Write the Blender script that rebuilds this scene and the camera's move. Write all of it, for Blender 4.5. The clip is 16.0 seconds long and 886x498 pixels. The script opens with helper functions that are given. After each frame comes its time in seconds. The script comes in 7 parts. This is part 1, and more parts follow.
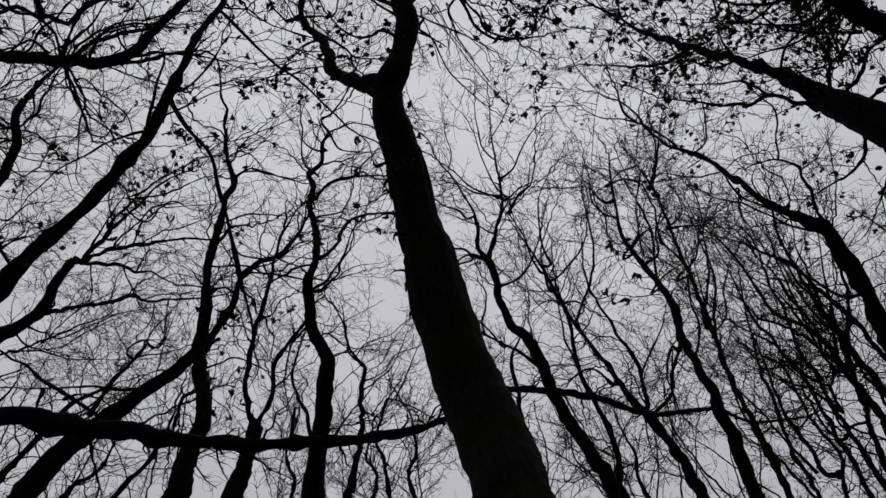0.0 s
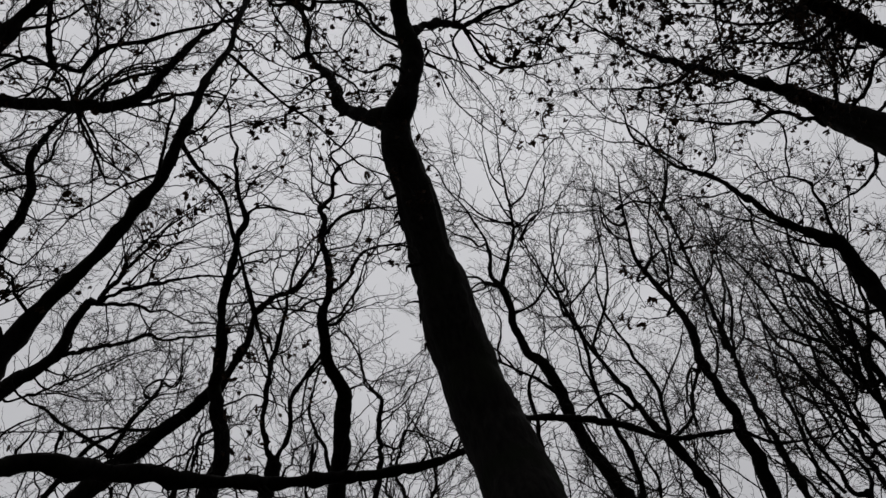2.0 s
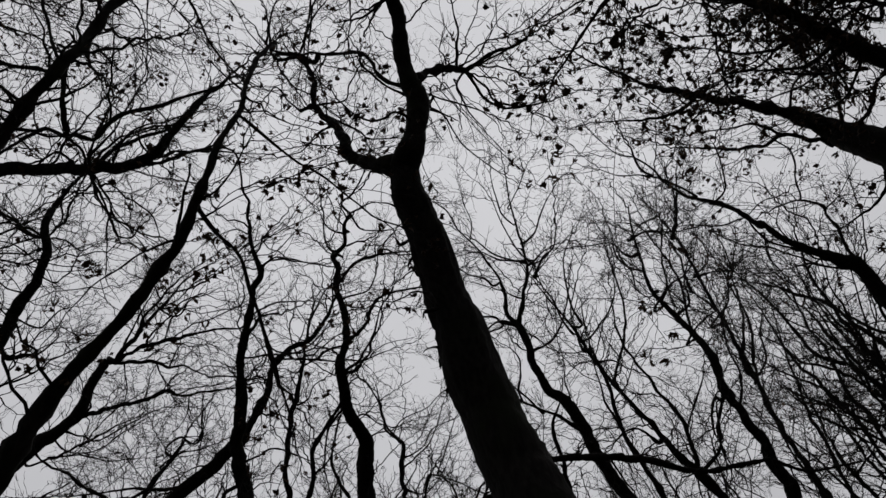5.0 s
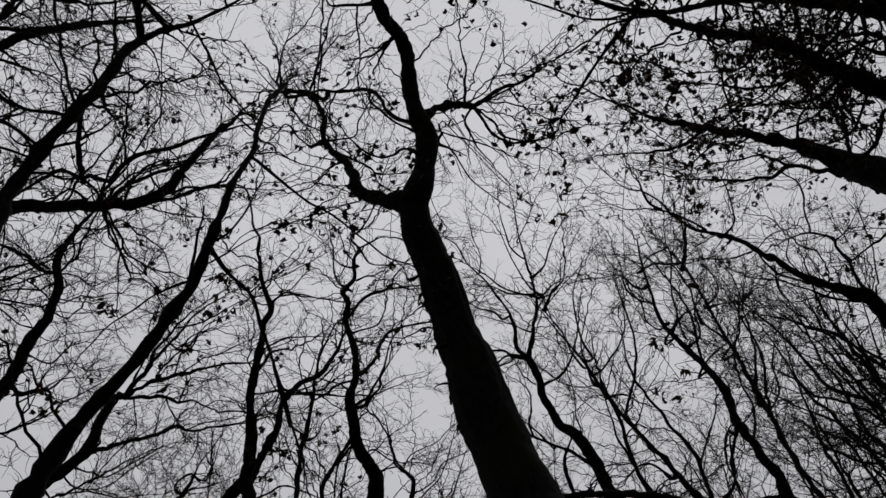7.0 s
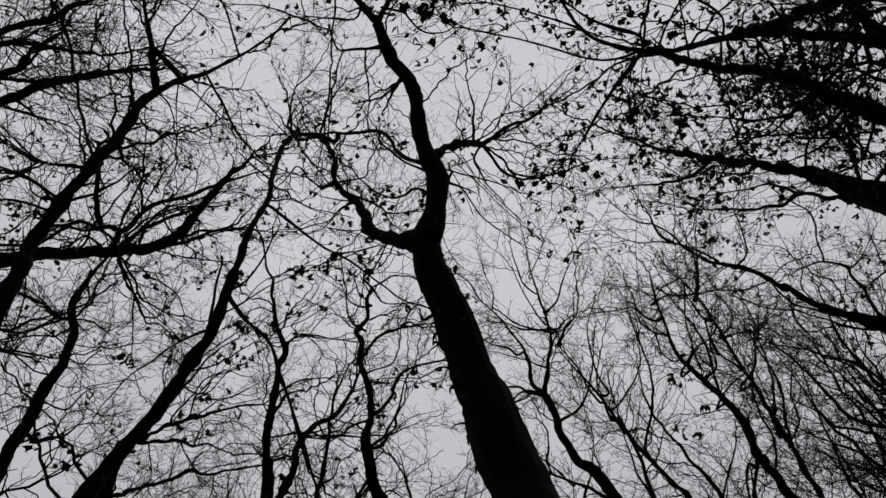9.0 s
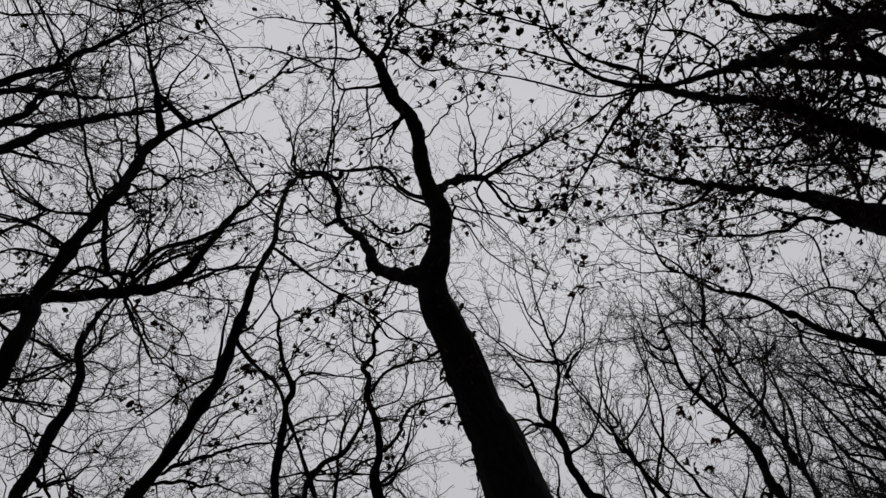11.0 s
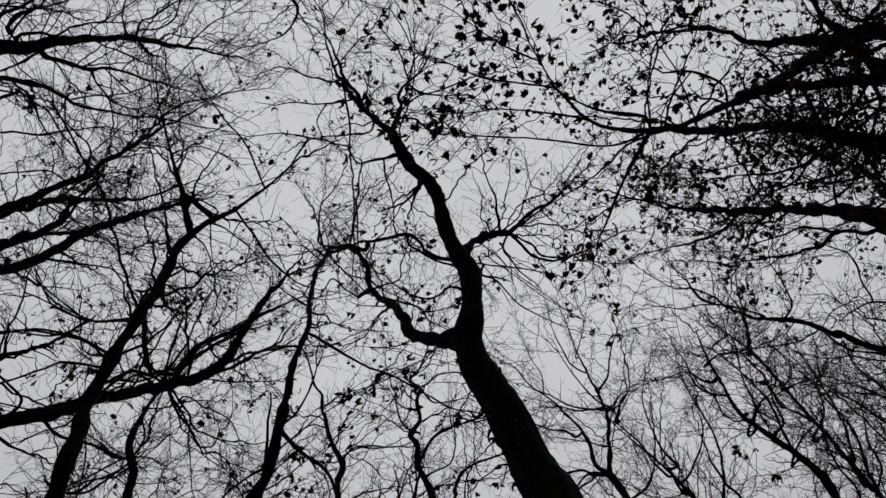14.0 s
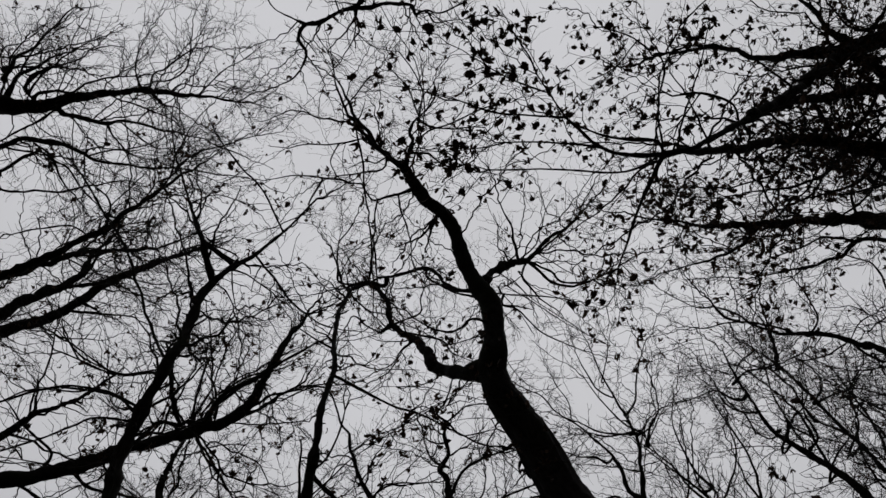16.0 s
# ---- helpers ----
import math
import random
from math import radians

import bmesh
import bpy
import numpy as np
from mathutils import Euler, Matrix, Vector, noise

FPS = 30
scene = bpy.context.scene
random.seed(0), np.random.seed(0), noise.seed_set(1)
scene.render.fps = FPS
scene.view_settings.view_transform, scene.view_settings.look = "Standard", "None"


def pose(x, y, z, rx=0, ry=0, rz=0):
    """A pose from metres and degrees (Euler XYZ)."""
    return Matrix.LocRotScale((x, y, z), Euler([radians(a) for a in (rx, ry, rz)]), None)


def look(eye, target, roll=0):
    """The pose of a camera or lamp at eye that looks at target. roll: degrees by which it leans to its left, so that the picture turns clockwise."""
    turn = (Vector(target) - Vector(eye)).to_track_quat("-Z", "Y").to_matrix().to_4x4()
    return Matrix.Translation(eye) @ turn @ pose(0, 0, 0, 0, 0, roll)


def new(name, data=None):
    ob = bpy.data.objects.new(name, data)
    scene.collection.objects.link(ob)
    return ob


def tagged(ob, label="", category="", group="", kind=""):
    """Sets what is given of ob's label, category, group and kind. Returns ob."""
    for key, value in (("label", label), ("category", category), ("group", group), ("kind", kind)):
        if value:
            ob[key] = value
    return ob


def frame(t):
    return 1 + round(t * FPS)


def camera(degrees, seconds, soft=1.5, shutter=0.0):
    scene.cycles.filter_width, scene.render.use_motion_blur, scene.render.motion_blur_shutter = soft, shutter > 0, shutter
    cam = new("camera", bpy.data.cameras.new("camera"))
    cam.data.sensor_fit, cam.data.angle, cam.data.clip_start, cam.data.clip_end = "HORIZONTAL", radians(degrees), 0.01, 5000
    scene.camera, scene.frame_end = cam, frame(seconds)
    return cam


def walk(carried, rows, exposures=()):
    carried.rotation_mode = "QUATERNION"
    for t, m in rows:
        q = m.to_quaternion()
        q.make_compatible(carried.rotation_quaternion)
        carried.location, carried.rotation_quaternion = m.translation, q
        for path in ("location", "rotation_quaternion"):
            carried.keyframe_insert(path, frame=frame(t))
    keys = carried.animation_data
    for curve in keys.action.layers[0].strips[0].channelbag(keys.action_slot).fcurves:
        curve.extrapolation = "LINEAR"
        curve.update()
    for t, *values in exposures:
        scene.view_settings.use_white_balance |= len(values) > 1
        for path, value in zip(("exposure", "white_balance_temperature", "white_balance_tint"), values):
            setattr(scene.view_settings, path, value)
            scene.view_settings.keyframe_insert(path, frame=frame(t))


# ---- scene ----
# ---------------------------------------------------------------- camera
cam = camera(60.49, 16.0, soft=1.45)
walk(cam, [
    (0.0, pose(-0.000, -0.000, 1.600, 145.88, 6.46, 9.43)),
    (0.5, pose(-0.002, -0.007, 1.605, 146.18, 6.47, 9.87)),
    (1.0, pose(0.000, -0.020, 1.616, 147.13, 6.69, 10.49)),
    (1.5, pose(0.005, -0.020, 1.618, 147.75, 6.70, 10.76)),
    (2.0, pose(0.002, -0.022, 1.617, 148.19, 6.81, 11.67)),
    (2.5, pose(-0.002, -0.030, 1.624, 148.63, 6.97, 12.50)),
    (3.0, pose(0.001, -0.038, 1.630, 149.00, 7.32, 13.01)),
    (3.5, pose(0.000, -0.049, 1.634, 149.60, 7.56, 13.66)),
    (3.7, pose(-0.006, -0.055, 1.637, 149.76, 7.62, 13.91)),
    (5.8, pose(-0.012, -0.116, 1.654, 152.58, 7.48, 14.96)),
    (6.0, pose(-0.005, -0.125, 1.651, 152.85, 7.38, 15.02)),
    (6.5, pose(-0.009, -0.141, 1.652, 153.47, 7.34, 15.21)),
    (7.0, pose(-0.010, -0.149, 1.656, 153.74, 7.23, 15.38)),
    (7.5, pose(-0.013, -0.164, 1.657, 154.22, 7.13, 15.50)),
    (8.0, pose(-0.015, -0.186, 1.655, 155.11, 7.08, 15.89)),
    (8.5, pose(-0.021, -0.202, 1.650, 155.75, 7.10, 16.40)),
    (8.7, pose(-0.026, -0.207, 1.652, 156.05, 7.12, 16.66)),
    (10.8, pose(-0.009, -0.270, 1.672, 158.67, 7.39, 18.16)),
    (11.0, pose(-0.010, -0.274, 1.653, 158.94, 7.36, 18.37)),
    (11.5, pose(0.002, -0.294, 1.644, 159.99, 7.33, 19.41)),
    (12.0, pose(0.027, -0.317, 1.630, 161.30, 7.70, 21.49)),
    (12.5, pose(0.042, -0.323, 1.634, 161.99, 7.76, 22.87)),
    (13.0, pose(0.048, -0.338, 1.629, 162.59, 7.87, 24.10)),
    (13.5, pose(0.050, -0.351, 1.631, 163.02, 7.58, 24.66)),
    (14.0, pose(0.050, -0.366, 1.632, 163.85, 7.23, 25.50)),
    (14.5, pose(0.042, -0.389, 1.628, 164.48, 6.56, 26.44)),
    (15.0, pose(0.037, -0.401, 1.628, 164.85, 6.30, 26.69)),
    (15.5, pose(0.045, -0.412, 1.631, 165.60, 6.43, 27.72)),
    (16.0, pose(0.055, -0.425, 1.630, 166.41, 6.84, 28.93)),
], exposures=[(0.0, 0.02), (2.0, 0.04), (3.5, 0.08), (6.0, 0.09), (7.0, -0.01), (11.0, -0.01), (14.0, -0.02), (16.0, -0.03)])

# ---------------------------------------------------------------- light: an even, overcast winter sky
SKY = 0.63
world = bpy.data.worlds.new("overcast")
scene.world = world
world.use_nodes = True
wn, wl = world.node_tree.nodes, world.node_tree.links
wn.clear()
w_out = wn.new("ShaderNodeOutputWorld")
w_back = wn.new("ShaderNodeBackground")
w_co = wn.new("ShaderNodeTexCoord")
w_sep = wn.new("ShaderNodeSeparateXYZ")
w_map = wn.new("ShaderNodeMapRange")       # brighter overhead than at the horizon
w_noise = wn.new("ShaderNodeTexNoise")
w_cloud = wn.new("ShaderNodeMapRange")
w_mul = wn.new("ShaderNodeMath")
w_tint = wn.new("ShaderNodeMix")
w_sky = wn.new("ShaderNodeTexSky")
w_sky.sky_type = "NISHITA"
w_sky.sun_disc = False
w_sky.sun_elevation, w_sky.sun_rotation = radians(62), radians(20)
w_grey = wn.new("ShaderNodeHueSaturation")
w_grey.inputs["Saturation"].default_value = 0.12
w_grey.inputs["Value"].default_value = 0.10
w_map.inputs["From Min"].default_value, w_map.inputs["From Max"].default_value = 0.0, 1.0
w_map.inputs["To Min"].default_value, w_map.inputs["To Max"].default_value = 0.38, 1.0
w_noise.inputs["Scale"].default_value, w_noise.inputs["Detail"].default_value = 2.2, 4.0
w_cloud.inputs["From Min"].default_value, w_cloud.inputs["From Max"].default_value = 0.3, 0.7
w_cloud.inputs["To Min"].default_value, w_cloud.inputs["To Max"].default_value = 0.94, 1.06
w_mul.operation = "MULTIPLY"
w_tint.data_type, w_tint.blend_type = "RGBA", "MULTIPLY"
w_tint.inputs["Factor"].default_value = 1.0
w_tint.inputs["B"].default_value = (1.0, 1.0, 1.045, 1)
w_add = wn.new("ShaderNodeMix")
w_add.data_type = "RGBA"
w_add.inputs["Factor"].default_value = 0.08
wl.new(w_co.outputs["Generated"], w_sep.inputs[0])
wl.new(w_sep.outputs["Z"], w_map.inputs["Value"])
wl.new(w_co.outputs["Generated"], w_noise.inputs["Vector"])
wl.new(w_noise.outputs["Fac"], w_cloud.inputs["Value"])
wl.new(w_map.outputs[0], w_mul.inputs[0])
wl.new(w_cloud.outputs[0], w_mul.inputs[1])
wl.new(w_mul.outputs[0], w_tint.inputs["A"])
wl.new(w_sky.outputs[0], w_grey.inputs["Color"])
wl.new(w_tint.outputs["Result"], w_add.inputs["A"])
wl.new(w_grey.outputs[0], w_add.inputs["B"])
wl.new(w_add.outputs["Result"], w_back.inputs["Color"])
w_back.inputs["Strength"].default_value = SKY
wl.new(w_back.outputs[0], w_out.inputs[0])

sun_data = bpy.data.lights.new("sun", "SUN")
sun_data.energy, sun_data.angle, sun_data.color = 0.5, radians(40), (1.0, 0.97, 0.93)
sun = new("sun", sun_data)
sun.matrix_world = look((8, 22, 45), (0, 0, 0))


# ---------------------------------------------------------------- materials
def principled(name):
    m = bpy.data.materials.new(name)
    m.use_nodes = True
    return m, m.node_tree.nodes, m.node_tree.links, m.node_tree.nodes["Principled BSDF"]


def bark_material(name, dark, light, moss, scale, bump):
    m, n, l, b = principled(name)
    co = n.new("ShaderNodeTexCoord")
    stretch = n.new("ShaderNodeMapping")
    stretch.inputs["Scale"].default_value = (1, 1, 0.28)
    fine, broad = n.new("ShaderNodeTexNoise"), n.new("ShaderNodeTexNoise")
    fine.inputs["Scale"].default_value, fine.inputs["Detail"].default_value = scale, 7
    broad.inputs["Scale"].default_value, broad.inputs["Detail"].default_value = 1.7, 3
    ramp, stain = n.new("ShaderNodeValToRGB"), n.new("ShaderNodeValToRGB")
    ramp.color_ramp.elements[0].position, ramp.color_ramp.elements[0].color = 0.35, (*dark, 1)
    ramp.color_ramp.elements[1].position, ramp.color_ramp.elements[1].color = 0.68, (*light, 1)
    stain.color_ramp.elements[0].position, stain.color_ramp.elements[1].position = 0.52, 0.66
    mix = n.new("ShaderNodeMix")
    mix.data_type = "RGBA"
    mix.inputs["B"].default_value = (*moss, 1)
    hump = n.new("ShaderNodeBump")
    hump.inputs["Strength"].default_value, hump.inputs["Distance"].default_value = 0.8, bump
    l.new(co.outputs["Object"], stretch.inputs[0])
    l.new(stretch.outputs[0], fine.inputs["Vector"])
    l.new(co.outputs["Object"], broad.inputs["Vector"])
    l.new(fine.outputs["Fac"], ramp.inputs[0])
    l.new(broad.outputs["Fac"], stain.inputs[0])
    l.new(stain.outputs["Color"], mix.inputs["Factor"])
    l.new(ramp.outputs["Color"], mix.inputs["A"])
    l.new(mix.outputs["Result"], b.inputs["Base Color"])
    l.new(fine.outputs["Fac"], hump.inputs["Height"])
    l.new(hump.outputs[0], b.inputs["Normal"])
    b.inputs["Roughness"].default_value = 0.9
    b.inputs["Specular IOR Level"].default_value = 0.04
    return m


def leaf_material():
    m, n, l, b = principled("withered_leaf")
    info, ramp = n.new("ShaderNodeNewGeometry"), n.new("ShaderNodeValToRGB")
    ramp.color_ramp.elements[0].color = (0.022, 0.013, 0.008, 1)
    ramp.color_ramp.elements[1].color = (0.075, 0.042, 0.02, 1)
    noise_t = n.new("ShaderNodeTexNoise")
    noise_t.inputs["Scale"].default_value = 60
    add = n.new("ShaderNodeMath")
    add.operation = "MULTIPLY"
    l.new(info.outputs["Random Per Island"], add.inputs[0])
    l.new(noise_t.outputs["Fac"], add.inputs[1])
    l.new(add.outputs[0], ramp.inputs[0])
    l.new(ramp.outputs["Color"], b.inputs["Base Color"])
    b.inputs["Roughness"].default_value = 0.8
    b.inputs["Specular IOR Level"].default_value = 0.15
    return m


def litter_material():
    m, n, l, b = principled("leaf_litter")
    co = n.new("ShaderNodeTexCoord")
    cells, broad, ramp = n.new("ShaderNodeTexVoronoi"), n.new("ShaderNodeTexNoise"), n.new("ShaderNodeValToRGB")
    cells.inputs["Scale"].default_value, broad.inputs["Scale"].default_value = 14, 0.6
    ramp.color_ramp.elements[0].color = (0.012, 0.009, 0.006, 1)
    ramp.color_ramp.elements[1].color = (0.055, 0.034, 0.02, 1)
    mix = n.new("ShaderNodeMix")
    mix.inputs["Factor"].default_value = 0.5
    hump = n.new("ShaderNodeBump")
    hump.inputs["Distance"].default_value = 0.03
    l.new(co.outputs["Object"], cells.inputs["Vector"])
    l.new(co.outputs["Object"], broad.inputs["Vector"])
    l.new(cells.outputs["Color"], mix.inputs["A"])
    l.new(broad.outputs["Fac"], mix.inputs["B"])
    l.new(mix.outputs[0], ramp.inputs[0])
    l.new(ramp.outputs["Color"], b.inputs["Base Color"])
    l.new(cells.outputs["Distance"], hump.inputs["Height"])
    l.new(hump.outputs[0], b.inputs["Normal"])
    b.inputs["Roughness"].default_value = 0.95
    b.inputs["Specular IOR Level"].default_value = 0.1
    return m


# both barks far below real albedo: backlit shade is put into their base colour
BARK = bark_material("backlit_bark", (0.004, 0.0036, 0.0032), (0.0115, 0.0103, 0.009), (0.007, 0.0085, 0.0045), 26, 0.02)
SMOOTH = bark_material("smooth_bark", (0.007, 0.0064, 0.006), (0.021, 0.019, 0.018), (0.012, 0.0135, 0.009), 45, 0.006)
LEAF = leaf_material()
LITTER = litter_material()


# ---------------------------------------------------------------- mesh helpers
def link_mesh(name, verts, faces, material, parent=None, label="", smooth=True):
    me = bpy.data.meshes.new(name)
    me.from_pydata(verts, [], faces)
    if smooth:
        me.polygons.foreach_set("use_smooth", np.ones(len(me.polygons), dtype=bool))
    me.materials.append(material)
    ob = new(name, me)
    if parent is not None:
        ob.parent = parent
        ob.matrix_parent_inverse = parent.matrix_world.inverted()
    return tagged(ob, label=label)


def unit(v):
    return v / np.maximum(np.linalg.norm(v, axis=-1, keepdims=True), 1e-9)


def side_axes(tangents):
    """Two axes across each tangent; tangents is (..., 3)."""
    ref = np.where(np.abs(tangents[..., 2:3]) < 0.9, np.array([0.0, 0, 1]), np.array([1.0, 0, 0]))
    a = unit(np.cross(tangents, ref))
    return a, np.cross(tangents, a)


def smooth_line(points, step):
    """A rounded line through control points (x, y, z, radius)."""
    p = np.array(points, float)
    p = np.vstack([2 * p[0] - p[1], p, 2 * p[-1] - p[-2]])
    out = []
    for i in range(1, len(p) - 2):
        n = max(2, int(np.linalg.norm(p[i + 1, :3] - p[i, :3]) / step))
        for u in np.arange(n) / n:
            a, b, c, d = p[i - 1:i + 3]
            out.append(0.5 * (2 * b + (c - a) * u + (2 * a - 5 * b + 4 * c - d) * u * u + (3 * b - a - 3 * c + d) * u ** 3))
    out.append(p[-2])
    out = np.array(out)
    out[:, 3] = np.maximum(out[:, 3], 0.002)
    return out


def round_branch(line, rng, sides, rough):
    """Verts and faces of a knobbly tapered tube along line (n, 4)."""
    pos, rad = line[:, :3], line[:, 3].copy()
    n = len(pos)
    tang = unit(np.gradient(pos, axis=0))
    a = np.zeros((n, 3))
    a[0] = side_axes(tang[:1])[0][0]
    for i in range(1, n):                          # carry the axis along without twisting
        v = a[i - 1] - tang[i] * (a[i - 1] @ tang[i])
        a[i] = v / np.linalg.norm(v)
    b = np.cross(tang, a)
    s = np.concatenate([[0], np.cumsum(np.linalg.norm(np.diff(pos, axis=0), axis=1))])
    knob = np.ones(n)
    for _ in range(int(s[-1] * 2.4) + 1):          # old branch scars and swellings
        at, size = rng.uniform(0, s[-1]), rng.uniform(0.08, 0.42) if rad.mean() < 0.1 else rng.uniform(0.0, 0.05)
        knob += size * np.exp(-((s - at) / np.maximum(rad * 0.9, 0.012)) ** 2)
    rad = rad * knob / knob.mean() * (0.84 if rad.mean() < 0.1 else 1.0)
    slim = rad.mean() < 0.14
    lumps = np.arange(0, s[-1] + 1, max(0.05, rad.mean() * 1.3))
    rad = rad * (1 + (np.clip(0.010 / rad, 0.04, 0.12) if slim else 0.02) * np.clip(np.interp(s, lumps, rng.normal(0, 1, len(lumps))), -1.2, 2.2))
    ang = np.arange(sides) * 2 * np.pi / sides
    ridge = np.ones((n, sides))
    for k, amp in ((2, 0.05), (3, 0.05), (5, 0.04), (9, 0.03), (13, 0.025)):
        if k * 2 > sides:
            break
        phase = rng.uniform(0, 6.28) + np.cumsum(rng.normal(0, 0.1, n))
        swell = 0.6 + 0.4 * np.sin(s * rng.uniform(1, 5) / max(rad[0], 0.05) * 0.3 + rng.uniform(0, 6))
        ridge += rough * amp * np.sin(k * ang[None] + phase[:, None]) * swell[:, None]
    ridge += rough * np.clip(rng.normal(0, 1, (n, sides)), -1.4, 2.6) * np.clip(0.006 / rad, 0.018, 0.085)[:, None]
    ring = a[:, None] * np.cos(ang)[None, :, None] + b[:, None] * np.sin(ang)[None, :, None]
    verts = (pos[:, None] + ring * (rad[:, None] * ridge)[..., None]).reshape(-1, 3)
    i, j = np.meshgrid(np.arange(n - 1), np.arange(sides), indexing="ij")
    k = (j + 1) % sides
    faces = np.stack([i * sides + j, i * sides + k, (i + 1) * sides + k, (i + 1) * sides + j], -1).reshape(-1, 4).tolist()
    faces.append(list(range(sides - 1, -1, -1)))
    faces.append(list(range((n - 1) * sides, n * sides)))
    return verts, faces


# ---------------------------------------------------------------- trees
def tree(label, seed, crooked=1.0):
    base = tagged(new("tree"), label=label, category="tree", group="woodland trees")
    return {"base": base, "rng": np.random.default_rng(seed), "crooked": crooked, "lines": [], "full": [], "onward": set(), "bare": set(), "sprigs": []}


def bough(T, name, points, rooted=False):
    """A trunk or limb through a few points (x, y, z, radius); a rooted one goes on down to the ground."""
    rng = T["rng"]
    p = np.array(points, float)
    bare, grown = 0, False
    if rooted:                                     # curve down from the lowest point to the forest floor
        d = unit(p[0, :3] - p[1, :3])
        at, r, below = p[0].copy(), p[0, 3], []
        grow = min(1.9, 1 + 0.06 * p[0, 2])
        z0, s = p[0, 2], 0.0
        while at[2] > 0.02 and len(below) < 40:
            s += 0.28
            way = unit(d * max(0.0, 1 - s * 0.45) + np.array([0, 0, -1.0]) * min(1.0, 0.25 + s * 0.5))
            step = min(0.7, at[2] / max(-way[2], 0.25))
            at[:3] = at[:3] + way * max(step, 0.02)
            h = max(at[2], 0) / z0
            at[3] = r * (1 + (grow - 1) * (1 - h) + 0.55 * math.exp(-max(at[2], 0) / 0.22))
            below.append(at.copy())
        below[-1][2] = -0.05
        bare = len(below)
        p = np.vstack([np.array(below[::-1]), p])
        T["base"].location = (p[0, 0], p[0, 1], 0)
        bpy.context.view_layer.update()
    elif T["full"]:                                # grow out of the nearest limb
        near = np.vstack(T["full"])
        gap = np.linalg.norm(near[:, :3] - p[0, :3], axis=1)
        k = gap.argmin()
        ends = np.array([line[-1] for line in T["full"]])
        end_gap = np.linalg.norm(ends[:, :3] - p[0, :3], axis=1)
        e = end_gap.argmin()
        if end_gap[e] < 0.16:                      # goes on from the end of another limb
            grown = p[0, 3] > 0.7 * ends[e, 3]
            p[0] = [*ends[e, :3], ends[e, 3] * 0.98 if grown else p[0, 3]]
            T["onward"].add(int(e))
        elif 0.03 < gap[k] < 0.5 and gap[k] > near[k, 3]:
            p = np.vstack([[*near[k, :3], p[0, 3] * 1.05], p])
    r = float(np.median(np.array(points)[:, 3]))
    line = smooth_line(p, 0.07 if r > 0.12 else 0.052 if rooted else 0.045)
    wob = np.cumsum(rng.normal(0, 1, (len(line), 3)), axis=0)
    wob -= np.linspace(0, 1, len(line))[:, None] * wob[-1]
    if len(line) > 8:
        line[:, :3] += wob * np.minimum(0.03 * line[:, 3:4], 0.0012)
        run = np.concatenate([[0], np.cumsum(np.linalg.norm(np.diff(line[:, :3], axis=0), axis=1))])
        fade = np.minimum(1, run / 0.3) * np.minimum(1, (run[-1] - run) / 0.3)
        slim = T["crooked"] * (1.7 if r < 0.035 else 1.0)
        for gap, share, least, most in ((0.42, 0.55, 0.004, 0.024), (0.17, 0.45, 0.003, 0.019)):     # crooked growth from bud to bud
            knots = np.concatenate([[0], np.cumsum(rng.uniform(0.5, 1.5, int(run[-1] / gap * 2.5) + 4) * gap)])
            crook = np.stack([np.interp(run, knots, np.clip(rng.normal(0, 1, len(knots)), -1.6, 1.6)) for _ in range(3)], 1)
            line[:, :3] += crook * np.clip(slim * share * line[:, 3:4], least, most) * fade[:, None] * (1 if r < 0.1 else 0.4)
    if not rooted and not grown:                   # collar where it leaves its parent
        run = np.linalg.norm(line[:, :3] - line[0, :3], axis=1)
        line[:, 3] *= 1 + 0.35 * np.exp(-(run / (2.2 * line[0, 3])) ** 2)
    sides = 32 if r > 0.12 else 13 if r > 0.05 else 8 if r > 0.02 else 6
    verts, faces = round_branch(line, rng, sides, 1.0)
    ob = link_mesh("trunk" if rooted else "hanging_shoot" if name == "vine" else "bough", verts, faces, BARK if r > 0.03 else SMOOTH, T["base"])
    first = np.argmin(np.linalg.norm(line[:, :3] - np.array(points[0])[:3], axis=1)) if rooted else 0
    if name in ("vine", "stub"):                   # bare, without side shoots
        T["bare"].add(len(T["lines"]))
    T["full"].append(line)
    T["lines"].append(line[max(0, first - 45):])
    return ob


def sprig(T, place, count):
    """A clump of withered leaves hanging on a thin shoot."""
    T["sprigs"].append((np.array(place, float), count))


def shoots(rng, start, way, length, radius, nodes, bend, rise):
    """Many crooked twigs at once: positions (m, nodes, 3) and radii (m, nodes)."""
    m = len(start)
    pos = np.zeros((m, nodes, 3))
    pos[:, 0] = start
    d = unit(way)
    swing = unit(np.cross(d, unit(rng.normal(0, 1, (m, 3)))))
    for k in range(1, nodes):
        kink = rng.normal(0, bend, (m, 3)) * np.where(rng.random((m, 1)) < 0.3, 2.2, 0.7)
        d = unit(d + kink + 0.2 * unit(way) + np.array([0, 0, rise]))
        zig = swing * rng.uniform(0.08, 0.5, (m, 1)) * (1 if k % 2 else -1)      # from bud to bud
        pos[:, k] = pos[:, k - 1] + unit(d + zig) * (length / (nodes - 1))[:, None] * rng.uniform(0.6, 1.4, (m, 1))
    taper = np.linspace(1, 0.36, nodes)
    return pos, radius[:, None] * taper[None]


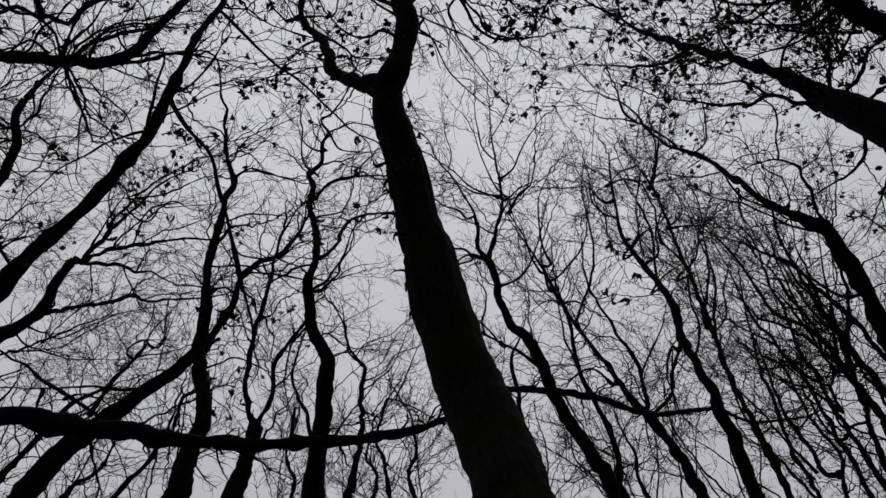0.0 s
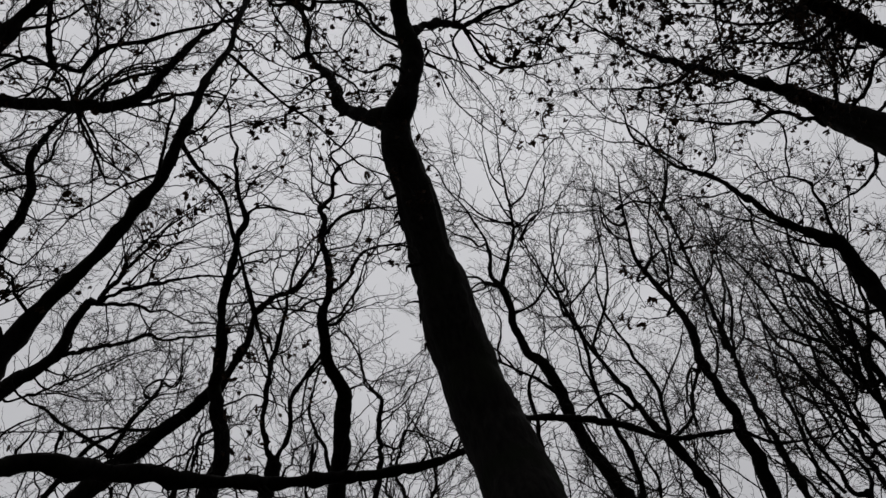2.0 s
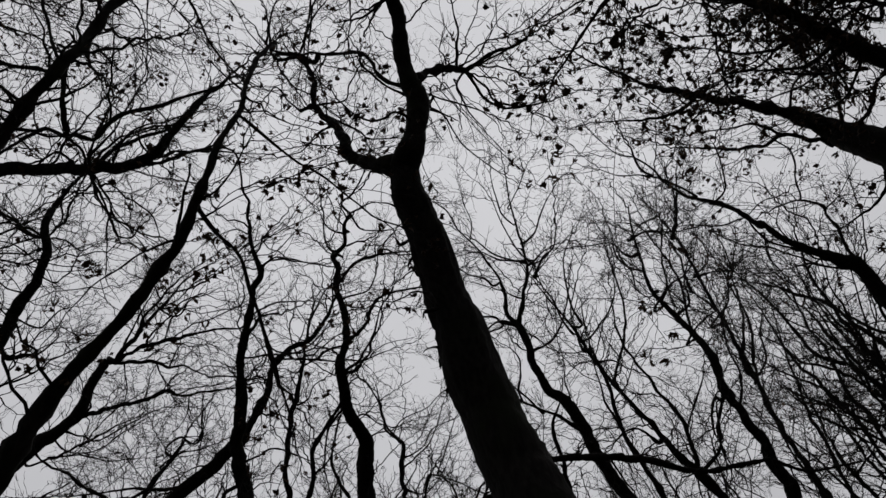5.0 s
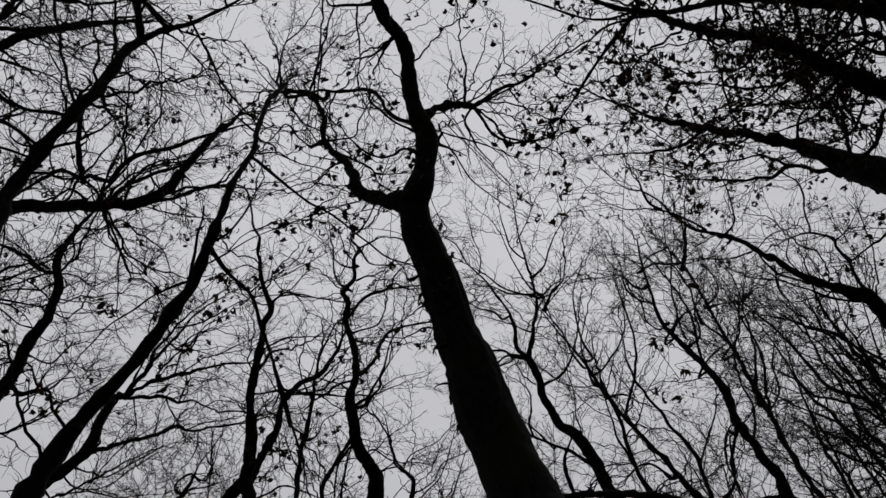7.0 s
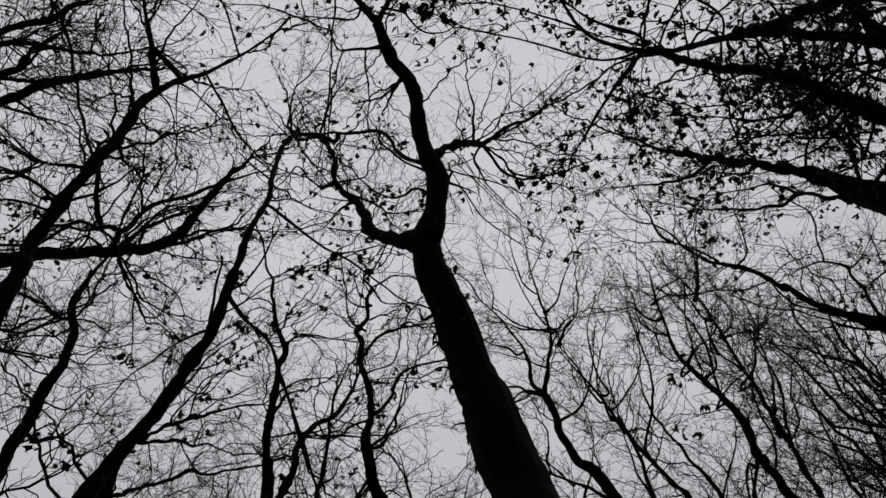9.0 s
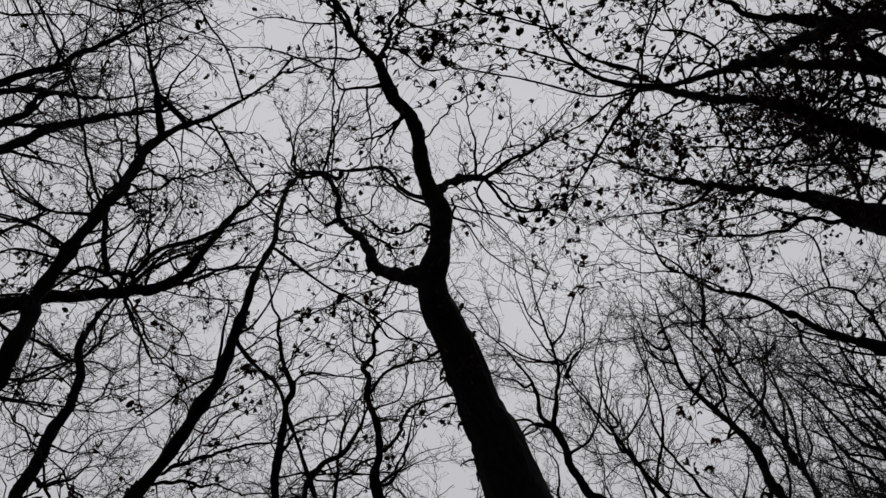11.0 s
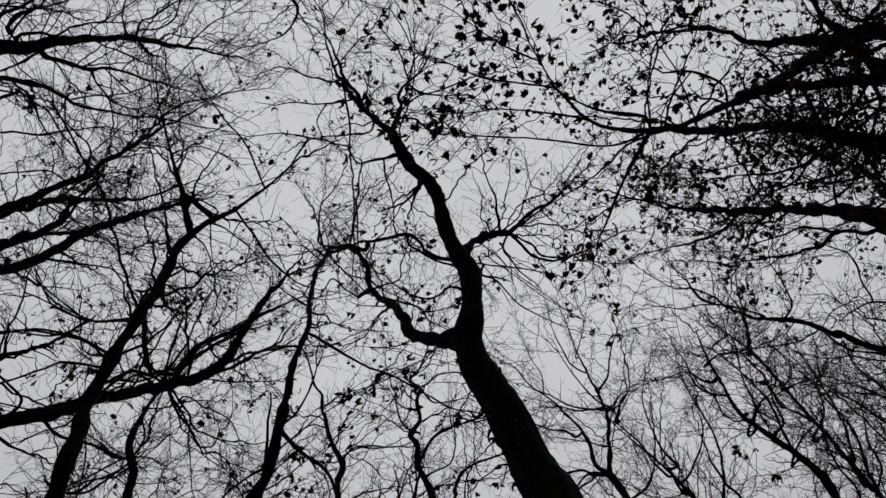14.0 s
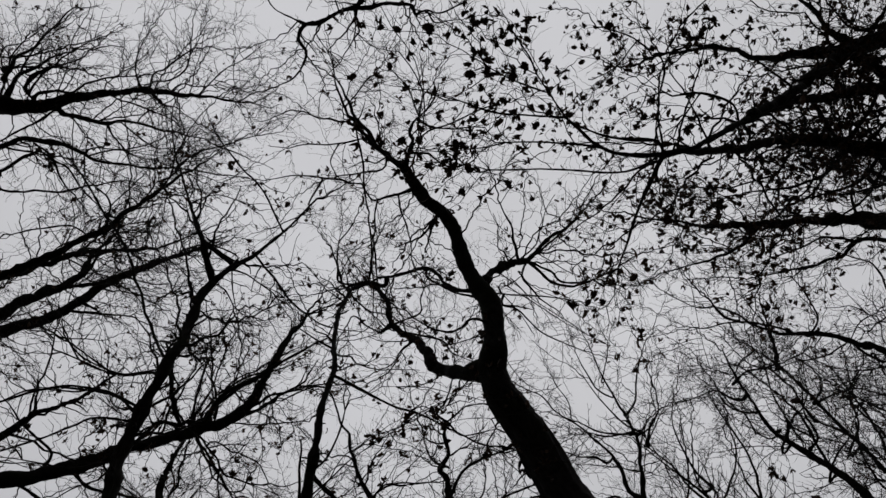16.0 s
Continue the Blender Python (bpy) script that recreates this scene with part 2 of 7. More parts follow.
def sprays(rng, start, way, length, radius, gap, bend, rise):
    """Crooked twigs in groups of like length, with a bud about every gap metres: a list of (positions, radii)."""
    nodes = np.clip(np.round(length / gap), 2, 20).astype(int)
    nodes = np.where(nodes > 6, (nodes + 1) // 3 * 3, nodes)
    return [shoots(rng, start[nodes == k], way[nodes == k], length[nodes == k], radius[nodes == k], int(k) + 1, bend, rise) for k in np.unique(nodes)]


def tubes(pos, rad, sides):
    m, n, _ = pos.shape
    t = np.empty_like(pos)
    t[:, 1:-1] = pos[:, 2:] - pos[:, :-2]
    t[:, 0], t[:, -1] = pos[:, 1] - pos[:, 0], pos[:, -1] - pos[:, -2]
    a, b = side_axes(unit(t))
    ang = np.arange(sides) * 2 * np.pi / sides
    ring = a[:, :, None] * np.cos(ang)[None, None, :, None] + b[:, :, None] * np.sin(ang)[None, None, :, None]
    verts = (pos[:, :, None] + ring * rad[:, :, None, None]).reshape(-1, 3)
    i, k, j = np.meshgrid(np.arange(m), np.arange(n - 1), np.arange(sides), indexing="ij")
    o = (i * n + k) * sides
    q = (j + 1) % sides
    faces = np.stack([o + j, o + q, o + sides + q, o + sides + j], -1).reshape(-1, 4)
    return verts, faces


def children(rng, pos, rad, per, ratio, lo, spread, thin, least):
    """Starts, ways, lengths and radii of side twigs along parents."""
    m, n, _ = pos.shape
    count = rng.poisson(per, m)
    idx = np.repeat(np.arange(m), count)
    if len(idx) == 0:
        return None
    k = rng.integers(min(lo, n - 2), n - 1, len(idx))
    u = rng.random((len(idx), 1))
    start = pos[idx, k] * (1 - u) + pos[idx, k + 1] * u
    tang = unit(pos[idx, k + 1] - pos[idx, k])
    out = rng.normal(0, 1, (len(idx), 3))
    out = unit(out - tang * (out * tang).sum(1, keepdims=True))
    way = tang * (1 - 0.3 * spread) + out * spread
    whole = np.linalg.norm(np.diff(pos, axis=1), axis=2).sum(1)[idx]
    length = whole * ratio * rng.uniform(0.5, 1.5, len(idx)) * (1.15 - 0.6 * k / n)
    return start, way, length, np.maximum(rad[idx, k] * thin, least)


def side_sprays(rng, parents, spacing, ratio, spread, thin, least, shortest, longest, gap, bend, rise):
    """Side twigs on twigs, one about every spacing metres, leaving to either side in turn."""
    made = []
    for pos, rad in parents:
        m, n, _ = pos.shape
        whole = np.linalg.norm(np.diff(pos, axis=1), axis=2).sum(1)
        count = rng.poisson(whole / spacing)
        idx = np.repeat(np.arange(m), count)
        if len(idx) == 0:
            continue
        flat = unit(np.cross(unit(pos[:, -1] - pos[:, 0]), unit(rng.normal(0, 1, (m, 3)))))
        at = rng.uniform(0.1, 1.0, len(idx)) ** 0.85 * (n - 1.001)
        k = at.astype(int)
        u = (at - k)[:, None]
        start = pos[idx, k] * (1 - u) + pos[idx, k + 1] * u
        tang = unit(pos[idx, k + 1] - pos[idx, k])
        side = np.where(rng.random((len(idx), 1)) < 0.5, 1, -1)
        out = flat[idx] * side + rng.normal(0, 0.45, (len(idx), 3))
        out = unit(out - tang * (out * tang).sum(1, keepdims=True))
        way = tang * rng.uniform(0.35, 0.95, (len(idx), 1)) + out * spread
        length = np.clip(whole[idx] * ratio * rng.uniform(0.35, 1.6, len(idx)) * (1.2 - 0.75 * at / n), shortest, longest)
        made += sprays(rng, start, way, length, np.maximum(rad[idx, k] * thin, least), gap, bend, rise)
    return made


LEAF_OUTLINE = [(0, 0.02), (0.22, -0.04), (0.38, 0.03), (0.52, 0.08), (0.50, 0.28), (0.58, 0.48), (0.44, 0.60), (0.30, 0.76), (0.16, 0.80), (0.02, 0.94),
                (-0.15, 0.80), (-0.32, 0.80), (-0.42, 0.58), (-0.56, 0.44), (-0.48, 0.26), (-0.48, 0.08), (-0.32, 0.03), (-0.20, -0.06)]


def leaf_shape(curl):
    "A crumpled lobed leaf, 1 long, with its stalk at the origin: the halves fold up and the lobes curl in."
    v = [(0.0, 0.0, 0.0)]
    for i, (x, y) in enumerate(LEAF_OUTLINE):
        far = math.hypot(x, y - 0.4)
        fold = x * math.cos(0.9 * curl * far), 0.25 + (0.4 + (y - 0.4) * math.cos(0.8 * curl * far)) * 0.75
        v.append((*fold, curl * (abs(x) * 0.8 - 0.5 * far * far) + 0.16 * curl * math.sin(5.1 * x + 2.3 * i * curl)))
    v.append((0.04 * curl, 0.55, -0.08 * curl))
    n = len(LEAF_OUTLINE)
    f = [(n + 1, 1 + i, 1 + (i + 1) % n) for i in range(n)]
    f.append((0, 1, 2))
    return np.array(v), np.array(f)


LEAF_MESHES = []
for curl in (0.7, 1.2, 1.7):
    lv, lf = leaf_shape(curl)
    me = bpy.data.meshes.new("leaf")
    me.from_pydata(lv.tolist(), [], lf.tolist())
    me.materials.append(LEAF)
    LEAF_MESHES.append(me)


def hang_leaves(T, places, size, singles):
    """Withered leaves at places: the first ones as parts of their own, the rest in one mesh."""
    rng = T["rng"]
    m = len(places)
    turn = unit(rng.normal(0, 1, (m, 3)) + np.array([0, 0, -1.1]))
    a, b = side_axes(turn)
    spin = rng.uniform(0, 6.28, (m, 1))
    across = a * np.cos(spin) + b * np.sin(spin)
    normal = np.cross(across, turn)
    scale = size * rng.uniform(0.55, 1.25, m)
    inverse = T["base"].matrix_world.inverted()
    for i in range(min(singles, m)):
        ob = new("leaf", LEAF_MESHES[i % 3])
        ob.parent = T["base"]
        ob.matrix_parent_inverse = inverse
        rot = Matrix([across[i].tolist(), turn[i].tolist(), normal[i].tolist()]).transposed().to_4x4()
        ob.matrix_basis = Matrix.Translation(places[i].tolist()) @ rot @ Matrix.Diagonal((*(3 * [float(scale[i])]), 1))
    if m > singles:
        verts, faces, base = [], [], 0
        for kind, curl in enumerate((0.7, 1.2, 1.7)):
            sel = np.arange(singles, m)[kind::3]
            if len(sel) == 0:
                continue
            lv, lf = leaf_shape(curl)
            v = places[sel][:, None] + scale[sel][:, None, None] * (
                lv[None, :, 0:1] * across[sel][:, None] + lv[None, :, 1:2] * turn[sel][:, None] + lv[None, :, 2:3] * normal[sel][:, None])
            verts.append(v.reshape(-1, 3))
            faces.append((lf[None] + base + (np.arange(len(sel)) * len(lv))[:, None, None]).reshape(-1, 3))
            base += len(sel) * len(lv)
        ob = link_mesh("foliage", np.vstack(verts), np.vstack(faces).tolist(), LEAF, T["base"], "curled brown withered leaves", smooth=False)
        tagged(ob, kind="stuff")


def crown(T, twig=0.003, density=1.0, reach=1.0, leaves=0, clump=3, size=0.06, singles=0, fine=1.0, rise=0.05, lowest=3.0):
    """Side branches, twigs and leaves on the limbs of a tree."""
    rng = T["rng"]
    start, way, length, radius = [], [], [], []
    for number, line in enumerate(T["lines"]):
        if number in T["bare"]:
            continue
        pos, rad = line[:, :3], line[:, 3]
        tang = unit(np.gradient(pos, axis=0))
        seg = np.linalg.norm(np.diff(pos, axis=0), axis=1).sum()
        weight = np.clip(0.055 / rad, 0.05, 1.0) * (pos[:, 2] > lowest) * (rad < 0.13) * np.linspace(0.5, 1.4, len(pos))
        count = rng.poisson(density * 6.0 * weight.mean() * seg)
        if weight.sum() > 0 and count:
            k = rng.choice(len(pos), count, p=weight / weight.sum())
            out = rng.normal(0, 1, (count, 3))
            out = unit(out - tang[k] * (out * tang[k]).sum(1, keepdims=True))
            start.append(pos[k]), way.append(tang[k] * 0.5 + out * 0.85 + np.array([0, 0, 0.1]))
            length.append(reach * (0.25 + 1.9 * rng.random(count) ** 1.7) * np.clip(rad[k] / 0.03, 0.7, 1.3))
            radius.append(np.clip(rad[k] * rng.uniform(0.25, 0.5, count), twig * 1.7, 0.012))
        if pos[-1, 2] > lowest and rad[-1] < 0.08 and number not in T["onward"]:  # the limb itself frays out into shoots
            c = 3
            start.append(np.repeat(pos[-1:], c, 0))
            way.append(np.repeat(tang[-1:], c, 0) + rng.normal(0, 0.4, (c, 3)) * np.array([[0.3], [1], [1]]))
            length.append(reach * rng.uniform(0.5, 1.3, c))
            radius.append(np.clip(rad[-1] * np.array([0.95, 0.55, 0.4]), 0.004, 0.02))
    start, way, length, radius = np.vstack(start), np.vstack(way), np.concatenate(length), np.concatenate(radius)
    first = sprays(rng, start, way, length, radius, 0.085, 0.16, rise)
    second = side_sprays(rng, first, 0.17 / fine, 0.36, 0.9, 0.6, twig * 1.15, 0.08, 0.6, 0.08, 0.15, rise)
    third = side_sprays(rng, second, 0.17 / fine, 0.42, 0.85, 0.65, twig * 0.9, 0.05, 0.22, 0.07, 0.15, rise)
    parts = [tubes(p, r, 4) for p, r in first] + [tubes(p, r, 3) for p, r in second + third]
    spots = [p[:, len(p[0]) // 3:].reshape(-1, 3) for p, r in first + second]
    for line in T["lines"]:                        # short spurs and buds along the limbs
        count = rng.poisson(len(line) * 0.16)
        if count == 0 or line[0, 3] > 0.09:
            continue
        k = rng.integers(0, len(line), count)
        k = k[line[k, 2] > lowest]
        if len(k):
            out = unit(rng.normal(0, 1, (len(k), 3)))
            ps, rs = shoots(rng, line[k, :3], out, line[k, 3] + rng.uniform(0.02, 0.13, len(k)), np.clip(line[k, 3] * 0.4, twig * 1.3, 0.012), 4, 0.3, rise)
            parts.append(tubes(ps, rs, 4))
    clumps = []
    if T["sprigs"]:
        wood = np.vstack(T["lines"])[:, :3]
        runs = []
        for place, count in T["sprigs"]:
            foot = wood[np.linalg.norm(wood - place, axis=1).argmin()]
            u = np.linspace(0, 1, 9)[:, None]
            run = foot * (1 - u) + place * u + rng.normal(0, 0.02, (9, 3)) * np.sin(u * math.pi)
            runs.append(run)
            clumps.append(place + rng.normal(0, size * 0.55, (count, 3)))
        runs = np.array(runs)
        parts.append(tubes(runs, np.full(runs.shape[:2], twig * 1.1), 4))
    verts, faces, base = [], [], 0
    for v, f in parts:
        verts.append(v), faces.append(f + base)
        base += len(v)
    ob = link_mesh("crown", np.vstack(verts), np.vstack(faces).tolist(), SMOOTH, T["base"], "fine bare twigs")
    tagged(ob, kind="stuff")
    if leaves:
        spots = np.vstack(spots)
        hubs = spots[rng.integers(0, len(spots), max(1, leaves // clump))]
        places = (hubs[:, None] + rng.normal(0, 0.05, (len(hubs), clump, 3))).reshape(-1, 3)
        places = np.vstack(clumps + [places])
        hang_leaves(T, places, size, singles)


# ---------------------------------------------------------------- ground
def forest_floor():
    bm = bmesh.new()
    rings = [0, 1, 2, 3.5, 5, 7, 9, 12, 16, 22, 30, 45, 80, 200, 700, 3000]
    loops = []
    for r in rings[1:]:
        loops.append([bm.verts.new((r * math.cos(a), r * math.sin(a), 0.06 * noise.noise((r * math.cos(a) * 0.4, r * math.sin(a) * 0.4, 3.0)) * (r < 100)))
                      for a in (2 * math.pi * i / 64 for i in range(64))])
    mid = bm.verts.new((0, 0, 0))
    for i in range(64):
        bm.faces.new((mid, loops[0][i], loops[0][(i + 1) % 64]))
        for inner, outer in zip(loops, loops[1:]):
            bm.faces.new((inner[i], outer[i], outer[(i + 1) % 64], inner[(i + 1) % 64]))
    me = bpy.data.meshes.new("ground")
    bm.to_mesh(me)
    bm.free()
    me.materials.append(LITTER)
    return tagged(new("ground", me), label="woodland floor covered in brown leaf litter", category="ground", kind="structure")


forest_floor()

# ---------------------------------------------------------------- the trees round the camera

T = tree("tall mossy tree trunk forking high above the forest floor", 1)
bough(T, "trunk", [(0.14, 4.35, 4.83, 0.272), (0.10, 4.50, 5.37, 0.284), (0.01, 4.58, 6.05, 0.276), (-0.09, 4.52, 6.73, 0.273), (-0.14, 4.35, 7.38, 0.255), (-0.15, 4.22, 7.76, 0.247), (-0.20, 4.11, 8.04, 0.227), (-0.22, 3.77, 8.63, 0.202), (-0.27, 3.35, 9.15, 0.178), (-0.26, 3.18, 9.41, 0.173)], True)
bough(T, "limb", [(-0.26, 3.18, 9.41, 0.170), (-0.16, 3.07, 9.43, 0.150), (-0.02, 2.94, 9.72, 0.130), (0.11, 2.72, 10.11, 0.134), (0.09, 2.52, 10.42, 0.103), (0.10, 2.25, 10.74, 0.095), (0.19, 1.88, 11.19, 0.091), (0.06, 1.52, 11.44, 0.082), (0.02, 1.06, 11.63, 0.071)])
bough(T, "limb", [(0.04, 1.05, 11.63, 0.049), (-0.13, 0.79, 11.83, 0.042), (-0.18, 0.39, 12.15, 0.031), (-0.21, 0.01, 12.46, 0.024), (-0.20, -0.34, 12.75, 0.012)])
bough(T, "limb", [(0.04, 1.05, 11.63, 0.038), (0.26, 0.89, 11.82, 0.034), (0.37, 0.71, 12.12, 0.027), (0.71, 0.61, 12.40, 0.016)])
bough(T, "limb", [(-0.31, 3.12, 9.33, 0.107), (-0.57, 3.15, 9.74, 0.092), (-0.86, 3.31, 10.45, 0.093), (-0.93, 3.26, 11.08, 0.075), (-1.07, 3.19, 11.70, 0.068), (-1.28, 3.04, 12.15, 0.058)])
bough(T, "limb", [(-1.28, 3.04, 12.15, 0.050), (-1.18, 2.74, 12.43, 0.046), (-1.30, 2.49, 12.72, 0.039), (-1.67, 2.38, 12.87, 0.026), (-1.62, 1.91, 13.28, 0.013)])
bough(T, "limb", [(0.17, 2.72, 10.35, 0.031), (-0.18, 2.57, 10.88, 0.029), (-0.41, 2.37, 11.52, 0.027), (-0.98, 2.35, 11.96, 0.024), (-1.37, 2.25, 12.06, 0.016)])
bough(T, "limb", [(0.21, 2.61, 10.45, 0.062), (0.40, 2.65, 10.85, 0.061), (0.61, 2.77, 11.10, 0.059), (0.84, 2.93, 11.33, 0.050)])
bough(T, "limb", [(0.84, 2.92, 11.33, 0.034), (1.17, 2.85, 11.45, 0.031), (1.71, 2.84, 11.55, 0.016)])
bough(T, "limb", [(0.83, 2.95, 11.33, 0.031), (1.06, 3.42, 11.32, 0.023), (1.35, 3.65, 11.50, 0.020), (1.91, 3.74, 11.50, 0.012)])
bough(T, "limb", [(0.72, 2.82, 11.20, 0.023), (0.82, 2.55, 11.45, 0.019), (0.91, 2.14, 11.67, 0.012)])
bough(T, "stub", [(0.17, 1.92, 11.18, 0.066), (0.18, 1.71, 11.22, 0.047)])
bough(T, "limb", [(-0.23, 0.22, 11.93, 0.015), (-0.53, 0.98, 12.03, 0.016), (-0.86, 1.70, 12.12, 0.016), (-1.16, 2.30, 12.07, 0.012)])
bough(T, "limb", [(-0.13, 2.70, 9.75, 0.019), (-0.39, 2.76, 9.90, 0.016), (-0.60, 2.73, 10.20, 0.014), (-0.79, 2.51, 10.38, 0.010)])
bough(T, "stub", [(-0.83, 3.32, 10.38, 0.071), (-0.90, 3.15, 10.45, 0.050)])
bough(T, "limb", [(-0.09, 0.87, 11.77, 0.029), (-0.17, 0.64, 11.86, 0.037), (-0.20, 0.48, 11.92, 0.033), (-0.28, 0.31, 11.98, 0.029), (-0.28, 0.02, 12.09, 0.021), (-0.25, -0.18, 12.16, 0.018), (-0.15, -0.50, 12.29, 0.011)])
bough(T, "limb", [(0.16, 0.92, 11.76, 0.021), (0.38, 1.11, 11.74, 0.018), (0.58, 1.37, 11.70, 0.014), (0.80, 1.45, 11.70, 0.011), (1.03, 1.40, 11.74, 0.007)])
bough(T, "limb", [(0.20, 0.90, 11.79, 0.018), (0.56, 0.81, 11.81, 0.014), (0.88, 0.86, 11.79, 0.014), (1.37, 0.92, 11.76, 0.010)])
bough(T, "limb", [(0.51, 0.66, 12.25, 0.022), (0.66, 0.86, 12.16, 0.018), (0.89, 1.01, 12.09, 0.011)])
bough(T, "limb", [(0.55, 0.62, 12.28, 0.015), (0.58, 0.16, 12.42, 0.011), (0.53, -0.13, 12.51, 0.007)])
bough(T, "limb", [(0.58, 0.60, 12.29, 0.015), (0.74, 0.42, 12.24, 0.014), (0.92, 0.34, 12.18, 0.007)])
bough(T, "limb", [(-0.03, 1.34, 11.51, 0.029), (-0.26, 1.30, 11.55, 0.021), (-0.51, 1.26, 11.58, 0.017), (-0.57, 1.10, 11.65, 0.014), (-0.58, 0.97, 11.70, 0.014)])
bough(T, "limb", [(-0.51, 1.26, 11.58, 0.014), (-0.71, 1.52, 11.54, 0.014), (-0.89, 1.84, 11.48, 0.014), (-1.05, 2.18, 11.41, 0.011)])
bough(T, "limb", [(-0.59, 0.98, 11.69, 0.017), (-0.76, 0.83, 11.67, 0.017), (-0.98, 0.64, 11.64, 0.014), (-1.28, 0.43, 11.59, 0.010), (-1.54, 0.32, 11.53, 0.007)])
bough(T, "limb", [(-0.98, 0.66, 11.64, 0.017), (-1.23, 0.79, 11.60, 0.014), (-1.41, 0.92, 11.57, 0.010), (-1.73, 0.89, 11.58, 0.007)])
bough(T, "limb", [(-0.11, 0.84, 11.79, 0.021), (-0.23, 0.95, 11.73, 0.017), (-0.44, 0.88, 11.72, 0.014), (-0.78, 0.73, 11.69, 0.010)])
bough(T, "limb", [(-0.25, 0.35, 11.97, 0.018), (-0.37, 0.18, 12.04, 0.018), (-0.62, -0.00, 12.12, 0.014), (-0.73, -0.12, 12.17, 0.011)])
bough(T, "limb", [(-0.25, 0.49, 11.92, 0.014), (-0.58, 0.38, 11.82, 0.014), (-0.90, 0.19, 11.74, 0.010)])
bough(T, "limb", [(-0.23, 1.32, 11.54, 0.014), (-0.31, 1.55, 11.43, 0.014), (-0.37, 1.84, 11.31, 0.010), (-0.49, 2.08, 11.19, 0.010)])
bough(T, "limb", [(-0.28, 0.02, 12.09, 0.014), (-0.05, -0.07, 12.15, 0.011), (0.18, -0.15, 12.20, 0.011)])
bough(T, "limb", [(-0.58, 0.38, 11.82, 0.010), (-0.79, 0.52, 11.83, 0.010), (-0.82, 0.72, 11.82, 0.007)])
bough(T, "limb", [(0.06, 1.72, 11.30, 0.059), (0.04, 1.78, 11.26, 0.036)])
bough(T, "limb", [(-1.03, 2.44, 11.94, 0.035), (-1.25, 2.27, 11.96, 0.035), (-1.43, 2.14, 11.98, 0.022), (-1.55, 2.02, 11.99, 0.018), (-1.45, 1.77, 12.04, 0.015), (-1.30, 1.58, 12.07, 0.011)])
bough(T, "limb", [(-1.33, 2.48, 12.73, 0.024), (-1.15, 2.27, 12.81, 0.020), (-1.00, 2.08, 12.88, 0.020), (-0.81, 1.94, 12.93, 0.012)])
bough(T, "limb", [(-0.44, 2.44, 11.39, 0.021), (-0.31, 2.72, 11.29, 0.018), (-0.02, 2.96, 11.19, 0.017), (0.09, 3.09, 11.13, 0.017)])
bough(T, "limb", [(-1.15, 3.14, 11.86, 0.019), (-0.82, 3.46, 11.90, 0.019), (-0.71, 3.64, 11.90, 0.015), (-0.39, 3.76, 11.96, 0.011)])
bough(T, "limb", [(-1.22, 3.04, 12.08, 0.019), (-0.85, 3.05, 12.01, 0.015), (-0.71, 2.88, 12.01, 0.015), (-0.57, 2.74, 12.01, 0.011)])
bough(T, "limb", [(-0.72, 3.63, 11.90, 0.015), (-0.71, 3.77, 11.87, 0.011), (-0.63, 3.88, 11.85, 0.008)])
bough(T, "limb", [(0.28, 2.78, 10.34, 0.013), (0.58, 2.97, 10.22, 0.013), (0.92, 3.16, 10.10, 0.009)])
bough(T, "limb", [(0.24, 2.91, 10.29, 0.016), (0.38, 3.08, 10.30, 0.013), (0.49, 3.48, 10.28, 0.010), (0.83, 3.96, 10.28, 0.007)])
bough(T, "limb", [(0.84, 2.88, 11.34, 0.018), (1.10, 2.89, 11.34, 0.018), (1.34, 2.85, 11.35, 0.018), (1.60, 2.78, 11.37, 0.014), (1.72, 2.75, 11.38, 0.011)])
bough(T, "limb", [(0.91, 2.99, 11.33, 0.021), (1.03, 3.15, 11.28, 0.018), (1.11, 3.37, 11.20, 0.018), (1.41, 3.56, 11.13, 0.014)])
bough(T, "limb", [(0.80, 2.92, 11.28, 0.021), (0.67, 3.04, 11.19, 0.018), (0.68, 3.16, 11.12, 0.014)])
bough(T, "limb", [(0.05, 3.03, 9.65, 0.009), (-0.04, 3.29, 9.65, 0.006), (-0.02, 3.55, 9.64, 0.006)])
bough(T, "limb", [(-1.39, 3.02, 12.15, 0.036), (-1.49, 3.06, 12.15, 0.032)])
bough(T, "limb", [(-1.41, 2.97, 12.17, 0.019), (-1.60, 2.90, 12.21, 0.015), (-1.71, 2.68, 12.30, 0.015), (-1.85, 2.75, 12.30, 0.012)])
bough(T, "limb", [(-1.65, 2.50, 12.82, 0.016), (-1.58, 2.80, 12.79, 0.016), (-1.31, 3.11, 12.79, 0.012)])
bough(T, "vine", [(0.35, 2.69, 10.40, 0.009), (0.57, 3.09, 10.32, 0.006), (0.83, 3.55, 10.22, 0.006), (1.11, 3.97, 10.13, 0.006)])
bough(T, "vine", [(0.48, 2.71, 10.42, 0.009), (0.57, 2.95, 10.09, 0.006), (0.72, 3.15, 9.79, 0.006), (0.87, 3.36, 9.46, 0.006)])
bough(T, "vine", [(0.29, 2.74, 10.37, 0.009), (0.36, 3.07, 10.18, 0.006), (0.38, 3.30, 10.05, 0.006)])
bough(T, "vine", [(0.65, 2.96, 11.24, 0.010), (0.75, 3.23, 11.03, 0.007), (1.01, 3.52, 10.79, 0.007)])
bough(T, "vine", [(0.42, 2.74, 10.85, 0.010), (0.55, 3.02, 10.63, 0.006), (0.54, 3.33, 10.40, 0.006)])
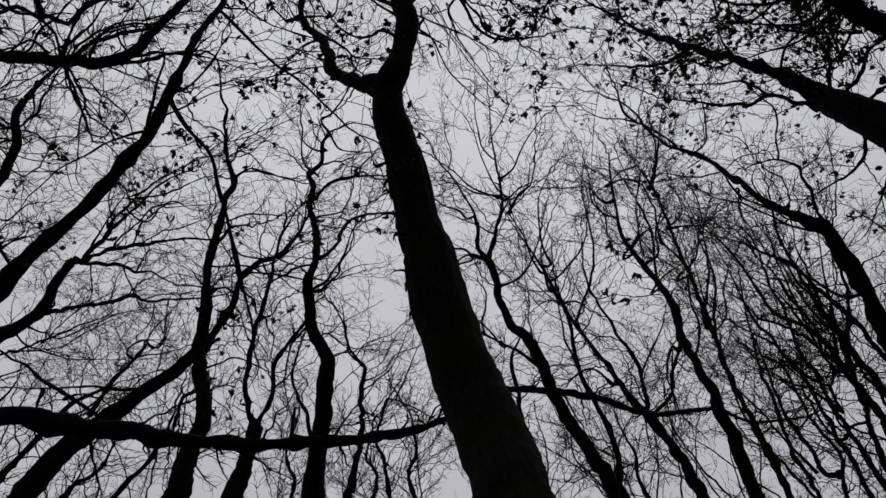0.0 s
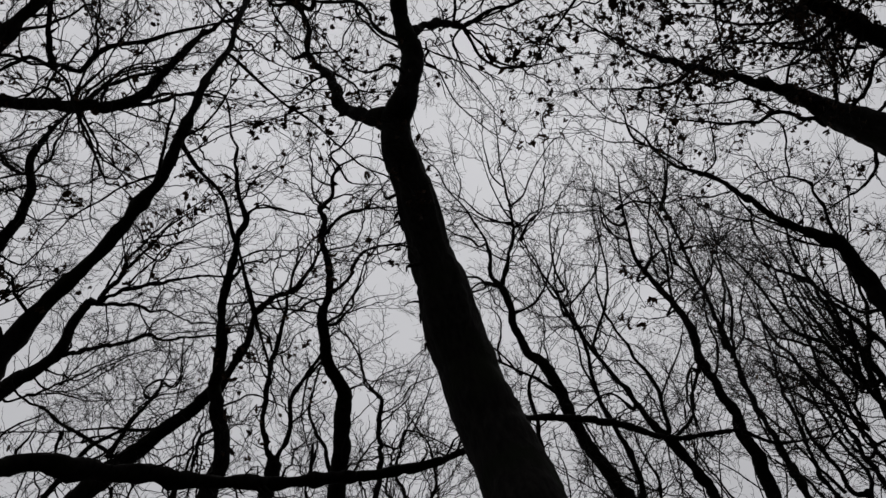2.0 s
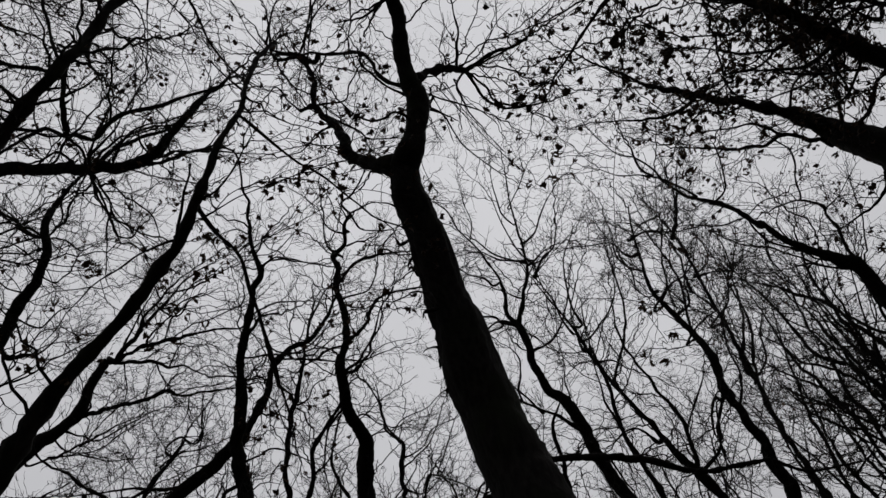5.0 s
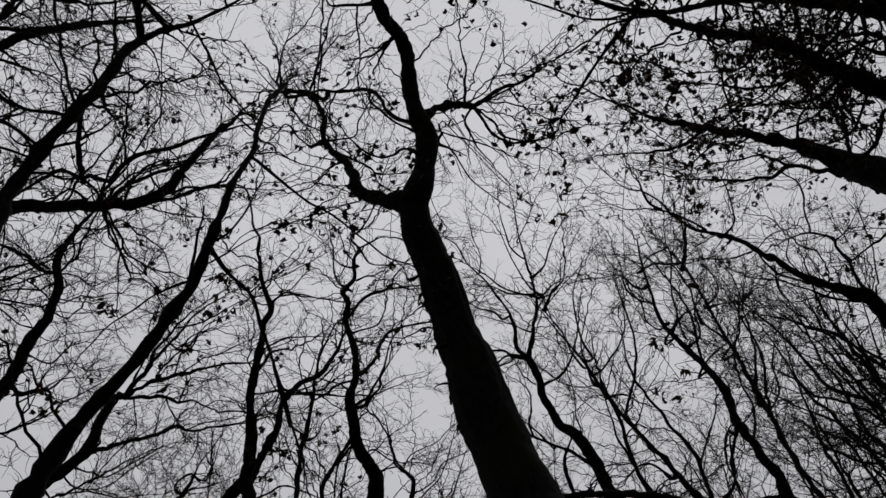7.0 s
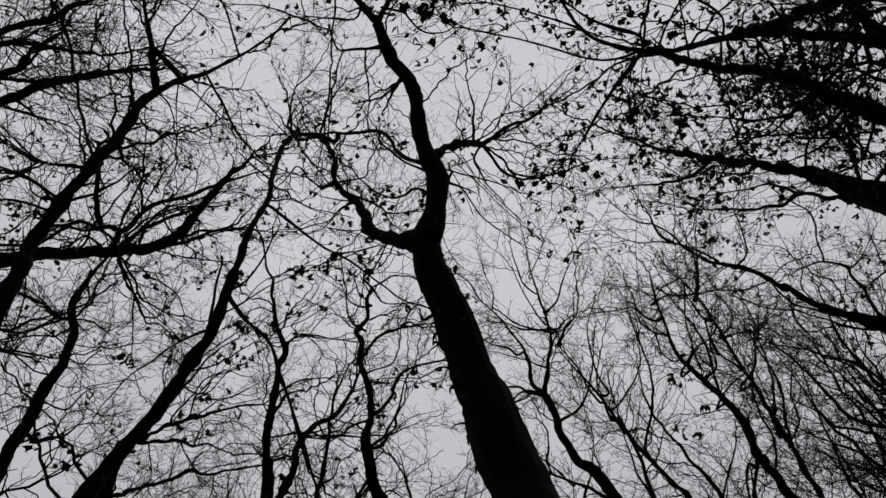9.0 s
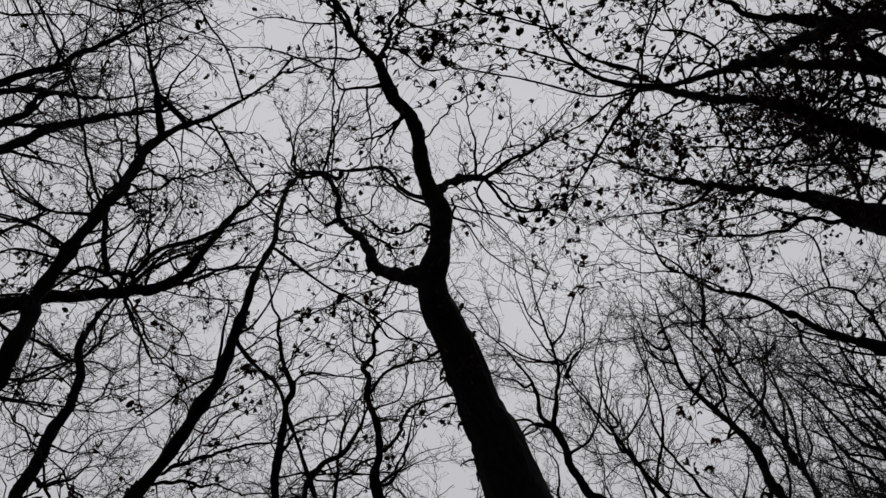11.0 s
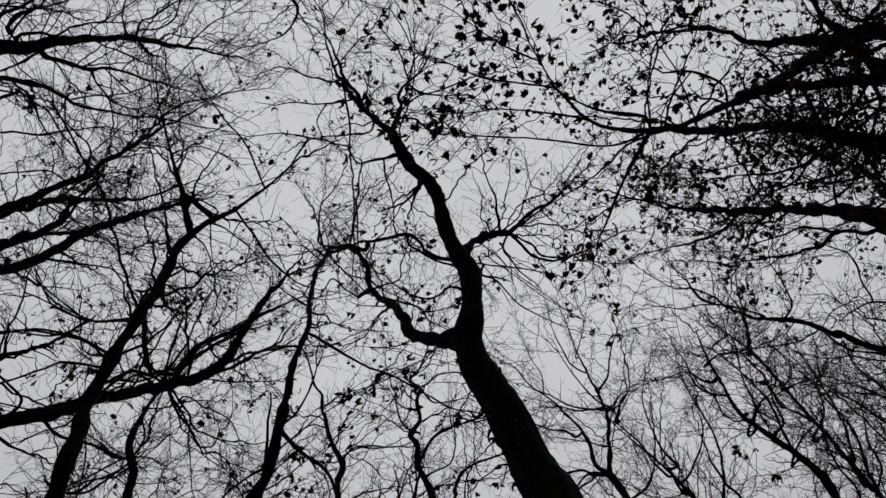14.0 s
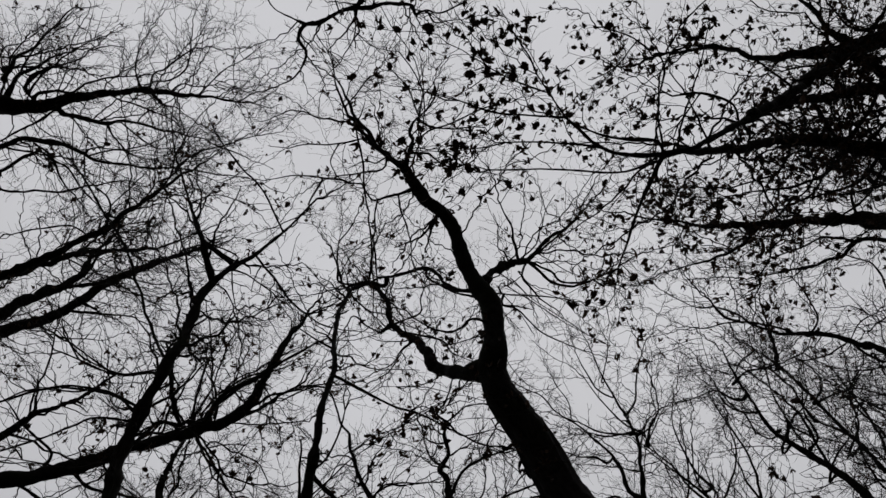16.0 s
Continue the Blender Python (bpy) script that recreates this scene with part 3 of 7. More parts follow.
bough(T, "limb", [(-0.47, 3.89, 8.42, 0.011), (-0.57, 3.92, 8.39, 0.008), (-0.67, 3.95, 8.37, 0.005)])
bough(T, "limb", [(-0.43, 3.78, 7.83, 0.013), (-0.54, 3.77, 7.79, 0.010), (-0.68, 3.76, 7.74, 0.007)])
bough(T, "stub", [(-0.50, 3.71, 8.71, 0.023), (-0.53, 3.65, 8.72, 0.011), (-0.55, 3.60, 8.74, 0.005)])
bough(T, "stub", [(-0.40, 3.78, 8.49, 0.026), (-0.46, 3.81, 8.46, 0.014), (-0.49, 3.85, 8.42, 0.008)])
bough(T, "stub", [(-0.33, 4.32, 7.51, 0.024), (-0.41, 4.24, 7.51, 0.015), (-0.47, 4.22, 7.50, 0.010), (-0.51, 4.21, 7.48, 0.007), (-0.54, 4.22, 7.46, 0.005)])
bough(T, "stub", [(-0.31, 4.35, 7.49, 0.043), (-0.40, 4.36, 7.48, 0.034), (-0.42, 4.40, 7.46, 0.015), (-0.43, 4.44, 7.43, 0.008)])
bough(T, "stub", [(-0.31, 4.42, 7.08, 0.041), (-0.39, 4.41, 7.09, 0.028), (-0.42, 4.45, 7.08, 0.012), (-0.43, 4.48, 7.06, 0.007)])
bough(T, "stub", [(-0.30, 3.95, 7.73, 0.030), (-0.41, 3.94, 7.72, 0.024), (-0.44, 3.97, 7.71, 0.013), (-0.45, 4.00, 7.69, 0.008)])
bough(T, "stub", [(-0.29, 3.86, 8.47, 0.047), (-0.40, 3.88, 8.49, 0.032), (-0.43, 3.93, 8.48, 0.023), (-0.42, 4.00, 8.46, 0.011)])
sprig(T, (0.69, 0.14, 12.43), 2)
sprig(T, (0.80, 0.30, 12.41), 2)
sprig(T, (0.86, 0.48, 12.39), 2)
sprig(T, (1.06, 0.43, 12.38), 2)
sprig(T, (-0.09, 0.23, 12.44), 2)
sprig(T, (-0.43, -0.33, 12.45), 2)
sprig(T, (-0.61, 0.73, 12.38), 3)
sprig(T, (-0.23, 0.71, 12.40), 3)
sprig(T, (1.00, 0.79, 12.35), 3)
crown(T, twig=0.0027, leaves=420, singles=160, size=0.085, clump=2, density=0.7)

T = tree("bare leaning stem lying low across the other trunks", 2, 0.4)
bough(T, "trunk", [(-2.98, 3.15, 5.30, 0.081), (-2.76, 3.41, 5.42, 0.078), (-2.56, 3.75, 5.59, 0.074), (-2.05, 4.32, 5.83, 0.064), (-1.37, 4.80, 6.11, 0.058), (-0.74, 5.09, 6.28, 0.049), (-0.29, 5.34, 6.57, 0.038)], True)
bough(T, "limb", [(-0.29, 5.34, 6.57, 0.038), (0.39, 5.65, 7.06, 0.041), (1.05, 6.21, 7.38, 0.048), (1.54, 6.70, 7.59, 0.047), (2.05, 7.21, 7.74, 0.040), (2.90, 7.37, 7.76, 0.030)])
bough(T, "limb", [(2.90, 7.37, 7.76, 0.026), (3.35, 7.70, 7.70, 0.023), (4.09, 7.90, 7.78, 0.012)])
bough(T, "stub", [(-1.56, 4.69, 6.08, 0.022), (-1.52, 4.59, 6.19, 0.017), (-1.49, 4.52, 6.28, 0.010)])
bough(T, "stub", [(-1.91, 4.44, 5.86, 0.022), (-1.87, 4.49, 5.82, 0.012)])
bough(T, "stub", [(-0.71, 5.09, 6.28, 0.018), (-0.61, 5.04, 6.36, 0.013), (-0.62, 5.00, 6.39, 0.008)])
crown(T, twig=0.0022, reach=0.45, density=0.7)

T = tree("slender dark tree leaning over the clearing", 3, 0.4)
bough(T, "trunk", [(-2.12, 1.90, 4.71, 0.060), (-1.99, 1.83, 4.91, 0.052), (-1.82, 1.77, 5.11, 0.047), (-1.63, 1.67, 5.32, 0.042), (-1.41, 1.55, 5.52, 0.040), (-1.31, 1.44, 5.66, 0.033)], True)
bough(T, "limb", [(-1.28, 1.40, 5.58, 0.033), (-1.21, 1.34, 5.82, 0.026), (-1.13, 1.26, 6.06, 0.025), (-1.04, 1.22, 6.40, 0.023), (-1.00, 1.15, 7.04, 0.021), (-0.88, 1.14, 7.66, 0.016)])
bough(T, "limb", [(-1.33, 1.48, 5.70, 0.019), (-1.29, 1.66, 5.70, 0.015), (-1.22, 1.85, 5.71, 0.016), (-1.25, 2.08, 5.71, 0.014), (-1.27, 2.30, 5.71, 0.013), (-1.30, 2.48, 5.72, 0.013), (-1.33, 2.76, 5.67, 0.010)])
bough(T, "limb", [(-1.29, 1.45, 5.60, 0.010), (-1.18, 1.43, 5.71, 0.008), (-1.06, 1.36, 5.82, 0.007), (-1.00, 1.31, 5.91, 0.005)])
bough(T, "limb", [(-1.02, 1.21, 6.26, 0.013), (-0.94, 1.33, 6.23, 0.013), (-0.87, 1.44, 6.22, 0.010), (-0.77, 1.58, 6.19, 0.010), (-0.70, 1.65, 6.18, 0.010), (-0.63, 1.74, 6.16, 0.008), (-0.57, 1.84, 6.14, 0.008), (-0.50, 1.94, 6.12, 0.007), (-0.44, 2.04, 6.10, 0.007), (-0.38, 2.10, 6.09, 0.005)])
bough(T, "limb", [(-0.94, 1.33, 6.23, 0.005), (-0.88, 1.42, 6.22, 0.005), (-0.80, 1.43, 6.25, 0.003), (-0.72, 1.48, 6.25, 0.003)])
bough(T, "limb", [(-0.70, 1.65, 6.18, 0.005), (-0.62, 1.65, 6.15, 0.005), (-0.55, 1.69, 6.07, 0.003), (-0.47, 1.68, 6.04, 0.003)])
bough(T, "limb", [(-0.57, 1.84, 6.14, 0.005), (-0.48, 1.85, 6.14, 0.003), (-0.35, 1.90, 6.12, 0.003), (-0.28, 1.94, 6.10, 0.003)])
bough(T, "limb", [(-1.45, 1.54, 5.51, 0.007), (-1.33, 1.50, 5.53, 0.006), (-1.19, 1.47, 5.53, 0.006), (-1.06, 1.44, 5.54, 0.004), (-0.90, 1.42, 5.53, 0.004), (-0.67, 1.40, 5.52, 0.003)])
bough(T, "limb", [(-1.19, 1.47, 5.53, 0.004), (-1.10, 1.42, 5.56, 0.003), (-1.03, 1.40, 5.56, 0.003)])
bough(T, "limb", [(-1.51, 1.55, 5.49, 0.009), (-1.61, 1.56, 5.48, 0.007), (-1.69, 1.57, 5.46, 0.007), (-1.79, 1.60, 5.44, 0.006), (-1.89, 1.62, 5.42, 0.006), (-1.95, 1.64, 5.41, 0.004)])
bough(T, "limb", [(-1.61, 1.56, 5.48, 0.006), (-1.62, 1.50, 5.49, 0.004), (-1.64, 1.45, 5.50, 0.003)])
bough(T, "limb", [(-1.27, 2.30, 5.71, 0.010), (-1.26, 2.41, 5.63, 0.010), (-1.25, 2.53, 5.55, 0.010), (-1.25, 2.67, 5.44, 0.008), (-1.24, 2.82, 5.34, 0.006), (-1.25, 2.89, 5.29, 0.005)])
bough(T, "limb", [(-1.29, 2.40, 5.71, 0.007), (-1.26, 2.50, 5.63, 0.008), (-1.20, 2.53, 5.60, 0.007), (-1.09, 2.55, 5.57, 0.007), (-1.00, 2.54, 5.56, 0.005)])
bough(T, "limb", [(-1.23, 1.84, 5.71, 0.006), (-1.16, 1.83, 5.78, 0.005), (-1.09, 1.85, 5.82, 0.003)])
bough(T, "limb", [(-1.80, 1.77, 5.12, 0.005), (-1.68, 1.74, 5.15, 0.004), (-1.55, 1.75, 5.15, 0.003)])
sprig(T, (-0.40, 2.13, 6.07), 4)
sprig(T, (-0.86, 1.41, 5.53), 4)
sprig(T, (-1.90, 1.56, 5.46), 4)
sprig(T, (-2.19, 1.66, 5.40), 3)
sprig(T, (-1.33, 1.85, 5.93), 5)
sprig(T, (-1.42, 1.77, 5.94), 4)
sprig(T, (-1.50, 1.98, 5.82), 4)
sprig(T, (-1.69, 2.00, 5.59), 4)
sprig(T, (-1.38, 1.76, 5.83), 5)
sprig(T, (-1.41, 1.86, 5.78), 4)
sprig(T, (-1.00, 1.72, 6.22), 5)
sprig(T, (-0.70, 1.84, 6.23), 4)
sprig(T, (-0.96, 1.62, 6.06), 4)
sprig(T, (-1.40, 1.75, 5.83), 5)
sprig(T, (-1.37, 1.89, 5.65), 4)
crown(T, twig=0.0016, leaves=230, singles=150, clump=3, size=0.048, reach=0.7, density=0.7)

T = tree("dark tree with a steep forked stem", 4, 0.55)
bough(T, "trunk", [(-2.64, 1.19, 5.45, 0.069), (-2.60, 1.14, 5.64, 0.065), (-2.53, 1.04, 5.86, 0.063), (-2.50, 0.96, 6.17, 0.058), (-2.33, 0.86, 6.55, 0.048), (-2.10, 0.73, 6.94, 0.048), (-2.05, 0.70, 7.33, 0.046), (-2.00, 0.61, 7.73, 0.046), (-1.88, 0.57, 8.08, 0.043)], True)
bough(T, "limb", [(-1.88, 0.57, 8.08, 0.038), (-1.72, 0.57, 8.24, 0.031), (-1.52, 0.60, 8.41, 0.023), (-1.24, 0.58, 8.64, 0.016), (-0.85, 0.50, 8.94, 0.011)])
bough(T, "limb", [(-1.85, 0.56, 8.09, 0.035), (-1.81, 0.25, 8.31, 0.026), (-1.77, -0.07, 8.52, 0.013), (-1.70, -0.52, 8.72, 0.008)])
bough(T, "limb", [(-2.34, 0.85, 6.64, 0.013), (-2.53, 0.63, 6.73, 0.011), (-2.81, 0.47, 6.81, 0.011), (-3.21, 0.35, 6.79, 0.009)])
bough(T, "limb", [(-2.14, 0.68, 6.65, 0.010), (-2.37, 0.57, 6.69, 0.008), (-2.62, 0.25, 6.94, 0.007)])
bough(T, "limb", [(-2.13, 0.75, 6.98, 0.022), (-2.36, 1.07, 7.13, 0.023), (-2.43, 1.27, 7.17, 0.021)])
bough(T, "limb", [(-1.51, 0.59, 8.35, 0.013), (-1.51, 1.04, 8.45, 0.013), (-1.50, 1.26, 8.59, 0.011), (-1.43, 1.51, 8.66, 0.008)])
bough(T, "limb", [(-1.24, 0.58, 8.64, 0.011), (-1.23, 0.15, 8.80, 0.011), (-1.30, -0.14, 8.92, 0.010), (-1.35, -0.40, 9.03, 0.008)])
bough(T, "limb", [(-2.13, 0.67, 6.94, 0.015), (-2.25, 0.45, 7.42, 0.014), (-2.31, -0.11, 8.05, 0.013), (-2.46, -0.86, 8.59, 0.011)])
bough(T, "limb", [(-2.35, 0.83, 6.55, 0.012), (-2.46, 0.67, 6.66, 0.011), (-2.82, 0.47, 6.83, 0.007)])
bough(T, "limb", [(-2.12, 0.76, 6.80, 0.011), (-2.45, 0.60, 6.87, 0.009), (-2.77, 0.31, 7.07, 0.007)])
bough(T, "limb", [(-2.61, 1.20, 5.54, 0.013), (-2.62, 1.23, 5.74, 0.011), (-2.63, 1.41, 6.01, 0.010), (-2.53, 1.51, 6.38, 0.006)])
bough(T, "limb", [(-2.64, 1.21, 5.51, 0.011), (-2.64, 1.34, 5.68, 0.010), (-2.66, 1.55, 5.93, 0.006)])
bough(T, "limb", [(-2.30, 0.83, 6.34, 0.012), (-2.56, 0.70, 6.44, 0.010), (-2.97, 0.71, 6.67, 0.009), (-3.41, 0.64, 6.75, 0.007)])
bough(T, "limb", [(-2.42, 0.91, 6.05, 0.010), (-2.67, 0.85, 6.13, 0.008), (-3.00, 0.68, 6.31, 0.006)])
bough(T, "limb", [(-2.41, 1.15, 7.14, 0.022), (-2.53, 1.15, 7.14, 0.019), (-2.62, 1.16, 7.13, 0.017), (-2.70, 1.17, 7.11, 0.015), (-2.85, 1.20, 7.09, 0.011)])
bough(T, "limb", [(-2.41, 1.16, 7.14, 0.022), (-2.34, 1.23, 7.10, 0.019), (-2.24, 1.30, 7.07, 0.019), (-2.13, 1.25, 7.11, 0.019), (-1.99, 1.21, 7.16, 0.020), (-1.77, 1.23, 7.17, 0.017), (-1.58, 1.23, 7.19, 0.015), (-1.34, 1.24, 7.21, 0.011), (-1.22, 1.24, 7.22, 0.007)])
bough(T, "limb", [(-2.35, 1.22, 7.10, 0.011), (-2.34, 1.36, 7.07, 0.011), (-2.36, 1.48, 7.04, 0.009)])
bough(T, "limb", [(-1.99, 1.21, 7.16, 0.007), (-2.06, 1.11, 7.22, 0.005), (-2.07, 1.00, 7.28, 0.005)])
bough(T, "limb", [(-1.77, 1.23, 7.17, 0.007), (-1.71, 1.31, 7.11, 0.006), (-1.70, 1.41, 7.03, 0.006)])
bough(T, "limb", [(-2.58, 1.15, 7.13, 0.009), (-2.60, 1.07, 7.21, 0.007), (-2.57, 0.98, 7.29, 0.005)])
bough(T, "limb", [(-1.88, 0.57, 8.08, 0.011), (-1.74, 0.55, 8.11, 0.009), (-1.60, 0.50, 8.15, 0.009), (-1.68, 0.38, 8.21, 0.007)])
bough(T, "limb", [(-1.81, 0.25, 8.31, 0.014), (-1.76, 0.35, 8.27, 0.014), (-1.67, 0.50, 8.20, 0.011), (-1.56, 0.61, 8.15, 0.009)])
bough(T, "limb", [(-1.77, -0.07, 8.52, 0.009), (-1.65, -0.06, 8.51, 0.007), (-1.53, -0.02, 8.50, 0.007), (-1.40, 0.10, 8.46, 0.005)])
bough(T, "limb", [(-2.00, 0.60, 7.73, 0.009), (-1.97, 0.73, 7.72, 0.006), (-1.89, 0.81, 7.71, 0.004)])
bough(T, "limb", [(-2.16, 0.78, 6.99, 0.008), (-2.25, 0.76, 7.01, 0.008), (-2.41, 0.70, 7.03, 0.008), (-2.54, 0.64, 7.07, 0.008), (-2.70, 0.45, 7.14, 0.008), (-2.75, 0.28, 7.20, 0.006)])
bough(T, "limb", [(-2.54, 0.64, 7.07, 0.008), (-2.67, 0.66, 7.06, 0.008), (-2.84, 0.62, 7.07, 0.008), (-3.13, 0.45, 7.12, 0.008), (-3.39, 0.41, 7.13, 0.006)])
bough(T, "limb", [(-2.34, 0.85, 6.64, 0.009), (-2.45, 0.81, 6.66, 0.009), (-2.51, 0.74, 6.69, 0.007), (-2.49, 0.65, 6.73, 0.005)])
bough(T, "limb", [(-1.72, 0.57, 8.24, 0.009), (-1.79, 0.74, 8.09, 0.007), (-1.83, 0.91, 7.95, 0.004)])
bough(T, "limb", [(-2.63, 1.21, 5.71, 0.009), (-2.50, 1.25, 5.68, 0.009), (-2.38, 1.23, 5.67, 0.009), (-2.30, 1.24, 5.66, 0.007), (-2.16, 1.23, 5.65, 0.004)])
bough(T, "limb", [(-2.64, 1.28, 5.62, 0.009), (-2.45, 1.36, 5.56, 0.007), (-2.24, 1.44, 5.49, 0.006)])
bough(T, "limb", [(-1.68, 0.59, 8.27, 0.024), (-1.75, 0.45, 8.30, 0.024), (-1.82, 0.28, 8.35, 0.021), (-1.83, 0.18, 8.38, 0.011)])
bough(T, "limb", [(-2.56, 0.65, 7.07, 0.008), (-2.65, 0.55, 7.11, 0.008), (-2.74, 0.45, 7.16, 0.008), (-2.76, 0.31, 7.22, 0.006)])
bough(T, "limb", [(-1.72, 0.58, 8.23, 0.011), (-1.63, 0.67, 8.19, 0.009), (-1.56, 0.80, 8.14, 0.007)])
bough(T, "limb", [(-1.86, 0.53, 8.11, 0.011), (-1.83, 0.68, 8.08, 0.009), (-1.84, 0.83, 8.06, 0.007)])
sprig(T, (-2.52, 0.75, 6.42), 5)
sprig(T, (-2.68, 1.26, 7.09), 5)
bough(T, "limb", [(-2.47, 0.92, 6.06, 0.008), (-2.47, 1.09, 6.01, 0.006), (-2.59, 1.27, 5.96, 0.006), (-2.72, 1.40, 5.93, 0.005)])
sprig(T, (-2.59, 0.81, 6.56), 6)
sprig(T, (-2.73, 0.87, 6.47), 5)
sprig(T, (-2.70, 1.21, 6.26), 4)
sprig(T, (-2.71, 1.33, 6.21), 4)
sprig(T, (-2.00, 1.93, 6.45), 3)
sprig(T, (-2.05, 1.98, 6.54), 3)
sprig(T, (-2.05, 2.13, 6.47), 3)
sprig(T, (-2.31, 1.92, 6.32), 4)
sprig(T, (-2.83, 0.20, 6.50), 5)
sprig(T, (-2.59, 0.80, 6.53), 5)
crown(T, twig=0.0017, leaves=280, singles=240, clump=3, size=0.044, reach=0.75, rise=0.1, density=1)

T = tree("dark tree with one long sweeping bough and upright sprays", 5)
bough(T, "trunk", [(-6.78, 1.90, 11.18, 0.107), (-6.41, 2.18, 11.50, 0.103), (-5.99, 2.51, 11.88, 0.100), (-5.52, 2.72, 12.28, 0.097), (-5.09, 2.97, 12.55, 0.089), (-4.84, 3.22, 12.91, 0.086), (-4.49, 3.41, 13.19, 0.082), (-4.14, 3.45, 13.43, 0.080), (-3.82, 3.29, 13.59, 0.075)], True)
bough(T, "limb", [(-3.82, 3.29, 13.59, 0.076), (-3.46, 3.07, 13.77, 0.066), (-3.09, 2.94, 13.90, 0.055), (-2.64, 2.76, 14.06, 0.036)])
bough(T, "limb", [(-4.99, 3.31, 13.14, 0.044), (-4.52, 3.15, 13.38, 0.039), (-4.13, 3.16, 13.53, 0.034), (-3.62, 3.17, 13.69, 0.024)])
bough(T, "limb", [(-4.15, 3.48, 13.42, 0.029), (-3.60, 3.59, 13.56, 0.024), (-2.95, 3.86, 13.65, 0.015)])
bough(T, "limb", [(-5.42, 2.95, 12.73, 0.029), (-5.05, 2.75, 12.96, 0.024), (-4.52, 2.46, 13.26, 0.014)])
bough(T, "limb", [(-4.99, 3.16, 12.86, 0.029), (-4.47, 2.89, 13.16, 0.019), (-3.94, 2.46, 13.47, 0.014)])
bough(T, "limb", [(-6.16, 2.41, 11.80, 0.036), (-6.05, 2.79, 11.76, 0.027), (-5.67, 3.31, 11.80, 0.018)])
bough(T, "limb", [(-6.44, 2.19, 11.55, 0.036), (-6.17, 2.07, 11.75, 0.027), (-6.27, 1.54, 11.81, 0.018)])
bough(T, "limb", [(-6.62, 2.05, 11.40, 0.036), (-6.51, 2.40, 11.37, 0.027), (-6.32, 2.74, 11.39, 0.018)])
bough(T, "limb", [(-4.93, 3.15, 12.88, 0.023), (-4.74, 2.93, 13.01, 0.019), (-4.60, 2.76, 13.12, 0.015), (-4.35, 2.55, 13.24, 0.012), (-4.11, 2.37, 13.35, 0.008)])
bough(T, "limb", [(-4.86, 3.28, 13.20, 0.020), (-4.47, 3.09, 13.32, 0.016), (-4.06, 3.02, 13.37, 0.016), (-3.74, 3.06, 13.35, 0.012)])
bough(T, "limb", [(-4.48, 3.39, 13.20, 0.038), (-4.09, 3.49, 13.27, 0.033), (-3.84, 3.54, 13.32, 0.034), (-3.60, 3.53, 13.40, 0.024), (-3.36, 3.58, 13.44, 0.021)])
bough(T, "limb", [(-4.97, 3.33, 13.13, 0.024), (-4.90, 3.58, 12.99, 0.020), (-4.88, 3.81, 12.87, 0.020), (-4.88, 3.94, 12.80, 0.020), (-4.72, 4.15, 12.69, 0.016), (-4.54, 4.32, 12.61, 0.016)])
bough(T, "limb", [(-4.89, 3.93, 12.81, 0.016), (-5.00, 4.15, 12.63, 0.016), (-5.09, 4.43, 12.41, 0.012)])
bough(T, "limb", [(-4.93, 3.27, 13.19, 0.025), (-4.73, 3.09, 13.29, 0.021), (-4.38, 3.01, 13.38, 0.021), (-3.97, 3.01, 13.46, 0.021), (-3.68, 3.09, 13.49, 0.017)])
bough(T, "limb", [(-4.87, 3.15, 12.90, 0.021), (-4.65, 2.87, 12.93, 0.016), (-4.47, 2.66, 12.95, 0.016), (-4.11, 2.34, 12.96, 0.012)])
bough(T, "limb", [(-4.98, 2.98, 12.70, 0.033), (-5.09, 2.77, 12.69, 0.024), (-5.30, 2.79, 12.62, 0.020)])
bough(T, "limb", [(-4.29, 3.50, 13.22, 0.025), (-3.93, 3.50, 13.24, 0.025), (-3.61, 3.48, 13.27, 0.021), (-3.20, 3.60, 13.26, 0.017)])
bough(T, "limb", [(-4.44, 3.48, 13.19, 0.017), (-4.00, 3.79, 13.18, 0.013), (-3.47, 4.05, 13.18, 0.013)])
bough(T, "limb", [(-4.14, 3.45, 13.43, 0.022), (-4.21, 3.22, 13.47, 0.022), (-4.15, 3.04, 13.51, 0.017), (-3.93, 2.84, 13.54, 0.013)])
bough(T, "limb", [(-4.99, 3.39, 13.10, 0.025), (-4.96, 3.72, 12.95, 0.021), (-4.91, 4.10, 12.77, 0.017), (-4.90, 4.39, 12.63, 0.017)])
bough(T, "limb", [(-5.02, 3.41, 13.09, 0.025), (-4.98, 3.79, 12.94, 0.021), (-4.97, 4.17, 12.80, 0.021), (-4.90, 4.33, 12.74, 0.021), (-4.74, 4.40, 12.71, 0.017), (-4.62, 4.31, 12.73, 0.012)])
bough(T, "limb", [(-4.91, 4.27, 12.69, 0.017), (-4.75, 4.45, 12.63, 0.017), (-4.62, 4.64, 12.57, 0.012)])
bough(T, "limb", [(-4.76, 3.55, 13.00, 0.017), (-4.57, 3.92, 12.98, 0.017), (-4.39, 4.24, 12.97, 0.013), (-4.41, 4.56, 12.94, 0.009)])
bough(T, "limb", [(-4.66, 3.35, 13.05, 0.021), (-4.36, 3.04, 13.21, 0.021), (-4.05, 2.91, 13.28, 0.017), (-3.68, 2.95, 13.31, 0.017), (-3.29, 2.95, 13.34, 0.013)])
sprig(T, (-4.61, 4.75, 12.53), 5)
sprig(T, (-5.39, 4.64, 12.34), 4)
crown(T, twig=0.0035, reach=0.9, rise=0.12, leaves=330, clump=4, size=0.088, density=0.7)

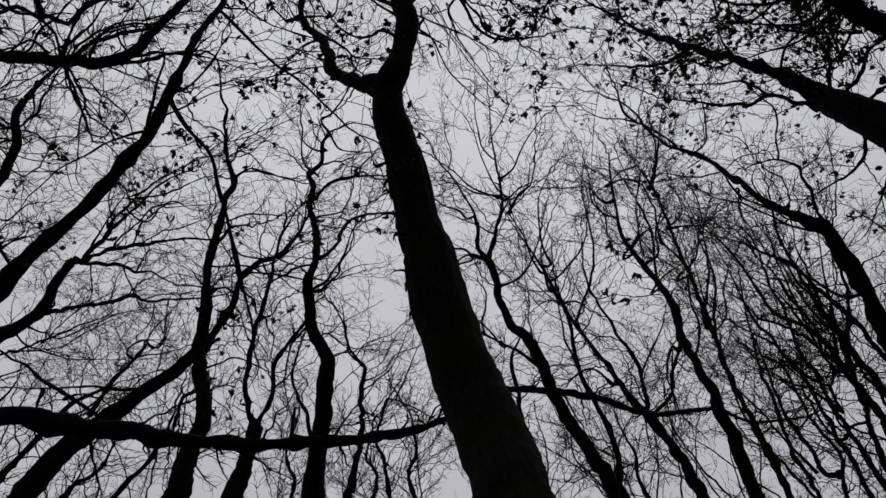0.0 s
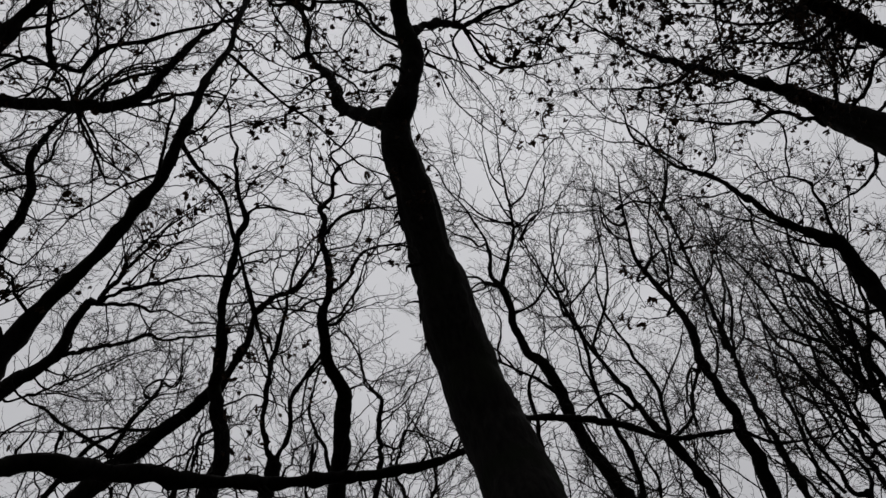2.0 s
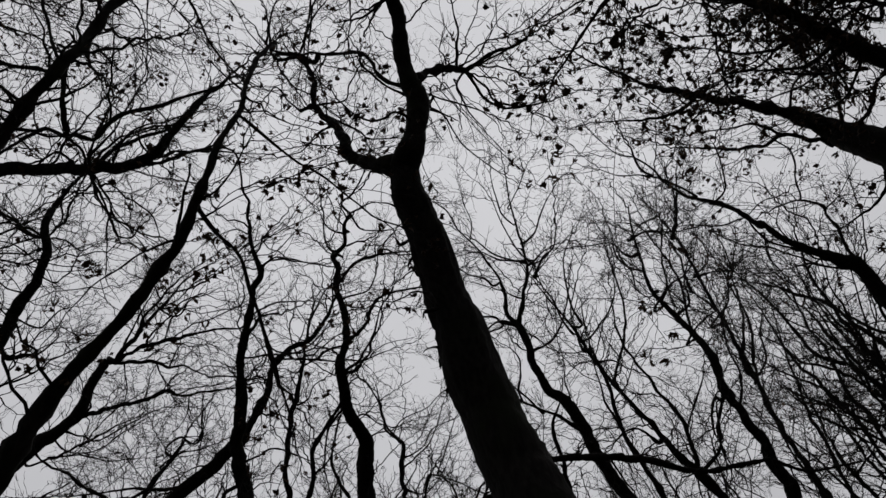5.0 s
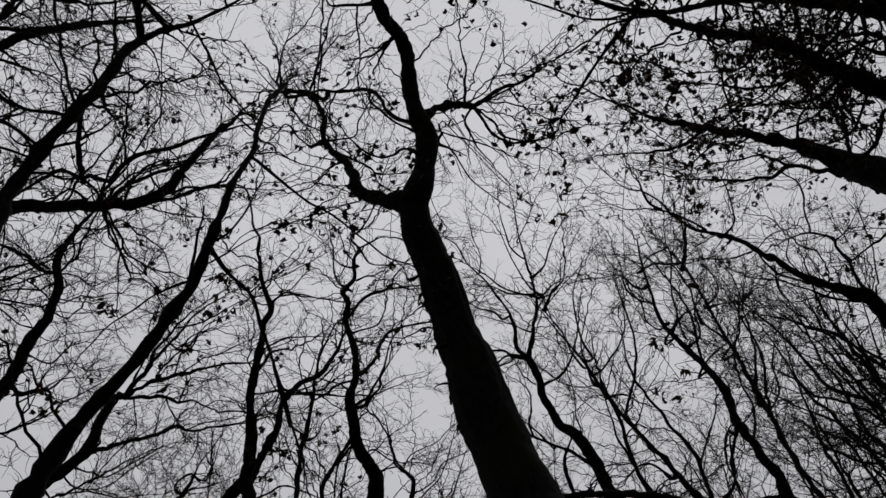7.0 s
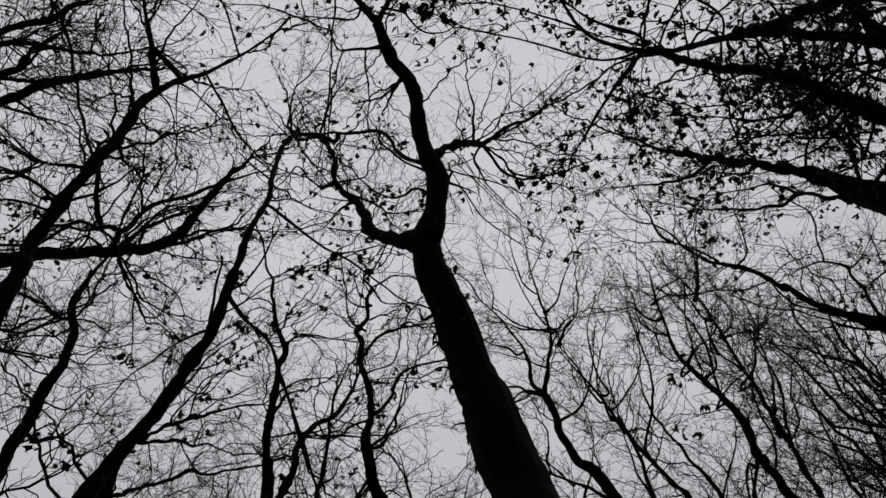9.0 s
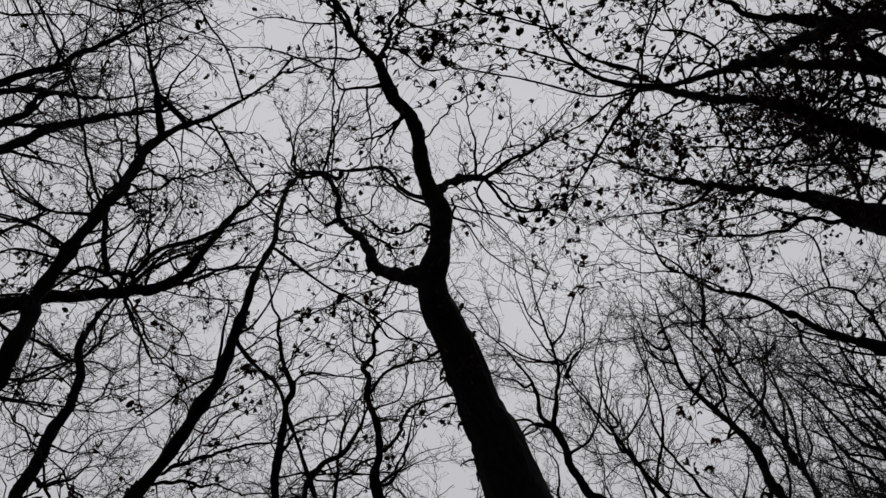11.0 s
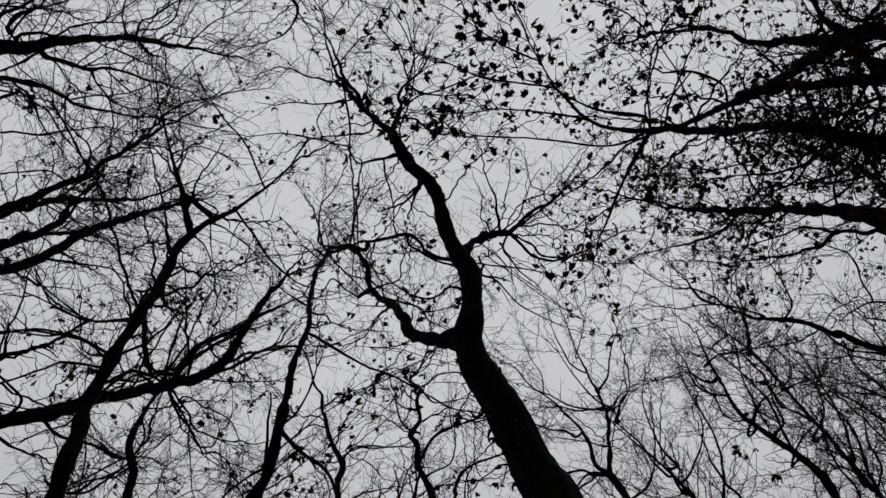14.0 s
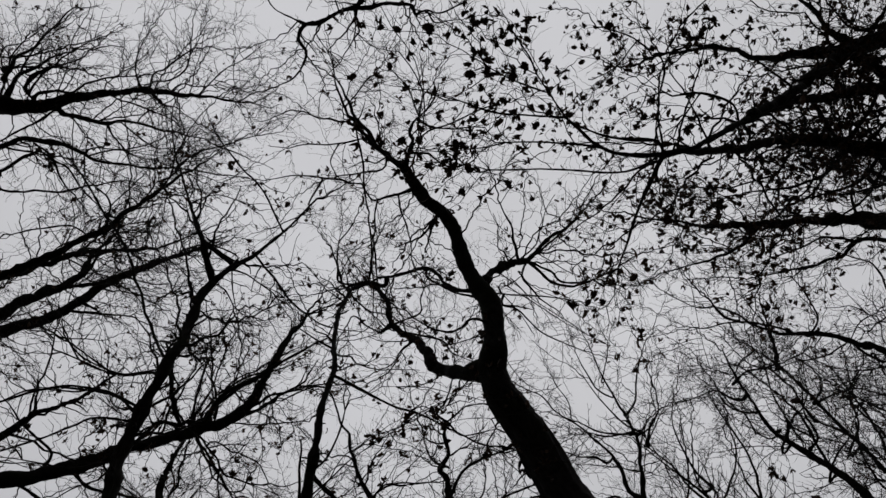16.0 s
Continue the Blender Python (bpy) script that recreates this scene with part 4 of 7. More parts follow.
T = tree("crooked dark stem with knobbly bends", 6)
bough(T, "trunk", [(-3.38, 6.37, 7.18, 0.129), (-3.19, 6.16, 7.69, 0.096), (-3.07, 5.89, 8.18, 0.087), (-3.03, 5.58, 8.61, 0.077), (-2.88, 5.11, 9.17, 0.068)], True)
bough(T, "limb", [(-2.83, 4.98, 9.23, 0.068), (-2.73, 4.71, 9.52, 0.061), (-2.61, 4.49, 9.76, 0.050), (-2.45, 4.31, 9.91, 0.047), (-2.35, 4.20, 9.99, 0.050), (-2.40, 3.99, 10.22, 0.033), (-2.34, 3.70, 10.37, 0.029), (-2.27, 3.51, 10.59, 0.022)])
bough(T, "limb", [(-2.35, 4.20, 9.99, 0.018), (-2.16, 4.19, 10.18, 0.015), (-1.65, 4.54, 10.31, 0.011)])
bough(T, "limb", [(-2.76, 4.80, 9.41, 0.025), (-2.55, 4.63, 9.72, 0.022), (-2.36, 4.85, 9.99, 0.015)])
bough(T, "limb", [(-3.06, 5.84, 8.22, 0.031), (-3.29, 5.97, 8.32, 0.025), (-3.57, 6.32, 8.36, 0.022), (-3.76, 6.71, 8.21, 0.011)])
bough(T, "limb", [(-2.33, 3.52, 10.57, 0.020), (-2.32, 3.39, 10.65, 0.020), (-2.31, 3.25, 10.73, 0.016), (-2.27, 3.04, 10.85, 0.016), (-2.29, 2.93, 10.92, 0.016), (-2.41, 2.86, 10.95, 0.013), (-2.58, 2.83, 10.96, 0.013), (-2.75, 2.81, 10.96, 0.010)])
bough(T, "limb", [(-2.39, 3.81, 10.31, 0.013), (-2.50, 3.73, 10.36, 0.010), (-2.67, 3.72, 10.35, 0.006)])
bough(T, "limb", [(-2.37, 4.18, 10.01, 0.016), (-2.20, 4.12, 10.03, 0.013), (-2.04, 4.11, 10.02, 0.013), (-1.86, 4.19, 9.94, 0.010), (-1.61, 4.26, 9.86, 0.006)])
bough(T, "limb", [(-2.44, 4.02, 10.19, 0.013), (-2.31, 3.95, 10.21, 0.010), (-2.15, 3.90, 10.21, 0.006)])
bough(T, "limb", [(-2.64, 4.59, 9.65, 0.019), (-2.44, 4.53, 9.67, 0.013), (-2.22, 4.51, 9.68, 0.013), (-1.95, 4.55, 9.62, 0.010)])
bough(T, "limb", [(-2.73, 4.92, 9.30, 0.016), (-2.48, 4.97, 9.29, 0.016), (-2.28, 5.02, 9.28, 0.013)])
bough(T, "limb", [(-3.01, 5.72, 8.44, 0.018), (-2.83, 5.69, 8.45, 0.015), (-2.62, 5.67, 8.46, 0.012), (-2.33, 5.82, 8.34, 0.009)])
bough(T, "limb", [(-2.87, 5.17, 9.11, 0.016), (-2.73, 5.14, 9.16, 0.013), (-2.60, 5.16, 9.17, 0.010)])
crown(T, twig=0.0027, leaves=60, clump=4, size=0.08, density=0.4)

T = tree("twin-stemmed young tree forking in a narrow V", 7)
bough(T, "trunk", [(-3.35, 7.84, 8.28, 0.145), (-3.18, 7.76, 8.90, 0.099), (-3.08, 7.66, 9.30, 0.101)], True)
bough(T, "limb", [(-3.08, 7.66, 9.30, 0.059), (-3.16, 7.31, 9.59, 0.050), (-2.92, 6.84, 10.09, 0.046), (-2.63, 6.38, 10.53, 0.038), (-2.34, 5.87, 11.09, 0.021)])
bough(T, "limb", [(-3.05, 7.65, 9.31, 0.050), (-2.82, 7.49, 9.72, 0.042), (-2.66, 7.17, 10.06, 0.038), (-2.20, 6.94, 10.52, 0.026)])
bough(T, "limb", [(-2.73, 6.60, 10.32, 0.019), (-2.58, 6.56, 10.34, 0.015), (-2.46, 6.43, 10.41, 0.011), (-2.32, 6.38, 10.43, 0.011)])
bough(T, "limb", [(-2.90, 6.87, 10.05, 0.019), (-2.97, 6.68, 10.11, 0.015), (-2.98, 6.43, 10.19, 0.011)])
bough(T, "limb", [(-2.54, 6.22, 10.70, 0.019), (-2.61, 6.07, 10.87, 0.015), (-2.63, 5.86, 11.10, 0.012)])
bough(T, "limb", [(-2.77, 7.44, 9.78, 0.019), (-2.59, 7.38, 9.84, 0.015), (-2.49, 7.31, 9.91, 0.011)])
crown(T, twig=0.0032, density=0.4)

T = tree("winding dark tree stem standing further back", 8)
bough(T, "trunk", [(-2.60, 9.04, 9.00, 0.169), (-2.43, 8.65, 9.51, 0.134), (-2.21, 8.12, 10.11, 0.125), (-2.08, 7.77, 10.47, 0.107), (-2.15, 7.22, 10.53, 0.087), (-2.07, 6.55, 10.70, 0.076)], True)
bough(T, "limb", [(-2.03, 6.39, 10.77, 0.076), (-1.84, 6.08, 10.89, 0.067), (-1.75, 5.71, 11.01, 0.058), (-1.75, 5.40, 11.13, 0.054), (-1.62, 5.11, 11.18, 0.049), (-1.62, 4.91, 11.23, 0.045), (-1.39, 4.76, 11.21, 0.036), (-1.35, 4.57, 11.31, 0.032), (-1.23, 4.45, 11.39, 0.024)])
bough(T, "limb", [(-1.23, 4.45, 11.39, 0.024), (-1.29, 4.28, 11.46, 0.020), (-1.06, 4.15, 11.42, 0.016), (-0.88, 3.98, 11.51, 0.012)])
bough(T, "limb", [(-1.67, 5.29, 11.07, 0.029), (-1.41, 5.06, 11.05, 0.024), (-1.12, 4.98, 11.00, 0.020), (-0.65, 4.98, 10.85, 0.012)])
bough(T, "limb", [(-1.84, 6.11, 10.80, 0.033), (-1.48, 5.80, 10.59, 0.032), (-1.27, 5.32, 10.24, 0.027), (-1.07, 5.10, 10.07, 0.022), (-0.55, 4.99, 9.85, 0.014)])
bough(T, "limb", [(-2.06, 6.53, 10.67, 0.030), (-1.74, 6.33, 10.52, 0.025), (-1.52, 6.04, 10.42, 0.020), (-1.28, 5.88, 10.56, 0.012)])
bough(T, "limb", [(-1.60, 4.85, 11.13, 0.020), (-1.66, 4.72, 11.19, 0.016), (-1.63, 4.47, 11.32, 0.012)])
bough(T, "limb", [(-1.95, 6.27, 10.92, 0.025), (-2.32, 6.42, 11.08, 0.022), (-2.70, 6.61, 11.21, 0.013)])
bough(T, "limb", [(-2.46, 8.59, 9.57, 0.045), (-2.60, 8.40, 10.13, 0.036), (-2.80, 8.23, 10.64, 0.028), (-2.60, 7.88, 11.00, 0.019)])
bough(T, "limb", [(-2.08, 6.61, 10.68, 0.032), (-1.88, 6.57, 10.64, 0.032), (-1.71, 6.42, 10.66, 0.023), (-1.54, 6.27, 10.68, 0.023), (-1.44, 6.04, 10.73, 0.019), (-1.31, 5.84, 10.78, 0.015), (-1.14, 5.65, 10.80, 0.011)])
bough(T, "limb", [(-2.14, 7.09, 10.56, 0.033), (-2.32, 7.12, 10.52, 0.024), (-2.48, 7.22, 10.40, 0.020), (-2.59, 7.38, 10.26, 0.016)])
bough(T, "limb", [(-1.63, 5.28, 11.06, 0.022), (-1.51, 5.18, 11.16, 0.022), (-1.32, 5.10, 11.23, 0.023), (-1.12, 5.11, 11.26, 0.023), (-0.99, 5.11, 11.27, 0.019), (-0.92, 5.03, 11.35, 0.015), (-0.70, 4.94, 11.44, 0.011)])
bough(T, "limb", [(-1.03, 5.11, 11.27, 0.015), (-0.89, 5.10, 11.31, 0.015), (-0.75, 5.22, 11.27, 0.015), (-0.56, 5.31, 11.26, 0.011)])
bough(T, "limb", [(-1.24, 4.55, 11.32, 0.018), (-1.16, 4.63, 11.21, 0.015), (-0.97, 4.66, 11.11, 0.011), (-0.73, 4.68, 11.00, 0.007)])
bough(T, "limb", [(-1.30, 4.65, 11.26, 0.018), (-1.44, 4.62, 11.27, 0.015), (-1.60, 4.48, 11.34, 0.011), (-1.63, 4.30, 11.44, 0.007)])
bough(T, "limb", [(-1.41, 4.82, 11.19, 0.018), (-1.26, 4.81, 11.21, 0.015)])
bough(T, "limb", [(-1.52, 4.99, 11.21, 0.019), (-1.60, 4.90, 11.25, 0.015), (-1.63, 4.87, 11.27, 0.007)])
bough(T, "limb", [(-1.74, 5.57, 11.07, 0.023), (-1.53, 5.58, 11.12, 0.015), (-1.32, 5.60, 11.18, 0.015), (-1.17, 5.48, 11.33, 0.012)])
bough(T, "limb", [(-1.06, 4.42, 11.41, 0.015), (-0.85, 4.39, 11.38, 0.011), (-0.66, 4.43, 11.31, 0.011)])
bough(T, "limb", [(-1.67, 6.42, 10.65, 0.015), (-1.45, 6.40, 10.68, 0.012), (-1.28, 6.40, 10.69, 0.008)])
bough(T, "limb", [(-2.02, 6.33, 10.80, 0.019), (-2.12, 6.19, 10.85, 0.015), (-2.26, 6.11, 10.87, 0.012)])
bough(T, "limb", [(-2.14, 7.80, 10.44, 0.020), (-1.92, 7.73, 10.55, 0.016), (-1.67, 7.79, 10.59, 0.012)])
bough(T, "limb", [(-2.17, 7.38, 10.51, 0.020), (-1.99, 7.31, 10.56, 0.016), (-1.81, 7.45, 10.46, 0.012)])
sprig(T, (-1.13, 5.04, 10.97), 4)
crown(T, twig=0.0032, density=0.32)

T = tree("thin pale-looking bare stem in the distance", 9)
bough(T, "trunk", [(-2.83, 12.24, 11.45, 0.101), (-2.50, 11.70, 12.16, 0.059), (-2.25, 11.13, 12.81, 0.053), (-2.06, 10.63, 13.33, 0.047)], True)
bough(T, "limb", [(-2.06, 10.63, 13.33, 0.042), (-2.30, 10.32, 13.55, 0.030), (-2.33, 9.88, 13.91, 0.024), (-2.46, 9.52, 14.17, 0.018)])
bough(T, "limb", [(-2.17, 10.94, 13.01, 0.024), (-1.56, 10.74, 13.30, 0.018), (-1.09, 10.30, 13.74, 0.012)])
bough(T, "limb", [(-2.08, 10.70, 13.27, 0.032), (-2.24, 10.46, 13.48, 0.027), (-2.32, 10.30, 13.61, 0.027), (-2.31, 10.04, 13.84, 0.022), (-2.30, 9.76, 14.07, 0.016)])
bough(T, "limb", [(-2.10, 10.81, 13.14, 0.022), (-1.73, 10.78, 13.25, 0.016), (-1.38, 10.61, 13.46, 0.016), (-0.95, 10.59, 13.57, 0.011)])
bough(T, "limb", [(-1.57, 11.28, 12.87, 0.022), (-1.40, 11.08, 13.03, 0.022), (-1.16, 10.79, 13.25, 0.016), (-0.92, 10.50, 13.47, 0.011)])
bough(T, "limb", [(-2.28, 11.22, 12.70, 0.027), (-1.89, 11.31, 12.59, 0.021), (-1.71, 11.07, 12.71, 0.021), (-1.29, 11.21, 12.56, 0.021), (-0.89, 11.44, 12.35, 0.016)])
bough(T, "limb", [(-2.32, 10.30, 13.61, 0.016), (-2.69, 10.35, 13.52, 0.016), (-2.91, 10.03, 13.67, 0.011)])
bough(T, "limb", [(-2.24, 10.46, 13.48, 0.016), (-1.95, 10.22, 13.58, 0.016), (-1.45, 10.12, 13.57, 0.011), (-1.04, 9.91, 13.64, 0.011)])
crown(T, twig=0.0044, density=0.7)

T = tree("bare tree with an upright forked crown", 10, 0.5)
bough(T, "trunk", [(1.73, 9.44, 8.26, 0.136), (1.52, 9.05, 8.83, 0.106), (1.24, 8.55, 9.47, 0.095), (1.06, 7.98, 10.23, 0.091), (0.78, 7.78, 10.52, 0.065), (0.71, 7.34, 10.88, 0.057), (0.67, 6.98, 11.16, 0.054)], True)
bough(T, "limb", [(0.61, 6.94, 11.19, 0.031), (0.36, 6.94, 11.34, 0.022), (0.04, 7.06, 11.26, 0.013)])
bough(T, "limb", [(0.71, 6.91, 11.21, 0.044), (0.83, 6.35, 11.03, 0.034), (0.95, 5.67, 10.78, 0.024), (0.97, 4.97, 11.17, 0.016), (1.03, 4.55, 11.37, 0.008)])
bough(T, "limb", [(1.10, 8.24, 9.89, 0.039), (0.85, 7.82, 9.85, 0.030), (0.35, 7.37, 9.91, 0.021)])
bough(T, "limb", [(0.71, 7.34, 10.88, 0.026), (1.19, 7.18, 10.96, 0.022), (1.59, 6.71, 11.39, 0.013)])
bough(T, "limb", [(0.60, 6.98, 11.16, 0.048), (0.53, 6.85, 11.30, 0.039), (0.59, 6.66, 11.50, 0.034), (0.59, 6.47, 11.70, 0.025), (0.49, 6.26, 11.92, 0.021), (0.42, 6.05, 12.13, 0.021), (0.32, 5.93, 12.26, 0.017), (0.19, 5.74, 12.46, 0.013), (0.11, 5.53, 12.68, 0.013), (-0.03, 5.38, 12.83, 0.009)])
bough(T, "limb", [(0.98, 5.44, 10.90, 0.022), (1.14, 5.35, 10.91, 0.019), (1.24, 5.27, 10.93, 0.015), (1.41, 5.01, 11.01, 0.011), (1.67, 4.75, 11.08, 0.007)])
bough(T, "limb", [(1.01, 5.74, 10.80, 0.019), (1.19, 5.72, 10.79, 0.015), (1.34, 5.63, 10.83, 0.011), (1.44, 5.36, 10.97, 0.007)])
bough(T, "limb", [(0.95, 5.19, 11.05, 0.015), (0.84, 5.03, 11.14, 0.015), (0.81, 4.74, 11.31, 0.011), (0.83, 4.50, 11.45, 0.007)])
bough(T, "limb", [(0.46, 6.49, 11.69, 0.021), (0.36, 6.36, 11.78, 0.021), (0.19, 6.30, 11.83, 0.017), (0.01, 6.15, 11.94, 0.012)])
bough(T, "limb", [(0.90, 5.64, 10.80, 0.019), (0.61, 5.57, 10.87, 0.015), (0.42, 5.44, 10.98, 0.011)])
bough(T, "limb", [(1.05, 5.73, 10.80, 0.011), (1.07, 5.87, 10.66, 0.011), (1.08, 6.09, 10.44, 0.007)])
bough(T, "limb", [(0.59, 7.01, 11.15, 0.039), (0.46, 6.87, 11.18, 0.024), (0.31, 6.72, 11.21, 0.024), (0.09, 6.64, 11.18, 0.020)])
bough(T, "limb", [(0.41, 7.00, 11.26, 0.016), (0.17, 7.03, 11.24, 0.012), (0.03, 7.16, 11.15, 0.008)])
bough(T, "limb", [(0.32, 5.93, 12.26, 0.013), (0.43, 5.71, 12.48, 0.013), (0.40, 5.50, 12.69, 0.008)])
bough(T, "limb", [(0.92, 4.97, 11.17, 0.011), (1.13, 4.82, 11.31, 0.011), (1.31, 4.63, 11.48, 0.007)])
bough(T, "limb", [(0.75, 6.43, 11.08, 0.016), (0.55, 6.29, 11.18, 0.012)])
bough(T, "limb", [(1.01, 5.87, 10.67, 0.021), (1.23, 5.66, 10.74, 0.018), (1.38, 5.57, 10.77, 0.014), (1.50, 5.30, 10.86, 0.011)])
bough(T, "limb", [(1.00, 5.74, 10.80, 0.022), (0.80, 5.63, 10.85, 0.018), (0.55, 5.48, 10.92, 0.015), (0.40, 5.28, 10.99, 0.011)])
bough(T, "limb", [(1.05, 5.74, 10.80, 0.018), (0.90, 5.53, 10.90, 0.015), (0.79, 5.17, 11.07, 0.011), (0.75, 4.83, 11.23, 0.007)])
bough(T, "limb", [(0.34, 7.19, 10.02, 0.019), (0.43, 7.08, 10.11, 0.015), (0.48, 6.93, 10.23, 0.015), (0.46, 6.82, 10.31, 0.011), (0.40, 6.74, 10.37, 0.008)])
bough(T, "limb", [(0.58, 7.64, 9.86, 0.019), (0.47, 7.48, 10.01, 0.019), (0.34, 7.34, 10.15, 0.015), (0.26, 7.27, 10.21, 0.012)])
crown(T, twig=0.0032, density=0.55)

T = tree("slim bowed stem with spreading side shoots", 11, 0.6)
bough(T, "trunk", [(2.60, 8.47, 7.32, 0.096), (2.48, 8.28, 7.93, 0.084), (2.15, 7.96, 8.62, 0.070), (1.90, 7.66, 9.19, 0.046), (1.64, 7.26, 9.70, 0.036), (1.43, 6.88, 10.07, 0.032), (1.32, 6.59, 10.31, 0.022), (1.04, 6.08, 10.71, 0.010)], True)
bough(T, "limb", [(2.28, 8.09, 8.43, 0.032), (2.57, 7.80, 8.48, 0.024), (2.70, 7.26, 8.75, 0.012)])
bough(T, "limb", [(1.65, 7.28, 9.68, 0.025), (2.07, 6.74, 10.19, 0.021), (2.19, 6.30, 10.85, 0.013)])
bough(T, "limb", [(2.29, 7.98, 8.52, 0.037), (2.28, 7.71, 8.68, 0.033), (2.23, 7.45, 8.83, 0.033), (2.08, 7.11, 9.03, 0.029), (1.96, 6.81, 9.21, 0.021), (1.83, 6.51, 9.38, 0.017), (1.78, 6.27, 9.52, 0.014), (1.81, 6.05, 9.66, 0.010)])
bough(T, "limb", [(1.92, 7.83, 8.91, 0.030), (1.73, 7.66, 9.04, 0.022), (1.54, 7.64, 9.06, 0.018), (1.41, 7.69, 9.03, 0.014)])
bough(T, "limb", [(2.27, 7.60, 8.74, 0.018), (2.44, 7.37, 8.88, 0.018), (2.63, 7.14, 9.02, 0.014), (2.71, 7.02, 9.09, 0.010)])
bough(T, "limb", [(1.32, 6.71, 10.22, 0.023), (1.22, 6.50, 10.40, 0.019), (1.20, 6.31, 10.56, 0.015), (1.09, 6.10, 10.75, 0.011)])
bough(T, "limb", [(1.38, 6.91, 10.05, 0.023), (1.36, 6.64, 10.18, 0.019), (1.36, 6.38, 10.31, 0.015), (1.46, 6.18, 10.41, 0.011)])
bough(T, "limb", [(1.45, 7.07, 9.89, 0.019), (1.70, 7.08, 9.89, 0.015), (1.84, 7.18, 9.83, 0.011)])
bough(T, "limb", [(1.46, 6.58, 10.21, 0.022), (1.36, 6.11, 10.18, 0.018), (1.36, 5.72, 10.16, 0.014), (1.40, 5.35, 10.14, 0.010), (1.54, 5.04, 10.10, 0.007)])
bough(T, "limb", [(1.53, 6.78, 10.14, 0.018), (1.81, 6.61, 10.26, 0.014), (2.02, 6.41, 10.39, 0.014), (2.10, 6.15, 10.53, 0.011)])
crown(T, twig=0.0031, density=0.85)

T = tree("thin straight bare stem among stouter trunks", 12)
bough(T, "trunk", [(1.43, 7.37, 6.78, 0.051), (1.45, 7.06, 7.18, 0.044), (1.32, 6.60, 7.75, 0.034), (1.26, 6.18, 8.19, 0.027), (1.25, 5.77, 8.55, 0.014)], True)
bough(T, "limb", [(1.29, 6.47, 7.88, 0.018), (1.20, 6.17, 8.07, 0.015), (1.18, 5.93, 8.21, 0.012), (1.18, 5.73, 8.33, 0.009)])
crown(T, twig=0.0025, density=0.8)

T = tree("slender dark bare tree on a low rise", 13, 0.6)
bough(T, "trunk", [(3.98, 10.43, 8.47, 0.119), (3.91, 10.03, 9.08, 0.102), (3.77, 9.50, 9.81, 0.089), (3.51, 8.92, 10.54, 0.068), (3.54, 8.52, 11.31, 0.057), (3.30, 8.24, 12.01, 0.044), (3.12, 7.79, 12.40, 0.031), (3.13, 6.91, 12.99, 0.017)], True)
bough(T, "limb", [(3.49, 8.55, 11.69, 0.031), (3.60, 7.76, 12.27, 0.025), (3.37, 7.18, 12.75, 0.015)])
bough(T, "limb", [(3.50, 8.96, 10.51, 0.039), (3.27, 9.29, 10.25, 0.029), (3.18, 9.66, 9.87, 0.020)])
bough(T, "limb", [(3.65, 9.13, 10.28, 0.025), (3.81, 8.72, 10.53, 0.021), (3.76, 8.32, 10.79, 0.021), (3.79, 7.99, 11.00, 0.017), (3.96, 7.69, 11.19, 0.013)])
bough(T, "limb", [(3.31, 8.97, 10.49, 0.026), (3.18, 9.37, 10.28, 0.021), (3.23, 9.57, 10.17, 0.017)])
bough(T, "limb", [(3.40, 8.27, 11.90, 0.027), (3.64, 8.15, 11.99, 0.023), (3.68, 7.83, 12.21, 0.018), (3.84, 7.62, 12.37, 0.014)])
bough(T, "limb", [(3.24, 7.94, 12.27, 0.028), (3.05, 8.04, 12.31, 0.018), (2.91, 7.94, 12.50, 0.014)])
bough(T, "limb", [(3.08, 7.63, 12.51, 0.023), (2.84, 7.50, 12.69, 0.019), (2.79, 7.24, 12.97, 0.014)])
bough(T, "limb", [(3.23, 8.06, 12.18, 0.040), (3.45, 7.88, 12.25, 0.021), (3.70, 7.83, 12.28, 0.017), (3.95, 7.61, 12.36, 0.013)])
bough(T, "limb", [(2.98, 7.37, 12.70, 0.036), (2.83, 7.22, 12.72, 0.022), (2.67, 7.02, 12.75, 0.017), (2.42, 6.97, 12.73, 0.013)])
bough(T, "limb", [(2.99, 7.14, 12.83, 0.026), (3.28, 7.07, 12.81, 0.022), (3.64, 7.14, 12.75, 0.018)])
bough(T, "limb", [(3.32, 8.52, 11.40, 0.022), (3.66, 8.34, 11.59, 0.018), (3.95, 8.27, 11.69, 0.013)])
bough(T, "limb", [(3.65, 9.13, 10.28, 0.021), (3.41, 8.82, 10.45, 0.017), (3.18, 9.07, 10.28, 0.013)])
bough(T, "limb", [(2.99, 8.00, 12.39, 0.027), (2.88, 7.51, 12.49, 0.022), (2.69, 7.20, 12.54, 0.018), (2.67, 6.76, 12.62, 0.013), (2.61, 6.42, 12.68, 0.009)])
bough(T, "limb", [(3.07, 8.20, 12.07, 0.026), (3.33, 7.75, 12.09, 0.022), (3.32, 7.20, 12.14, 0.017), (3.40, 6.69, 12.17, 0.013)])
sprig(T, (2.81, 8.31, 12.03), 5)
crown(T, twig=0.0037, leaves=260, clump=2, size=0.045, density=1)

